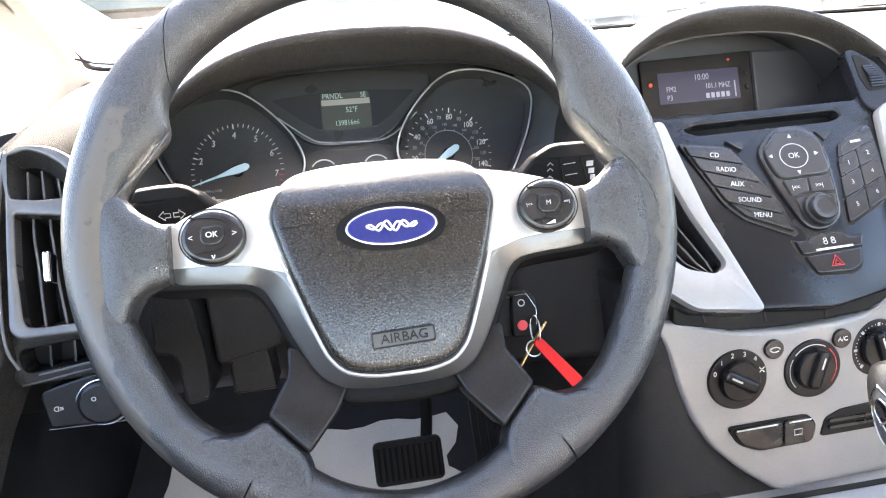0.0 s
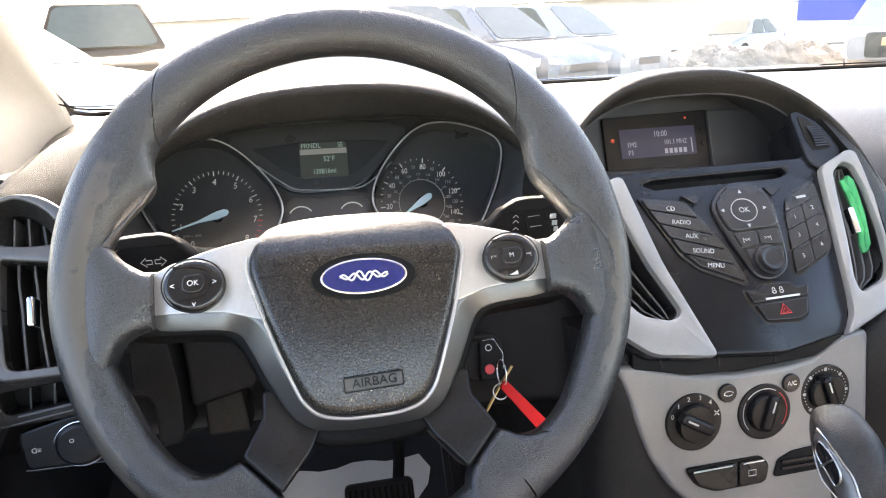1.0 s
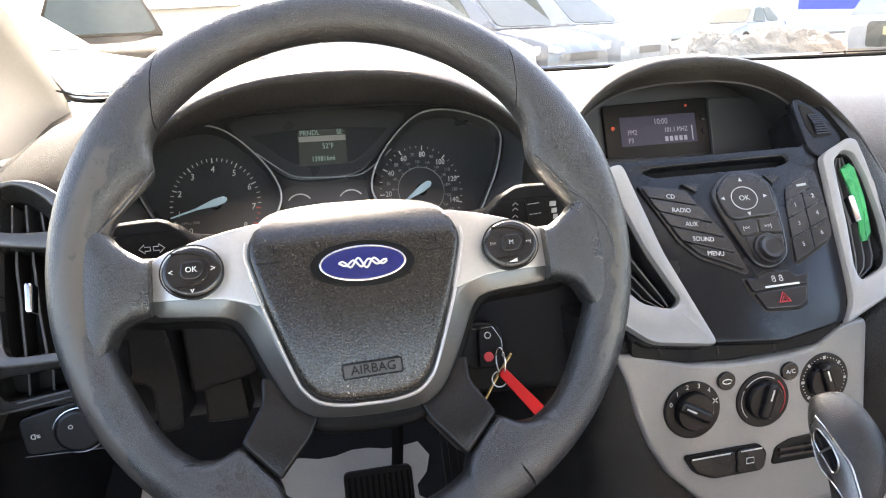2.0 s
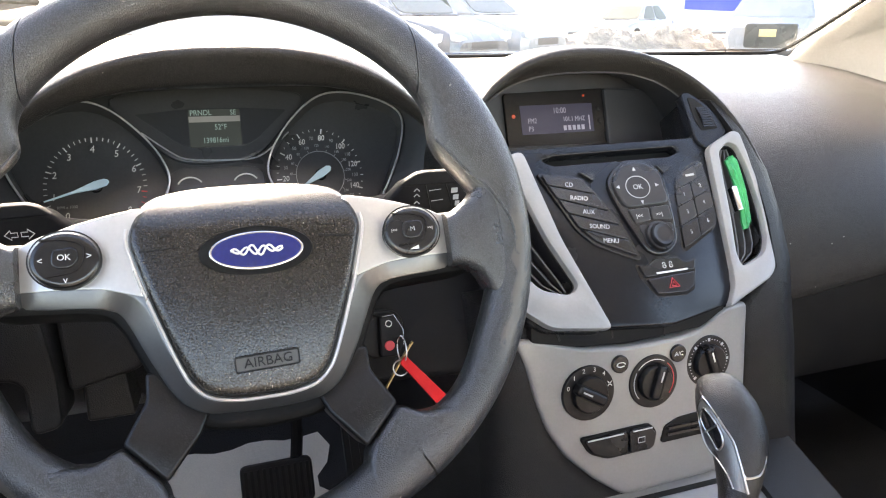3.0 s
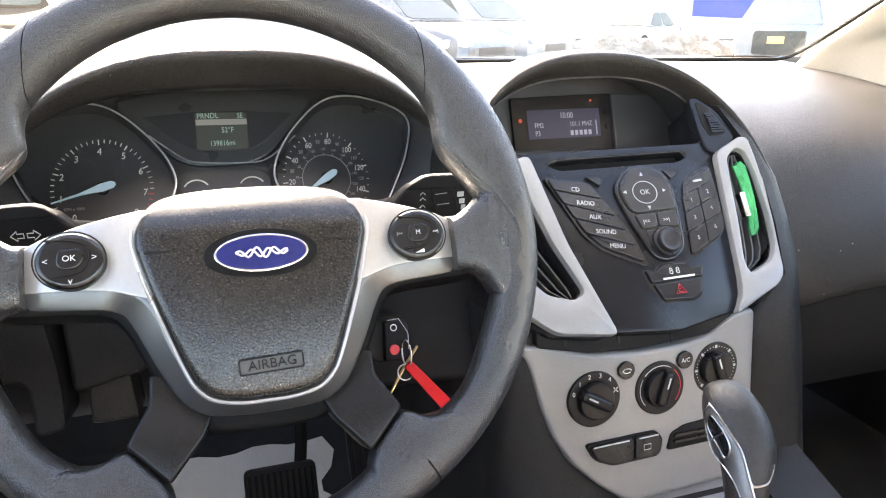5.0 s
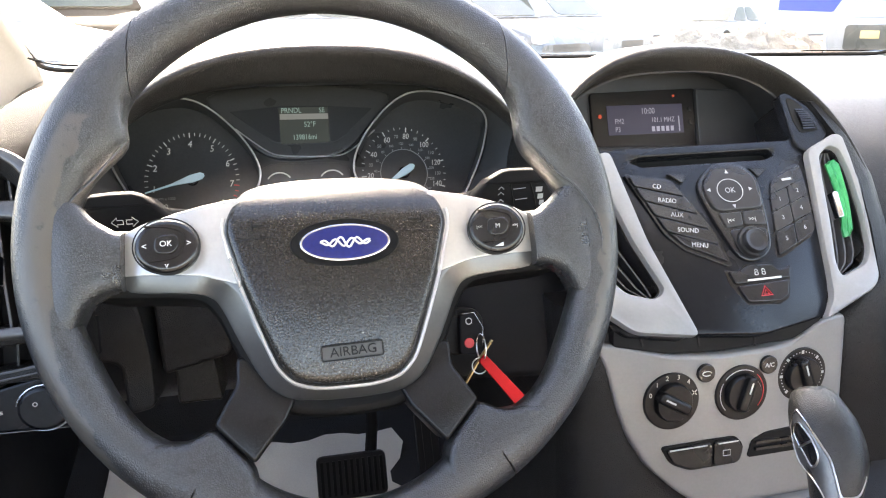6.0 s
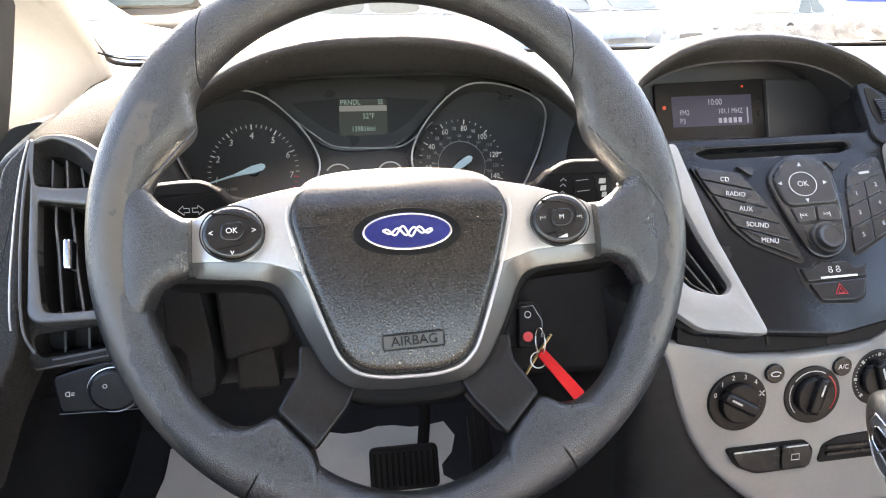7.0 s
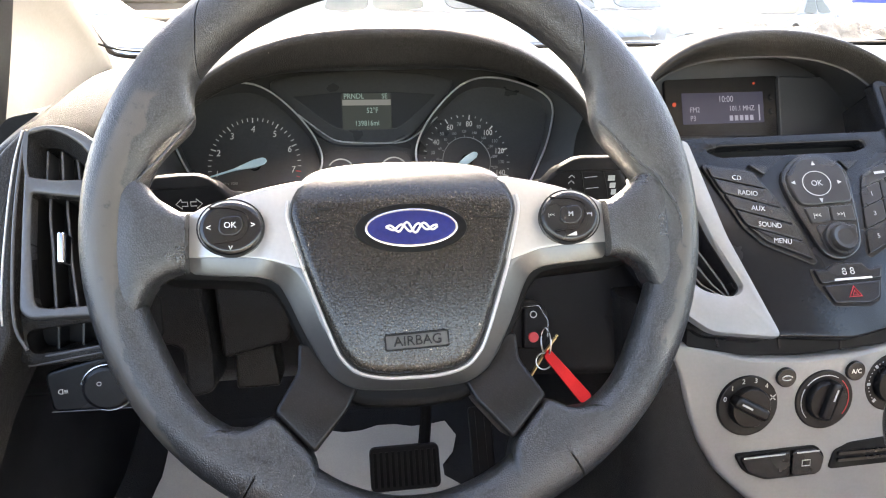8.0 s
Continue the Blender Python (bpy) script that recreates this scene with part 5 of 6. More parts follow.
for cx, cy, word in ((-0.031, 0.0165, ""), (0.029, 0.0175, "A/C")):
    k = part("round_key", plate(ellipse(cx, cy, 0.0082, 0.0082, 28), -0.004, heater_bow(cx, cy) + 0.0028, 0.001), BUTTON, heater, "small round black key")
    if word:
        writing(word, cx, cy, heater_bow(cx, cy) + 0.0031, 0.0055, WHITE, k)
    else:
        b2 = bmesh.new()
        tube([(cx + 0.0042 * math.cos(radians(q)), cy + 0.0020 * math.sin(radians(q)), heater_bow(cx, cy) + 0.0030) for q in range(0, 330, 20)], 0.0005, 4, bm=b2)
        part("air_mark", b2, WHITE, k)
well = part("key_well", plate(fillet(mm((-71, -47), (-62, -63), (-44, -71), (4, -70), (8, -54), (0, -44.5), (-22, -44.5)), 0.005, 4), -0.004, 0.0012, 0.0005), DARK, heater, "black recess of the screen heater keys")
for pts in (mm((-68, -48.5), (-60, -62), (-44, -69), (-24, -69), (-24, -46.5)), mm((-22.5, -69), (3, -68), (6, -55), (-1, -46.5), (-22.5, -46.5))):
    k = key("screen_heater_key", pts, 0.0, 0.0038, well, BUTTON, 0.004)
bars([(-0.047, -0.0485, 0.036, 0.0011, 1), (-0.009, -0.0480, 0.020, 0.0011, 1)], 0.0036, WHITE, well, "bright_line", 0.0006)
b2 = bmesh.new()
tube([(x / 1000, y / 1000, 0.0040) for x, y in ((-14, -55), (-7, -55), (-7, -60), (-14, -60))], 0.0004, 4, True, bm=b2)
part("screen_mark", b2, WHITE, well)
sl = part("vent_slot", plate(fillet(mm((12, -67), (16, -51), (30, -45), (84, -43), (84, -66)), 0.004, 4), -0.004, 0.0008, 0.0005), DARK, heater, "black slotted panel")
for y in (-53, -59):
    bars([(0.048, y / 1000, 0.058, 0.0025, 0)], 0.0008, BUTTON, sl, "rib", 0.0022)
# open cubby between fascia and heater panel
cub = part("cubby", plate(fillet(mm((-113, 66), (-44, 60), (18, 56), (84, 62), (84, 49), (58, 36), (-17, 32), (-66, 35), (-113, 46)), 0.003, 3), -0.06, -0.006, 0.001), DARK, heater, "dark narrow cubby strip above the panel")
for row in ((-0.088, 0.049, 0.0016, 0.010, 20), (-0.035, 0.044, 0.0016, 0.010, 10), (0.019, 0.041, 0.0012, 0.014, 0)):
    bars([row], -0.006, COVER, cub, "joint", 0.0008)


# ---- console flanks ----
console = thing("centre_console", "black centre console with a satin silver tray", "console")
bm = bmesh.new()
rings = []
for z, xi, xc, xo, y in ((0.36, 0.460, 0.56, 0.58, 0.03), (0.60, 0.460, 0.541, 0.563, 0.045), (0.675, 0.458, 0.528, 0.550, 0.050), (0.77, 0.449, 0.507, 0.532, 0.050), (0.82, 0.443, 0.495, 0.521, 0.052),
                         (0.856, 0.474, 0.497, 0.520, 0.062), (0.896, 0.484, 0.504, 0.525, 0.090), (0.933, 0.486, 0.507, 0.526, 0.117), (0.97, 0.482, 0.500, 0.514, 0.145), (1.0, 0.462, 0.485, 0.497, 0.170)):
    rings.append([(xi, y + 0.10, z), (xi, y + 0.010, z), (xi + 0.006, y + 0.002, z), (xc - 0.016, y - 0.002, z), (xc - 0.006, y - 0.0005, z), (xc + 0.003, y + 0.005, z), (xc * 0.5 + xo * 0.5 + 0.002, y + 0.013, z), (xo - 0.002, y + 0.025, z), (xo, y + 0.038, z), (xo + 0.004, y + 0.30, z), (xi, y + 0.30, z)])
loft(bm, rings, True, (True, True))
part("passenger_flank", bm, DASH_LOW, console, "dark flank of the stack on the passenger side", angle=1.2)
bm = bmesh.new()
rings = []
for z, x0, x1, y0 in ((0.36, 0.17, 0.38, -0.03), (0.60, 0.18, 0.37, 0.020), (0.665, 0.185, 0.345, 0.0360), (0.72, 0.185, 0.295, 0.0435), (0.77, 0.185, 0.270, 0.0510), (0.81, 0.185, 0.252, 0.0565), (0.845, 0.185, 0.235, 0.070)):
    rings.append([(x0, 0.45, z), (x0, y0 + 0.03, z), (x0 + 0.012, y0 + 0.006, z), (x0 + 0.03, y0, z), (x1 - 0.002, y0, z), (x1, y0 + 0.002, z), (x1, 0.45, z)])
loft(bm, rings, True, (True, True))
part("driver_flank", bm, DASH_LOW, console, "grained flank of the stack on the driver's side", angle=0.8)
bm = bmesh.new()
prof = [(0.060, 0.690), (0.045, 0.668), (0.030, 0.655), (-0.02, 0.640), (-0.12, 0.625), (-0.40, 0.620), (-0.40, 0.58), (0.10, 0.58), (0.10, 0.69)]
loft(bm, [[(x, y, z) for y, z in prof] for x in (0.262, 0.30, 0.42, 0.452)], True, (True, True))
part("tray", bm, STACK_SILVER, console, "satin silver front of the console tray", angle=0.9)
bm = bmesh.new()
loft(bm, [[(x, y, z) for y, z in ((0.0285, 0.6565), (0.026, 0.6545), (0.024, 0.654), (0.0265, 0.656))] for x in (0.262, 0.452)], True, (True, True))
part("tray_joint", bm, DARK, console, "dark joint across the tray")
bm = bmesh.new()
for x0, x1 in ((0.20, 0.262), (0.452, 0.52)):
    prof = [(0.05, 0.67), (-0.10, 0.62), (-0.9, 0.60), (-0.9, 0.36), (0.2, 0.36), (0.2, 0.67)]
    loft(bm, [[(x, y, z) for y, z in prof] for x in (x0, x1)], True, (True, True))
part("side_rail", bm, DARK_LOW, console, "dark console side")
bm = bmesh.new()
prof = [(-0.02, 0.655), (-0.20, 0.630), (-0.20, 0.60), (-0.02, 0.62)]
loft(bm, [[(x, y, z) for y, z in prof] for x in (0.29, 0.42)], True, (True, True))
part("gate", bm, GLOSS, console, "gloss black gear gate")

# ---- gear lever ----
lever = thing("gear_lever", "black leather gear knob with a silver side trim", "gear lever")
LEVER_TRIM = material("dark_satin_trim", (0.16, 0.16, 0.16), 0.34, 0.7, spread=0.08)
# the knob stands on an axis that leans forward and faces the driver's seat
lever.matrix_world = look((0.3078, -0.0923, 0.8043), (0.9035, 0.5252, 0.2907))
LEVER_SHAPE = [(41, -10.5, -7), (40.3, -14, -4), (39.1, -18, -1), (37, -22.3, 1.8), (34, -25.6, 5), (31.4, -26.9, 7.8), (25.2, -27.2, 13.5), (19, -26.4, 17.7), (12.8, -24.9, 21), (6.7, -22.7, 23.4), (0.6, -19.8, 25), (-5.5, -16.1, 25.7), (-11.4, -12.2, 25.8), (-17.6, -8.8, 25.4), (-23.8, -6.8, 24.9), (-28.9, -5.4, 24.3), (-37.1, -3, 23.1), (-60, 1, 20)]


def lever_span(v):
    """Left and right edge of the knob at the height v, in millimetres."""
    for (v0, a0, b0), (v1, a1, b1) in zip(LEVER_SHAPE, LEVER_SHAPE[1:]):
        if v0 >= v >= v1:
            f = (v0 - v) / (v0 - v1)
            return a0 + (a1 - a0) * f, b0 + (b1 - b0) * f
    return LEVER_SHAPE[-1][1:] if v < 0 else LEVER_SHAPE[0][1:]


def lever_depth(v):
    return 25.0 - 0.12 * max(0, -v) if v < 14 else 25.0 * math.sqrt(max(0.03, 1 - ((v - 14) / 27.3) ** 2))


def lever_front(u, v, lift=0.0):
    """A point on the knob's face towards the driver."""
    a, b = lever_span(v)
    c, w = (a + b) / 2, (b - a) / 2
    q = min(0.985, abs(u - c) / w)
    return (u / 1000, v / 1000, (lever_depth(v) * (1 - q ** 2.4) ** (1 / 2.4) + lift) / 1000)


bm = bmesh.new()
rings = []
for k in range(61):
    v = 41 - 101 * (k / 60) ** 1.4
    a, b = lever_span(v)
    c, w, d = (a + b) / 2, (b - a) / 2, lever_depth(v)
    ring = []
    for i in range(36):
        t = 2 * math.pi * i / 36
        ct, st = math.cos(t), math.sin(t)
        ring.append(((c + w * math.copysign(abs(ct) ** (2 / 2.4), ct)) / 1000, v / 1000, d * math.copysign(abs(st) ** (2 / 2.4), st) / 1000))
    rings.append(ring)
loft(bm, rings, True, (True, True))
part("knob", bm, LEVER, lever, "black leather-wrapped knob", angle=1.3)
part("stem", tube([(0.010, -0.055, 0.0), (0.011, -0.12, 0.0), (0.012, -0.19, 0.0)], [0.014, 0.012, 0.012], 16), HUB, lever, "black lever stem")
SEAM = [(-21, 20.7), (-14.6, 14.7), (-4.2, 3), (2.5, -4.7), (7, -14), (11.5, -24.5), (16, -35.6)]
EDGE = [(-21, 20.7), (-23.2, 13.4), (-20.5, 1.8), (-14, -11.3), (-4.8, -19.5), (1.9, -26.9), (6.7, -34.7)]
FOOT = [(11.5, -24.5), (13.5, -26), (18.5, -24.2), (22.0, -21.5), (23.6, -16), (24.2, -9)]
BUTTON_RING = [(-20.1, 10.7), (-17.8, 12.6), (-9.5, 4.4), (-4.5, -3.7), (-4, -9.5), (-6.5, -12.1), (-11.9, -5.5), (-17.4, 1.2), (-20.1, 6)]


def lever_path(pts, n=6, lift=0.6, closed=False):
    return [lever_front(p.x, p.y, lift) for p in smooth_path([(a, b, 0) for a, b in pts], n, closed)]


# satin panel on the driver's side of the knob
bm = bmesh.new()
rows = []
for p, q in zip(smooth_path([(a, b, 0) for a, b in SEAM], 6), smooth_path([(a, b, 0) for a, b in EDGE], 6)):
    rows.append([lever_front(p.x + (q.x - p.x) * f, p.y + (q.y - p.y) * f, 0.35 * math.sin(math.pi * f) + 0.1) for f in (0, 0.2, 0.4, 0.6, 0.8, 1.0)])
loft(bm, rows, False)
part("side_panel", bm, LEVER_TRIM, lever, "dark satin side panel")
part("chrome_edge", tube(lever_path(SEAM), 0.0009, 8), STEEL, lever, "bright line beside the leather")
part("chrome_edge", tube(lever_path(EDGE), 0.0005, 8), STEEL, lever, "bright line beside the leather")
path = lever_path(FOOT, 6, 0.4)
part("chrome_foot", tube(path, [0.0011 - 0.0007 * i / (len(path) - 1) for i in range(len(path))], 8), STEEL, lever, "bright edge below the leather")
bm = bmesh.new()
ring = [lever_front(p.x, p.y, 1.4) for p in smooth_path([(a, b, 0) for a, b in BUTTON_RING], 5, True)]
mid_p = Vector(lever_front(-12, 0.5, 1.6))
loft(bm, [ring, [Vector(p).lerp(mid_p, 0.5) for p in ring], [Vector(p).lerp(mid_p, 0.9) for p in ring]], True, (False, True))
part("release_button", bm, GLOSS, lever, "black release button")
part("button_ring", tube(lever_path(BUTTON_RING, 5, 1.4, True), 0.0007, 8, True), STEEL, lever, "chrome ring round the button")
part("button_bar", tube(lever_path([(-15.6, -2.3), (-12, 1), (-8.8, 3.9)], 4, 1.8), 0.0008, 6), STEEL, lever, "chrome bar across the button")

# ---- stalks on the column ----
column = thing("steering_column", "black steering column shroud behind the wheel", "steering column")
bm = bmesh.new()
rings = []
for y, w, z0, z1 in ((0.045, 0.050, 0.880, 0.945), (0.09, 0.075, 0.835, 0.948), (0.16, 0.085, 0.790, 0.930), (0.22, 0.085, 0.775, 0.885), (0.36, 0.08, 0.76, 0.855)):
    rings.append([(x, y, z) for x, z in fillet([(-w, z0 + 0.012), (-w * 0.8, z0), (w * 0.8, z0), (w, z0 + 0.012), (w, z1 - 0.01), (w * 0.7, z1), (-w * 0.7, z1), (-w, z1 - 0.01)], 0.012, 3)])
loft(bm, rings, True, (True, True))
part("shroud", bm, DASH_LOW, column, "dark plastic column shroud", angle=0.9)
# ignition lock and its collar
part("lock_collar", plate(fillet(mm((-34, 30), (20, 30), (28, 20), (24, -4), (14, -28), (-34, -28)), 0.006), -0.06, 0.0, 0.002), DARK, column, "black collar of the ignition lock").matrix_local = leaning(0.098, 0.098, 0.815, 20)


def stalk(s, name, label, body, lid):
    """A flat stalk: a lower body and a lid that stands proud of it, on a round root."""
    st = thing(name, label, "control stalk", leaning(0, 0.10, 0.947, -7))
    for pts in (body, lid):
        if area(pts) < 0:
            pts.reverse()
    part("arm", crowned(fillet(body, 0.004, 4), 0.000, 0.010, lambda x, y: -6.0 * max(0, -y - 0.002) ** 2, 0.003, 5), STALK, st, "flattened black stalk arm", angle=0.9)
    part("lid", crowned(fillet(lid, 0.0022, 3), 0.0075, 0.0130, lambda x, y: 0.0, 0.0010, 3), STALK, st, "upper half of the stalk")
    part("root", tube([(s * 0.045, -0.030, -0.020), (s * 0.085, -0.022, -0.012), (s * 0.125, -0.008, -0.004)], [0.012, 0.012, 0.009], 14), STALK, st, "round stalk root")
    return st


st = stalk(-1, "indicator_stalk", "black indicator stalk with white arrow marks",
           mm((-173, 3), (-169, 8.5), (-131, 12), (-124, 9.5), (-117, 1.5), (-109, -10), (-103, -24), (-166, -25), (-173, -14)), mm((-170.5, 9), (-166, 17.5), (-150, 18.6), (-137, 18.5), (-130.5, 16), (-123, 9.5)))
for x, d in ((-0.1500, -1), (-0.1410, 1)):
    pts = [(x + d * a / 1000, b / 1000 - 0.0036, 0.0102) for a, b in ((4.6, 0), (0.6, 3.6), (0.6, 1.6), (-3.4, 1.6), (-3.4, -1.6), (0.6, -1.6), (0.6, -3.6))]
    part("arrow_mark", tube(pts, 0.0004, 4, True), WHITE, st)
st = stalk(1, "wiper_stalk", "black wiper stalk with white wiper marks",
           mm((106, -10), (113.5, 1.5), (123, 12), (160, 11.5), (173, 9), (179, 0), (183, -9), (180, -24), (112, -24)), mm((119.5, 10.5), (124, 14.5), (134, 20), (141, 21), (170, 20.3), (177, 14), (179, 10)))
for x0, x1 in ((0.1415, 0.1452), (0.1580, 0.1635)):
    part("ring_joint", tube([(x0, 0.0108, 0.0098), ((x0 + x1) / 2, 0.003, 0.0102), (x1, -0.006, 0.0100), (x1 + 0.002, -0.014, 0.0090)], 0.0006, 5), DARK, st, "fine joint of the turning ring")
for z in (0.0045, 0.0000, -0.0062):
    part("wiper_mark", tube([(0.1325, z, 0.0102), (0.1348, z + 0.0022, 0.0102), (0.1371, z, 0.0102)], 0.00045, 4), GREY_PRINT, st)
for x, z in ((0.150, 0.0045), (0.152, -0.0045)):
    bars([(x, z, 0.010, 0.0005, 4)], 0.0098, GREY_PRINT, st, "ring_line", 0.0004)
for z in (-0.0085, -0.0030, 0.0030):
    bars([(0.1672 - z * 0.25, z, 0.0050 + z * 0.15, 0.0042, 0)], 0.0098, GREY_PRINT, st, "speed_mark", 0.0004)

# ---- key with its tag in the ignition ----
keyring = thing("ignition_key", "car key with red plastic tag hanging in the ignition", "key", leaning(0.112, 0.088, 0.820, 20))
part("lock_face", plate(ellipse(-0.014, 0.008, 0.015, 0.017, 28), -0.010, 0.004, 0.002), DARK, keyring, "black lock face")
part("red_dot", plate(ellipse(-0.0055, 0.001, 0.0042, 0.0042, 24), 0.0, 0.0112, 0.0006), RED_PRINT, keyring, "red key button")
part("fob", plate(fillet(mm((-12, 25), (1, 26), (8, 13), (6.5, -3), (1, -9), (-14, -8)), 0.003), 0.002, 0.010, 0.002), STALK, keyring, "black key fob")
b2 = tube([(-0.009, 0.0252, 0.0088), (0.0008, 0.0258, 0.0088), (0.0076, 0.0130, 0.0088), (0.0066, 0.0, 0.0088)], 0.0004, 5)
part("fob_edge", b2, STEEL, keyring, "thin bright edge of the fob")
b2 = bmesh.new()
tube([(-0.0045 + 0.0026 * math.cos(radians(q)), 0.019 + 0.0026 * math.sin(radians(q)), 0.0105) for q in range(0, 360, 40)], 0.0005, 4, True, bm=b2)
part("lamp_mark", b2, WHITE, keyring)
b2 = bmesh.new()
tube([(0.0035 + 0.0028 * math.sin(radians(q)), -0.003 + 0.011 * math.cos(radians(q)), 0.014 + 0.004 * math.sin(radians(q))) for q in range(0, 360, 20)], 0.0007, 6, True, bm=b2)
tube([(0.001 + 0.0065 * math.cos(radians(q)), -0.018 + 0.0065 * math.sin(radians(q)), 0.014) for q in range(0, 360, 20)], 0.0006, 6, True, bm=b2)
part("split_ring", b2, STEEL, keyring, "thin steel ring")
b2 = bmesh.new()
for a, l in ((235, 0.030), (50, 0.018)):
    tube([(0.002, -0.012, 0.013), (0.002 + l * math.cos(radians(a)), -0.012 + l * math.sin(radians(a)), 0.012)], 0.0013, 6, bm=b2)
part("brass_key", b2, BRASS, keyring, "worn brass key")
tag = part("tag", plate(fillet(mm((-4, 3), (4, 4), (5.5, -46), (0, -50), (-5.5, -45)), 0.003), 0.014, 0.0165, 0.0006), RED, keyring, "red plastic tag")
tag.matrix_local = pose(0.005, -0.014, 0, 0, 0, 38)

# ---- driver-side vent and switches ----
LV = leaning(-0.235, 0.06, 0.945, 32)
lv = thing("side_vent", "tall grey air vent with a rounded upper opening", "air vent", LV, group="dashboard air vents")
upper = fillet(mm((-2.3, 53.1), (6.5, 52.7), (12.2, 49.5), (17.8, 45.5), (23.5, 39.5), (29.3, 30), (30.5, 26), (11, 26.5), (-1.7, 28.5), (-2.1, 40)), 0.0025, 3)
visor = fillet(mm((-8.6, 57.4), (4, 61.0), (11.5, 58.6), (19, 54.6), (26.5, 48.6), (35.5, 37), (37, 24.6), (11, 25), (-5.6, 27.6), (-7.8, 40)), 0.0025, 3)
lower = fillet(mm((-3.4, 17), (8, 15), (30, 11.5), (44, 10), (46, -60), (12, -60.8), (3.4, -59.4), (1.2, -54), (-2.5, -20)), 0.003, 4)
frame_o = fillet(mm((-9, 61), (1.5, 65), (16, 63.5), (26, 59), (40, 48), (52, 34), (56, -67), (-1, -67), (-7, -61), (-8.5, 0)), 0.006, 4)
SIDE_GREY = material("grey_side_trim", (0.10, 0.10, 0.102), 0.34, 0.4, spread=0.08, grain=(("cell", 900, 0.4, 0.0001),))
part("frame", holed(frame_o, [visor, lower], -0.008, 0.003, 0.0018), SIDE_GREY, lv, "satin grey vent frame", angle=0.9)
b2 = bmesh.new()
loft(b2, [[(x, y, 0.0016) for x, y in visor], [(x, y, -0.011) for x, y in upper], [(x, y, -0.030) for x, y in upper]])
part("visor", b2, DASH_LOW, lv, "sloping dark lining of the rounded opening", angle=0.5)
b2 = bmesh.new()
loft(b2, [[(x, y, 0.0010) for x, y in lower], [(x, y, -0.030) for x, y in lower]])
part("skirt", b2, DARK, lv, "black inner wall of the tall opening")
part("duct", plate(inset(frame_o, 0.004), -0.05, -0.028), DARK, lv, "dark duct")
# lower blades black, front edges pale: light and shade put into the colours
for hole, z, lines in ((upper, -0.013, (((-0.5, 28.5), (-0.8, 51)), ((10.2, 26.5), (8.4, 50.5)), ((21.4, 26), (18.6, 44.5)))),
                       (lower, -0.007, (((11.8, -60), (9.7, -40), (8.0, -20), (5.6, -1.5), (5.2, 4), (5.0, 14.6)), ((25, -60), (23, -48), (19.9, -29), (17.1, -2), (16.2, 4), (15.6, 13)), ((37, -60), (34, -44), (31, -26), (28.4, -2), (27.5, 4), (27, 11.5))))):
    for line in lines:
        b2 = bmesh.new()
        loft(b2, [[((x + dx) / 1000, y / 1000, zz) for dx, zz in ((-0.6, z - 0.0006), (0.6, z - 0.0006), (1.8, z - 0.018), (0.6, z - 0.018))] for x, y in line], True, (True, True))
        blade = part("slat", b2, DARK if hole is lower else SLAT, lv, angle=0.5)
        part("slat_edge", tube([(x / 1000, y / 1000, z) for x, y in line], 0.00095, 6), SIDE_GREY, blade, "front edge of the slat, coloured pale as if lit")
part("tab", plate(fillet(mm((14, -11), (19, -11), (20, -32), (15, -32)), 0.002), -0.012, 0.004, 0.0015), CHROME, lv, "bright vent slider")

switch = thing("light_switch_panel", "black headlamp switch panel with a rotary knob", "switch panel", leaning(-0.20, 0.03, 0.835, 15))
part("storage_frame", holed(fillet(mm((-58, 52), (30, 60), (30, 19), (-52, 16)), 0.010), [fillet(mm((-46.5, 40), (22, 45.5), (22, 31.5), (-44, 25)), 0.006)], -0.03, 0.003, 0.003), DASH_LOW, switch, "dark frame of the narrow slot")
part("slot_back", plate(mm((-50, 46), (26, 52), (26, 24), (-45, 20)), -0.05, -0.02), DARK, switch, "dark slot")
for x, y in ((-0.029, 0.0350), (-0.0133, 0.0362), (0.0040, 0.0375)):
    bars([(x, y, 0.0015, 0.020, -4)], -0.02, BUTTON, switch, "divider", 0.016)
part("panel", plate(fillet(mm((-39, 11), (30, 27), (34, -16), (-35, -15.5)), 0.005), -0.03, 0.0, 0.002), PIANO, switch, "black switch panel")
for lift in (0.0, -0.0042):
    part("ridge", tube(smooth_path([(-0.0470, 0.0215 + lift, 0.001), (-0.030, 0.0235 + lift, 0.002), (0.0, 0.0275 + lift, 0.002), (0.028, 0.0310 + lift, 0.002)], 4), 0.0012, 8), SIDE_GREY, switch, "moulded ridge below the slot")
b2 = bmesh.new()
tube([(-0.035, -0.0150, 0.0006), (0.0, -0.0158, 0.0006), (0.032, -0.0160, 0.0006)], 0.0004, 6, bm=b2)
part("bright_edge", b2, SIDE_GREY, switch, "thin bright lower edge")
kn = part("switch_knob", plate(ellipse(0.003, 0.0, 0.0165, 0.0150, 36), -0.002, 0.009, 0.003), PIANO, switch, "round headlamp switch with a bright rim")
part("bright_arc", tube([(0.003 + 0.0170 * math.cos(radians(q)), 0.0155 * math.sin(radians(q)), 0.004) for q in range(250, 330, 8)], 0.0006, 6), STEEL, kn)
writing("O", -0.0014, 0.0035, 0.0093, 0.0042, WHITE, kn)
b2 = bmesh.new()
tube([(0.003 + 0.0170 * math.cos(radians(q)), 0.0155 * math.sin(radians(q)), 0.006) for q in range(80, 171, 10)], 0.0007, 6, bm=b2)
part("bright_arc", b2, STEEL, kn)
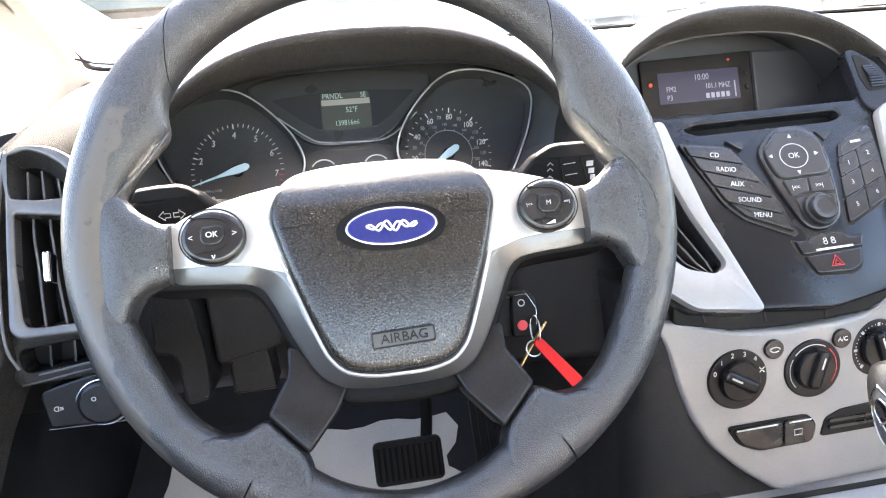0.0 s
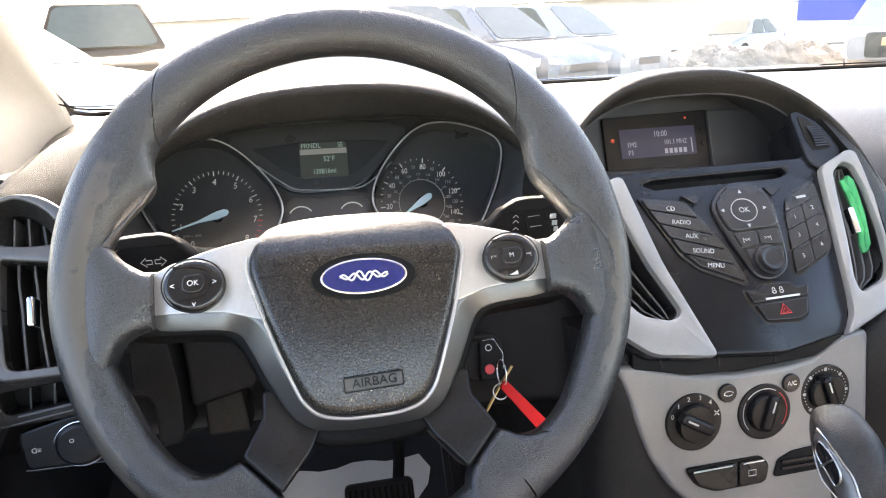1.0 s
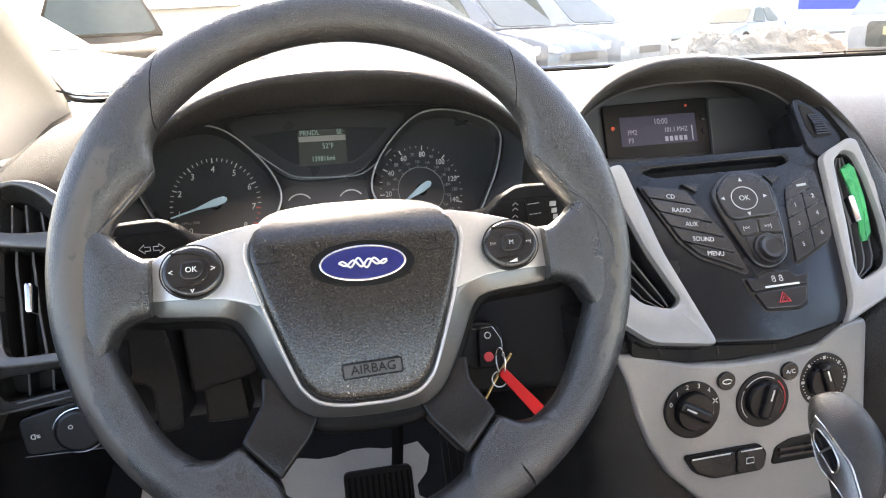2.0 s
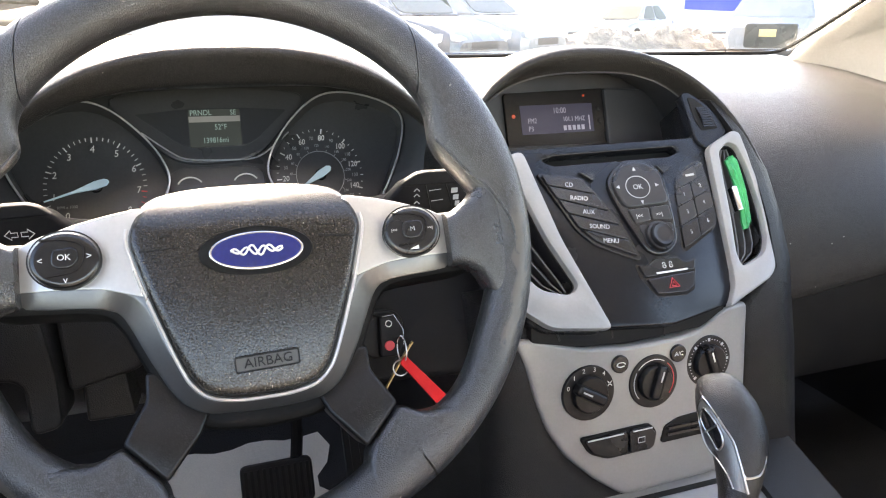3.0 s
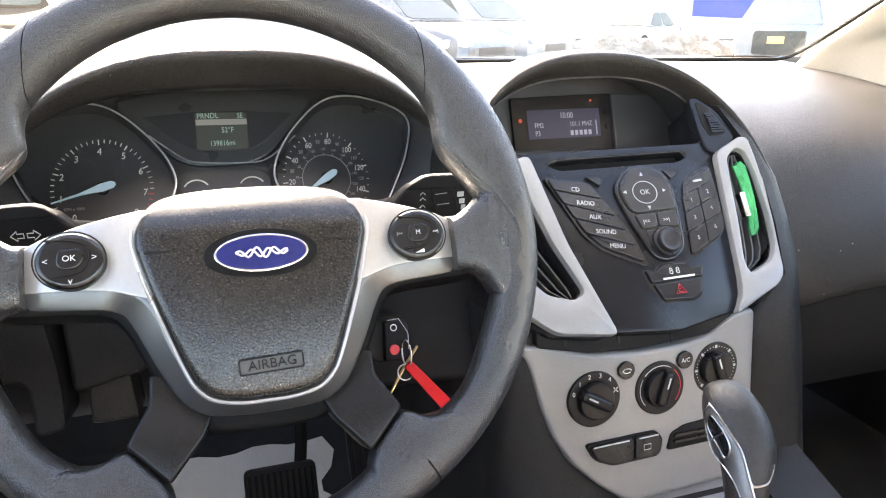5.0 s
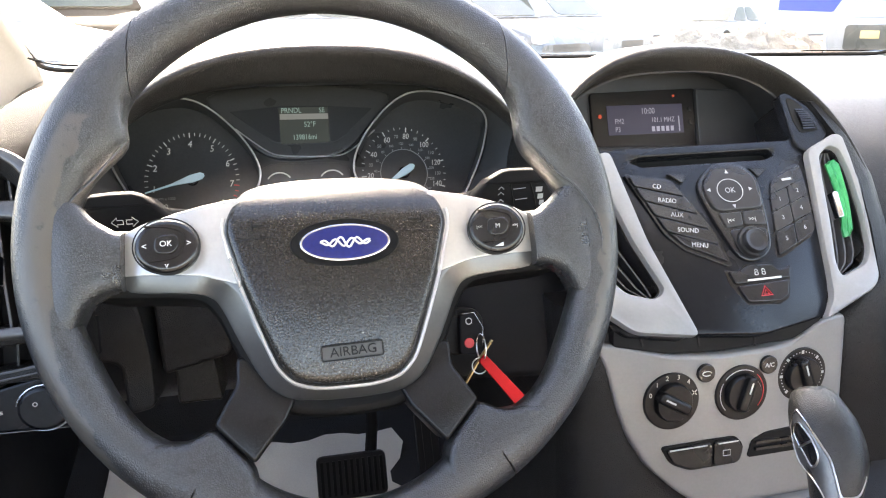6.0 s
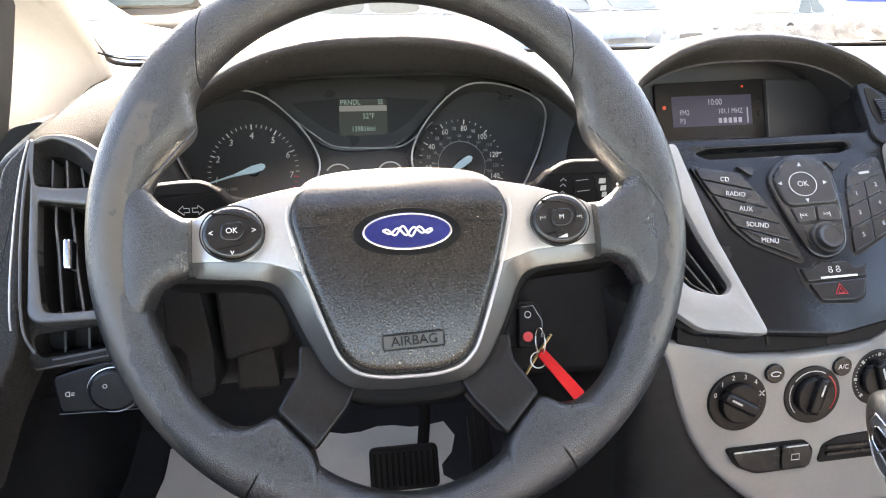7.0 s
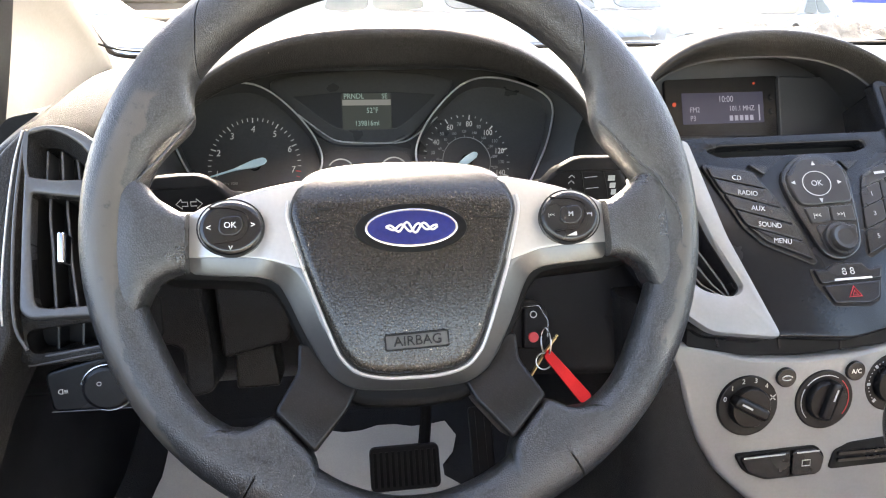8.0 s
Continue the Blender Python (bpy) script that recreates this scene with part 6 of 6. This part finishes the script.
writing("≡D", -0.0275, -0.0016, 0.0004, 0.0050, WHITE, switch, 180)

# ---- pedals and floor sheet ----
brake = thing("brake_pedal", "black ribbed rubber brake pedal on its arm", "pedal", pose(0.027, 0.47, 0.428, 62, 0, 0))
part("pad", plate(fillet(box_outline(0, 0, 0.104, 0.064), 0.010), -0.012, 0.006, 0.004), DASH_LOW, brake, "black rubber pad")
for i in range(11):
    bars([(-0.044 + i * 0.0088, 0.0, 0.0042, 0.050, 0)], 0.006, HUB, brake, "rib", 0.0040)
b2 = bmesh.new()
tube([(0.030, 0.02, -0.012), (0.038, 0.07, -0.02), (0.040, 0.20, 0.0)], 0.009, 8, bm=b2)
part("arm", b2, DARK, brake, "black steel arm")
gas = thing("accelerator_pedal", "narrow black ribbed accelerator pedal", "pedal", pose(0.155, 0.53, 0.42, 58, 0, 0))
part("pad", plate(fillet(box_outline(0, 0, 0.036, 0.110), 0.006), -0.010, 0.004, 0.003), DASH_LOW, gas, "black plastic pad")
for i in range(2):
    bars([(-0.007 + i * 0.014, 0, 0.003, 0.095, 0)], 0.004, DASH_LOW, gas, "rib", 0.002)
sheet = thing("floor_sheet", "cream protective paper sheet on the floor", "floor mat")
bm = bmesh.new()
rings = []
for i in range(13):
    y = 0.30 + 0.36 * i / 12
    rings.append([(-0.36 + (0.47 + 0.06 * math.sin(i * 1.3) * 0.3) * j / 16, y + 0.003 * math.sin(j * 1.1), 0.360 + 0.004 * math.sin(j * 1.7 + i) + max(0, y - 0.60) * 0.3) for j in range(17)])
loft(bm, rings, False)
part("paper", bm, MAT, sheet, angle=1.5)

# ---- knee bolster seen through the wheel, dash end cap ----
bolster = thing("knee_bolster", "mid-grey plastic knee bolster beside the column", "trim panel", leaning(-0.185, 0.175, 0.795, 12))
part("panel", plate(fillet(mm((-60, 60), (12, 60), (18, 42), (24, 0), (24, -48), (0, -52), (-2, -8), (-12, -2), (-60, -2)), 0.008), -0.06, 0.0, 0.004), DASH_LOW, bolster, "grey bolster panel")
part("side", plate(fillet(mm((26, 58), (96, 50), (92, -8), (30, -22)), 0.008), -0.08, -0.012, 0.004), DASH_LOW, bolster, "column side panel")
part("carpet_patch", crowned(fillet(mm((34, -14), (70, -10), (76, -62), (34, -62)), 0.004), -0.10, -0.05, lambda x, y: 0.0, 0.003, 4), DASH, bolster, "grained lower patch")
cap = thing("dash_end_cap", "dark dash end trim with moulded edges coloured as sun glint", "trim panel", leaning(-0.235, 0.06, 0.945, 32))
endo = fillet(mm((-10, 68), (-30, 44), (-38, -40), (-44, -110), (-52, -170), (-40, -170), (-28, -120), (-12, -78), (-14, -60), (-15, 0)), 0.008, 3)
part("panel", plate(endo, -0.05, -0.002, 0.003), DASH, cap, "soft grained end panel", angle=0.9)
# pale beads: the sun's glint along the edges put into their colour
for mat, r, pts in ((SILVER, 0.0007, ((-11.4, 61), (-13.5, 50.8), (-15.5, 38.6), (-17.3, 16.5), (-18.2, -7), (-18.7, -30), (-18.1, -56.5), (-16.6, -70))),
                    (SIDE_GREY, 0.0011, ((-9.1, 60), (-10.8, 48.6), (-12.1, 32), (-13, 16), (-13.3, -11), (-12.6, -34), (-11.2, -57), (-8, -74), (-1, -86)))):
    part("edge_bead", tube(smooth_path([(x / 1000, y / 1000, 0.0015) for x, y in pts], 5), r, 8), mat, cap, "moulded edge line coloured pale as sun glint")


# ---- the lot ahead: parked cars, earth heap, canopy ----
def paint(name, colour):
    return material(name, colour, 0.28, 0.0, spread=0.04, blotch=2, coat=0.6, rough_spread=0.05)


TYRE = material("tyre_rubber", (0.02, 0.02, 0.02), 0.8, spread=0.2)
CAR_GLASS = material("dark_car_glass", (0.10, 0.105, 0.08), 0.25, spec=0.22, spread=0.1, rough_spread=0.02)
GREY_TRIM = material("grey_car_trim", (0.11, 0.10, 0.09), 0.5, spread=0.2)
LAMP = material("headlamp_lens", (0.55, 0.57, 0.6), 0.12, spread=0.1)


def parked_car(m, mat, label, L=4.5, W=1.8, H=1.45, tall=False, category="car", panelled=False):
    """A parked car nose towards -y of its own frame, resting on z = 0."""
    car = thing("parked_car", label, category, m, group="cars parked on the lot")
    hw = W / 2
    nose = H * 0.56 if tall else 0.78
    deck = H * 0.64 if tall else 0.92
    # body: rings along the length, each a rounded section
    prof = [(-L / 2, 0.35, nose * 0.72, 0.78), (-L / 2 + 0.10, 0.24, nose * 0.88, 0.92), (-L / 2 + 0.45, 0.20, nose, 0.98), (-L / 2 + 1.15, 0.19, deck, 1.0), (0.2, 0.19, deck + 0.02, 1.0),
            (L / 2 - 0.9, 0.20, deck + 0.03, 0.99), (L / 2 - 0.2, 0.24, deck, 0.93), (L / 2, 0.38, deck * 0.8, 0.82)]
    b2 = bmesh.new()
    rings = []
    for y, z0, z1, k in prof:
        w = hw * k
        rings.append([(x, y, z) for x, z in fillet([(-w * 0.92, z0), (w * 0.92, z0), (w, (z0 + z1) * 0.5), (w * 0.95, z1 - 0.03), (w * 0.80, z1), (-w * 0.80, z1), (-w * 0.95, z1 - 0.03), (-w, (z0 + z1) * 0.5)], 0.05, 2)])
    loft(b2, rings, True, (True, True))
    part("body", b2, mat, car, "painted body", angle=0.7)
    ya, yb, yc, yd = -L / 2 + 1.05, -L / 2 + 1.85, L / 2 - (0.55 if tall else 1.15), L / 2 - (0.25 if tall else 0.45)
    b2 = bmesh.new()
    kb, kt = 0.92, 0.66
    low = [(-hw * kb, ya, deck - 0.02), (hw * kb, ya, deck - 0.02), (hw * kb, yd, deck - 0.02), (-hw * kb, yd, deck - 0.02)]
    up = [(-hw * kt, yb, H - 0.02), (hw * kt, yb, H - 0.02), (hw * kt, yc, H - 0.02), (-hw * kt, yc, H - 0.02)]
    crown = [(-hw * kt * 0.8, yb + 0.15, H), (hw * kt * 0.8, yb + 0.15, H), (hw * kt * 0.8, yc - 0.12, H), (-hw * kt * 0.8, yc - 0.12, H)]
    loft(b2, [low, up, crown], True, (True, True))
    bmesh.ops.bevel(b2, geom=b2.edges[:], offset=0.03, segments=2, affect="EDGES")
    part("roof", b2, mat, car, "painted roof and posts", angle=0.7)

    def pane_of(a, b, c, d, name, grow=0.012, f0=0.04, f1=0.96, g0=0.06, g1=0.93):
        A, B, C, D = (Vector(p) for p in (a, b, c, d))
        n = (B - A).cross(D - A).normalized()
        pts = []
        for u, v in fillet([(f0, g0), (f1, g0), (f1, g1), (f0, g1)], 0.12, 3):
            pts.append(A.lerp(B, u).lerp(D.lerp(C, u), v))
        b3 = bmesh.new()
        loft(b3, [[p - n * 0.01 for p in pts], [p + n * grow for p in pts]], True, (True, True))
        return part(name, b3, CAR_GLASS, car, "dark glass", smooth=False)
    pane_of(low[0], low[1], up[1], up[0], "windscreen")
    if not panelled:
        pane_of(low[2], low[3], up[3], up[2], "rear_window")
    for i, j in () if panelled else ((1, 2), (3, 0)):
        pane_of(low[i], low[j], up[j], up[i], "side_window", f0=0.12 if i == 1 else 0.52, f1=0.48 if i == 1 else 0.88)
        pane_of(low[i], low[j], up[j], up[i], "side_window", f0=0.52 if i == 1 else 0.12, f1=0.88 if i == 1 else 0.48)
    for sx in (-1, 1):
        for y in (-L / 2 + 0.85, L / 2 - 0.85):
            b2 = bmesh.new()
            R = 0.36 if tall else 0.32
            rings = []
            for r, x in ((R * 0.62, 0.02), (R * 0.66, 0.10), (R * 0.96, 0.11), (R, 0.07), (R, -0.09), (R * 0.9, -0.11)):
                rings.append([(sx * (hw - 0.11 + x), y + r * math.cos(2 * math.pi * i / 24), R + r * math.sin(2 * math.pi * i / 24)) for i in range(24)])
            loft(b2, rings, True, (True, True))
            wh = part("wheel", b2, TYRE, car, "black tyre")
            b2 = bmesh.new()
            loft(b2, [[(sx * (hw - 0.11 + x), y + r * math.cos(2 * math.pi * i / 20), R + r * math.sin(2 * math.pi * i / 20)) for i in range(20)] for r, x in ((R * 0.62, 0.03), (R * 0.58, 0.085), (R * 0.2, 0.07), (R * 0.12, 0.09))], True, (True, True))
            part("rim", b2, STEEL, wh, "alloy rim")
    for sx in (-1, 1):
        b2 = plate(fillet([(sx * hw * 0.50, nose * 0.70), (sx * hw * 0.88, nose * 0.74), (sx * hw * 0.92, nose * 0.86), (sx * hw * 0.55, nose * 0.80)], 0.03), 0, 0.08, 0.01)
        part("headlamp", b2, LAMP, car, "clear headlamp").matrix_local = pose(0, -L / 2 + 0.10, 0, 90, 0, 0)
    part("grille", plate(fillet(box_outline(0, nose * 0.66, W * 0.42, 0.13), 0.03), 0, 0.05, 0.01), GREY_TRIM, car, "grey grille").matrix_local = pose(0, -L / 2 + 0.045, 0, 90, 0, 0)
    part("bumper", plate(fillet(box_outline(0, 0.30, W * 0.80, 0.10), 0.03), 0, 0.05, 0.02), GREY_TRIM, car, "grey lower bumper").matrix_local = pose(0, -L / 2 + 0.05, 0, 90, 0, 0)
    return car


PLATE = material("plate_cream", (0.7, 0.55, 0.25), 0.5)
# white dimmed in the colour for backlit cars; the nearest keeps full white
DIM_WHITE = paint("dim_white_paint", (0.36, 0.36, 0.355))
FULL_WHITE = paint("full_white_paint", (0.78, 0.78, 0.77))
SILVER_CAR = paint("silver_paint", (0.16, 0.165, 0.17))
TAN_CAR = material("dusty_tan_paint", (0.055, 0.040, 0.024), 0.75, spread=0.15, blotch=2, spec=0.1)
DARK_CAR = paint("dark_green_paint", (0.07, 0.072, 0.062))
PALE_CAR = paint("pale_grey_paint", (0.27, 0.275, 0.28))
parked_car(pose(-3.2, 12.2, 0, 0, 0, 14), TAN_CAR, "tan utility car with dark windows on the lot", 4.7, 1.9, 1.95, True)
parked_car(pose(-3.66, 7.75, 0, 0, 0, 79), FULL_WHITE, "white utility car standing across the way", 4.7, 1.8, 1.66, True)
parked_car(pose(1.3, 10.9, 0, 0, 0, 35), DIM_WHITE, "white utility car parked at an angle", 4.7, 1.8, 1.70, True)
parked_car(pose(2.9, 12.1, 0, 0, 0, 35), SILVER_CAR, "silver utility car parked between two white ones", 4.7, 1.8, 1.70, True)
parked_car(pose(4.6, 13.3, 0, 0, 0, 35), DIM_WHITE, "white utility car parked beside the earth heaps", 4.7, 1.8, 1.72, True)
van = parked_car(pose(13.4, 13.3, 0, 0, 0, 122), DIM_WHITE, "white panel van with dark lower rear and pale plate", 4.9, 1.9, 1.62, True, "van", True)
part("cladding", plate(fillet(box_outline(0.1, 0.66, 1.05, 0.50), 0.08), 0, 0.06, 0.02), DARK_CAR, van, "dark lower rear panel").matrix_local = pose(0, 2.41, 0, 90, 0, 180)
part("plate", plate(box_outline(0.05, 0.72, 0.34, 0.15), 0, 0.03, 0.004), PLATE, van, "plain pale number plate").matrix_local = pose(0, 2.46, 0, 90, 0, 180)
parked_car(pose(15.5, 23.5, 0, 0, 0, -60), PALE_CAR, "pale grey hatchback further back on the lot", 4.2)
parked_car(pose(10.5, 25.0, 0, 0, 0, -30), DIM_WHITE, "white saloon car further back on the lot")

DIRT = material("dry_earth", (0.36, 0.30, 0.23), 0.95, spread=0.6, blotch=3.5, grain=(("noise", 12, 0.9, 0.06),))
heaps = ((7.6, 14.2, 1.5, 0.66), (9.2, 14.6, 1.7, 0.74), (10.8, 15.0, 1.6, 0.78), (12.2, 15.6, 1.1, 0.72))
for cx, cy, r, h in heaps:
    bm = bmesh.new()
    rings = []
    for k in range(17):
        f = k / 16
        rings.append([])
        for i in range(72):
            a = 2 * math.pi * i / 72
            rr = r * (1 - f)
            p = Vector((cx + rr * 1.3 * math.cos(a), cy + rr * 0.7 * math.sin(a), 0))
            q = noise.fractal(p * 1.6, 0.7, 2.2, 4)
            lump = noise.noise(p * 6.0)
            z = h * math.sin(f * math.pi / 2) * (1 + 0.25 * q) + (0.06 * lump if k else 0)
            rings[-1].append((p.x + 0.08 * q, p.y, max(0.0, z)))
    loft(bm, rings, True, (False, True))
    tagged(part("earth_heap", bm, DIRT, angle=0.4), "heap of dry brown earth and rubble on the lot", "earth heap", group="earth heaps")

# blue canopy at the back of the lot
BLUE_SHEET = material("blue_tarpaulin", (0.03, 0.07, 0.42), 0.5, spread=0.12, blotch=1.2)
canopy = thing("canopy", "blue tarpaulin canopy on steel posts at the back", "canopy", pose(26.4, 30.0, 0, 0, 0, -25))
bm = bmesh.new()
loft(bm, [[(-3.4, -1.5, 2.25), (2.9, -1.5, 2.25), (2.7, 0, 2.5), (-3.2, 0, 2.5)], [(-3.4, 1.5, 2.25), (2.9, 1.5, 2.25), (2.7, 0.05, 2.52), (-3.2, 0.05, 2.52)]], True, (True, True))
part("sheet", bm, BLUE_SHEET, canopy, "blue sheet", smooth=False)
part("valance", plate(mm((-3400, 1330), (-1200, 1240), (1300, 1120), (2900, 1180), (2900, 2280), (-3400, 2280)), 0, 0.03), BLUE_SHEET, canopy, "blue hanging side").matrix_local = pose(0, -1.5, 0, 90, 0, 0)
for x in (-3.3, 2.8):
    for y in (-1.45, 1.45):
        part("post", tube([(x, y, 0), (x, y, 2.27)], 0.04, 8), STEEL, canopy)

# low pale building that closes the lot
SHED = material("pale_render", (0.62, 0.60, 0.55), 0.85, spread=0.08, blotch=0.8)
shed = thing("shed", "long pale low building behind the parked cars", "building", pose(2, 46, 0, 0, 0, -12))
part("wall", plate(mm((-32000, 0), (32000, 0), (32000, 3300), (-32000, 3300)), -0.4, 0.0), SHED, shed, "pale rendered wall", smooth=False).matrix_local = pose(0, 0, 0, 90, 0, 0)
bm = bmesh.new()
loft(bm, [[(-27, -0.8, 3.2), (27, -0.8, 3.2), (27, 3, 4.4), (-27, 3, 4.4)], [(-27, 6, 3.2), (27, 6, 3.2), (27, 3.1, 4.45), (-27, 3.1, 4.45)]], True, (True, True))
part("roof", bm, SHED, shed, "low pitched roof", smooth=False)
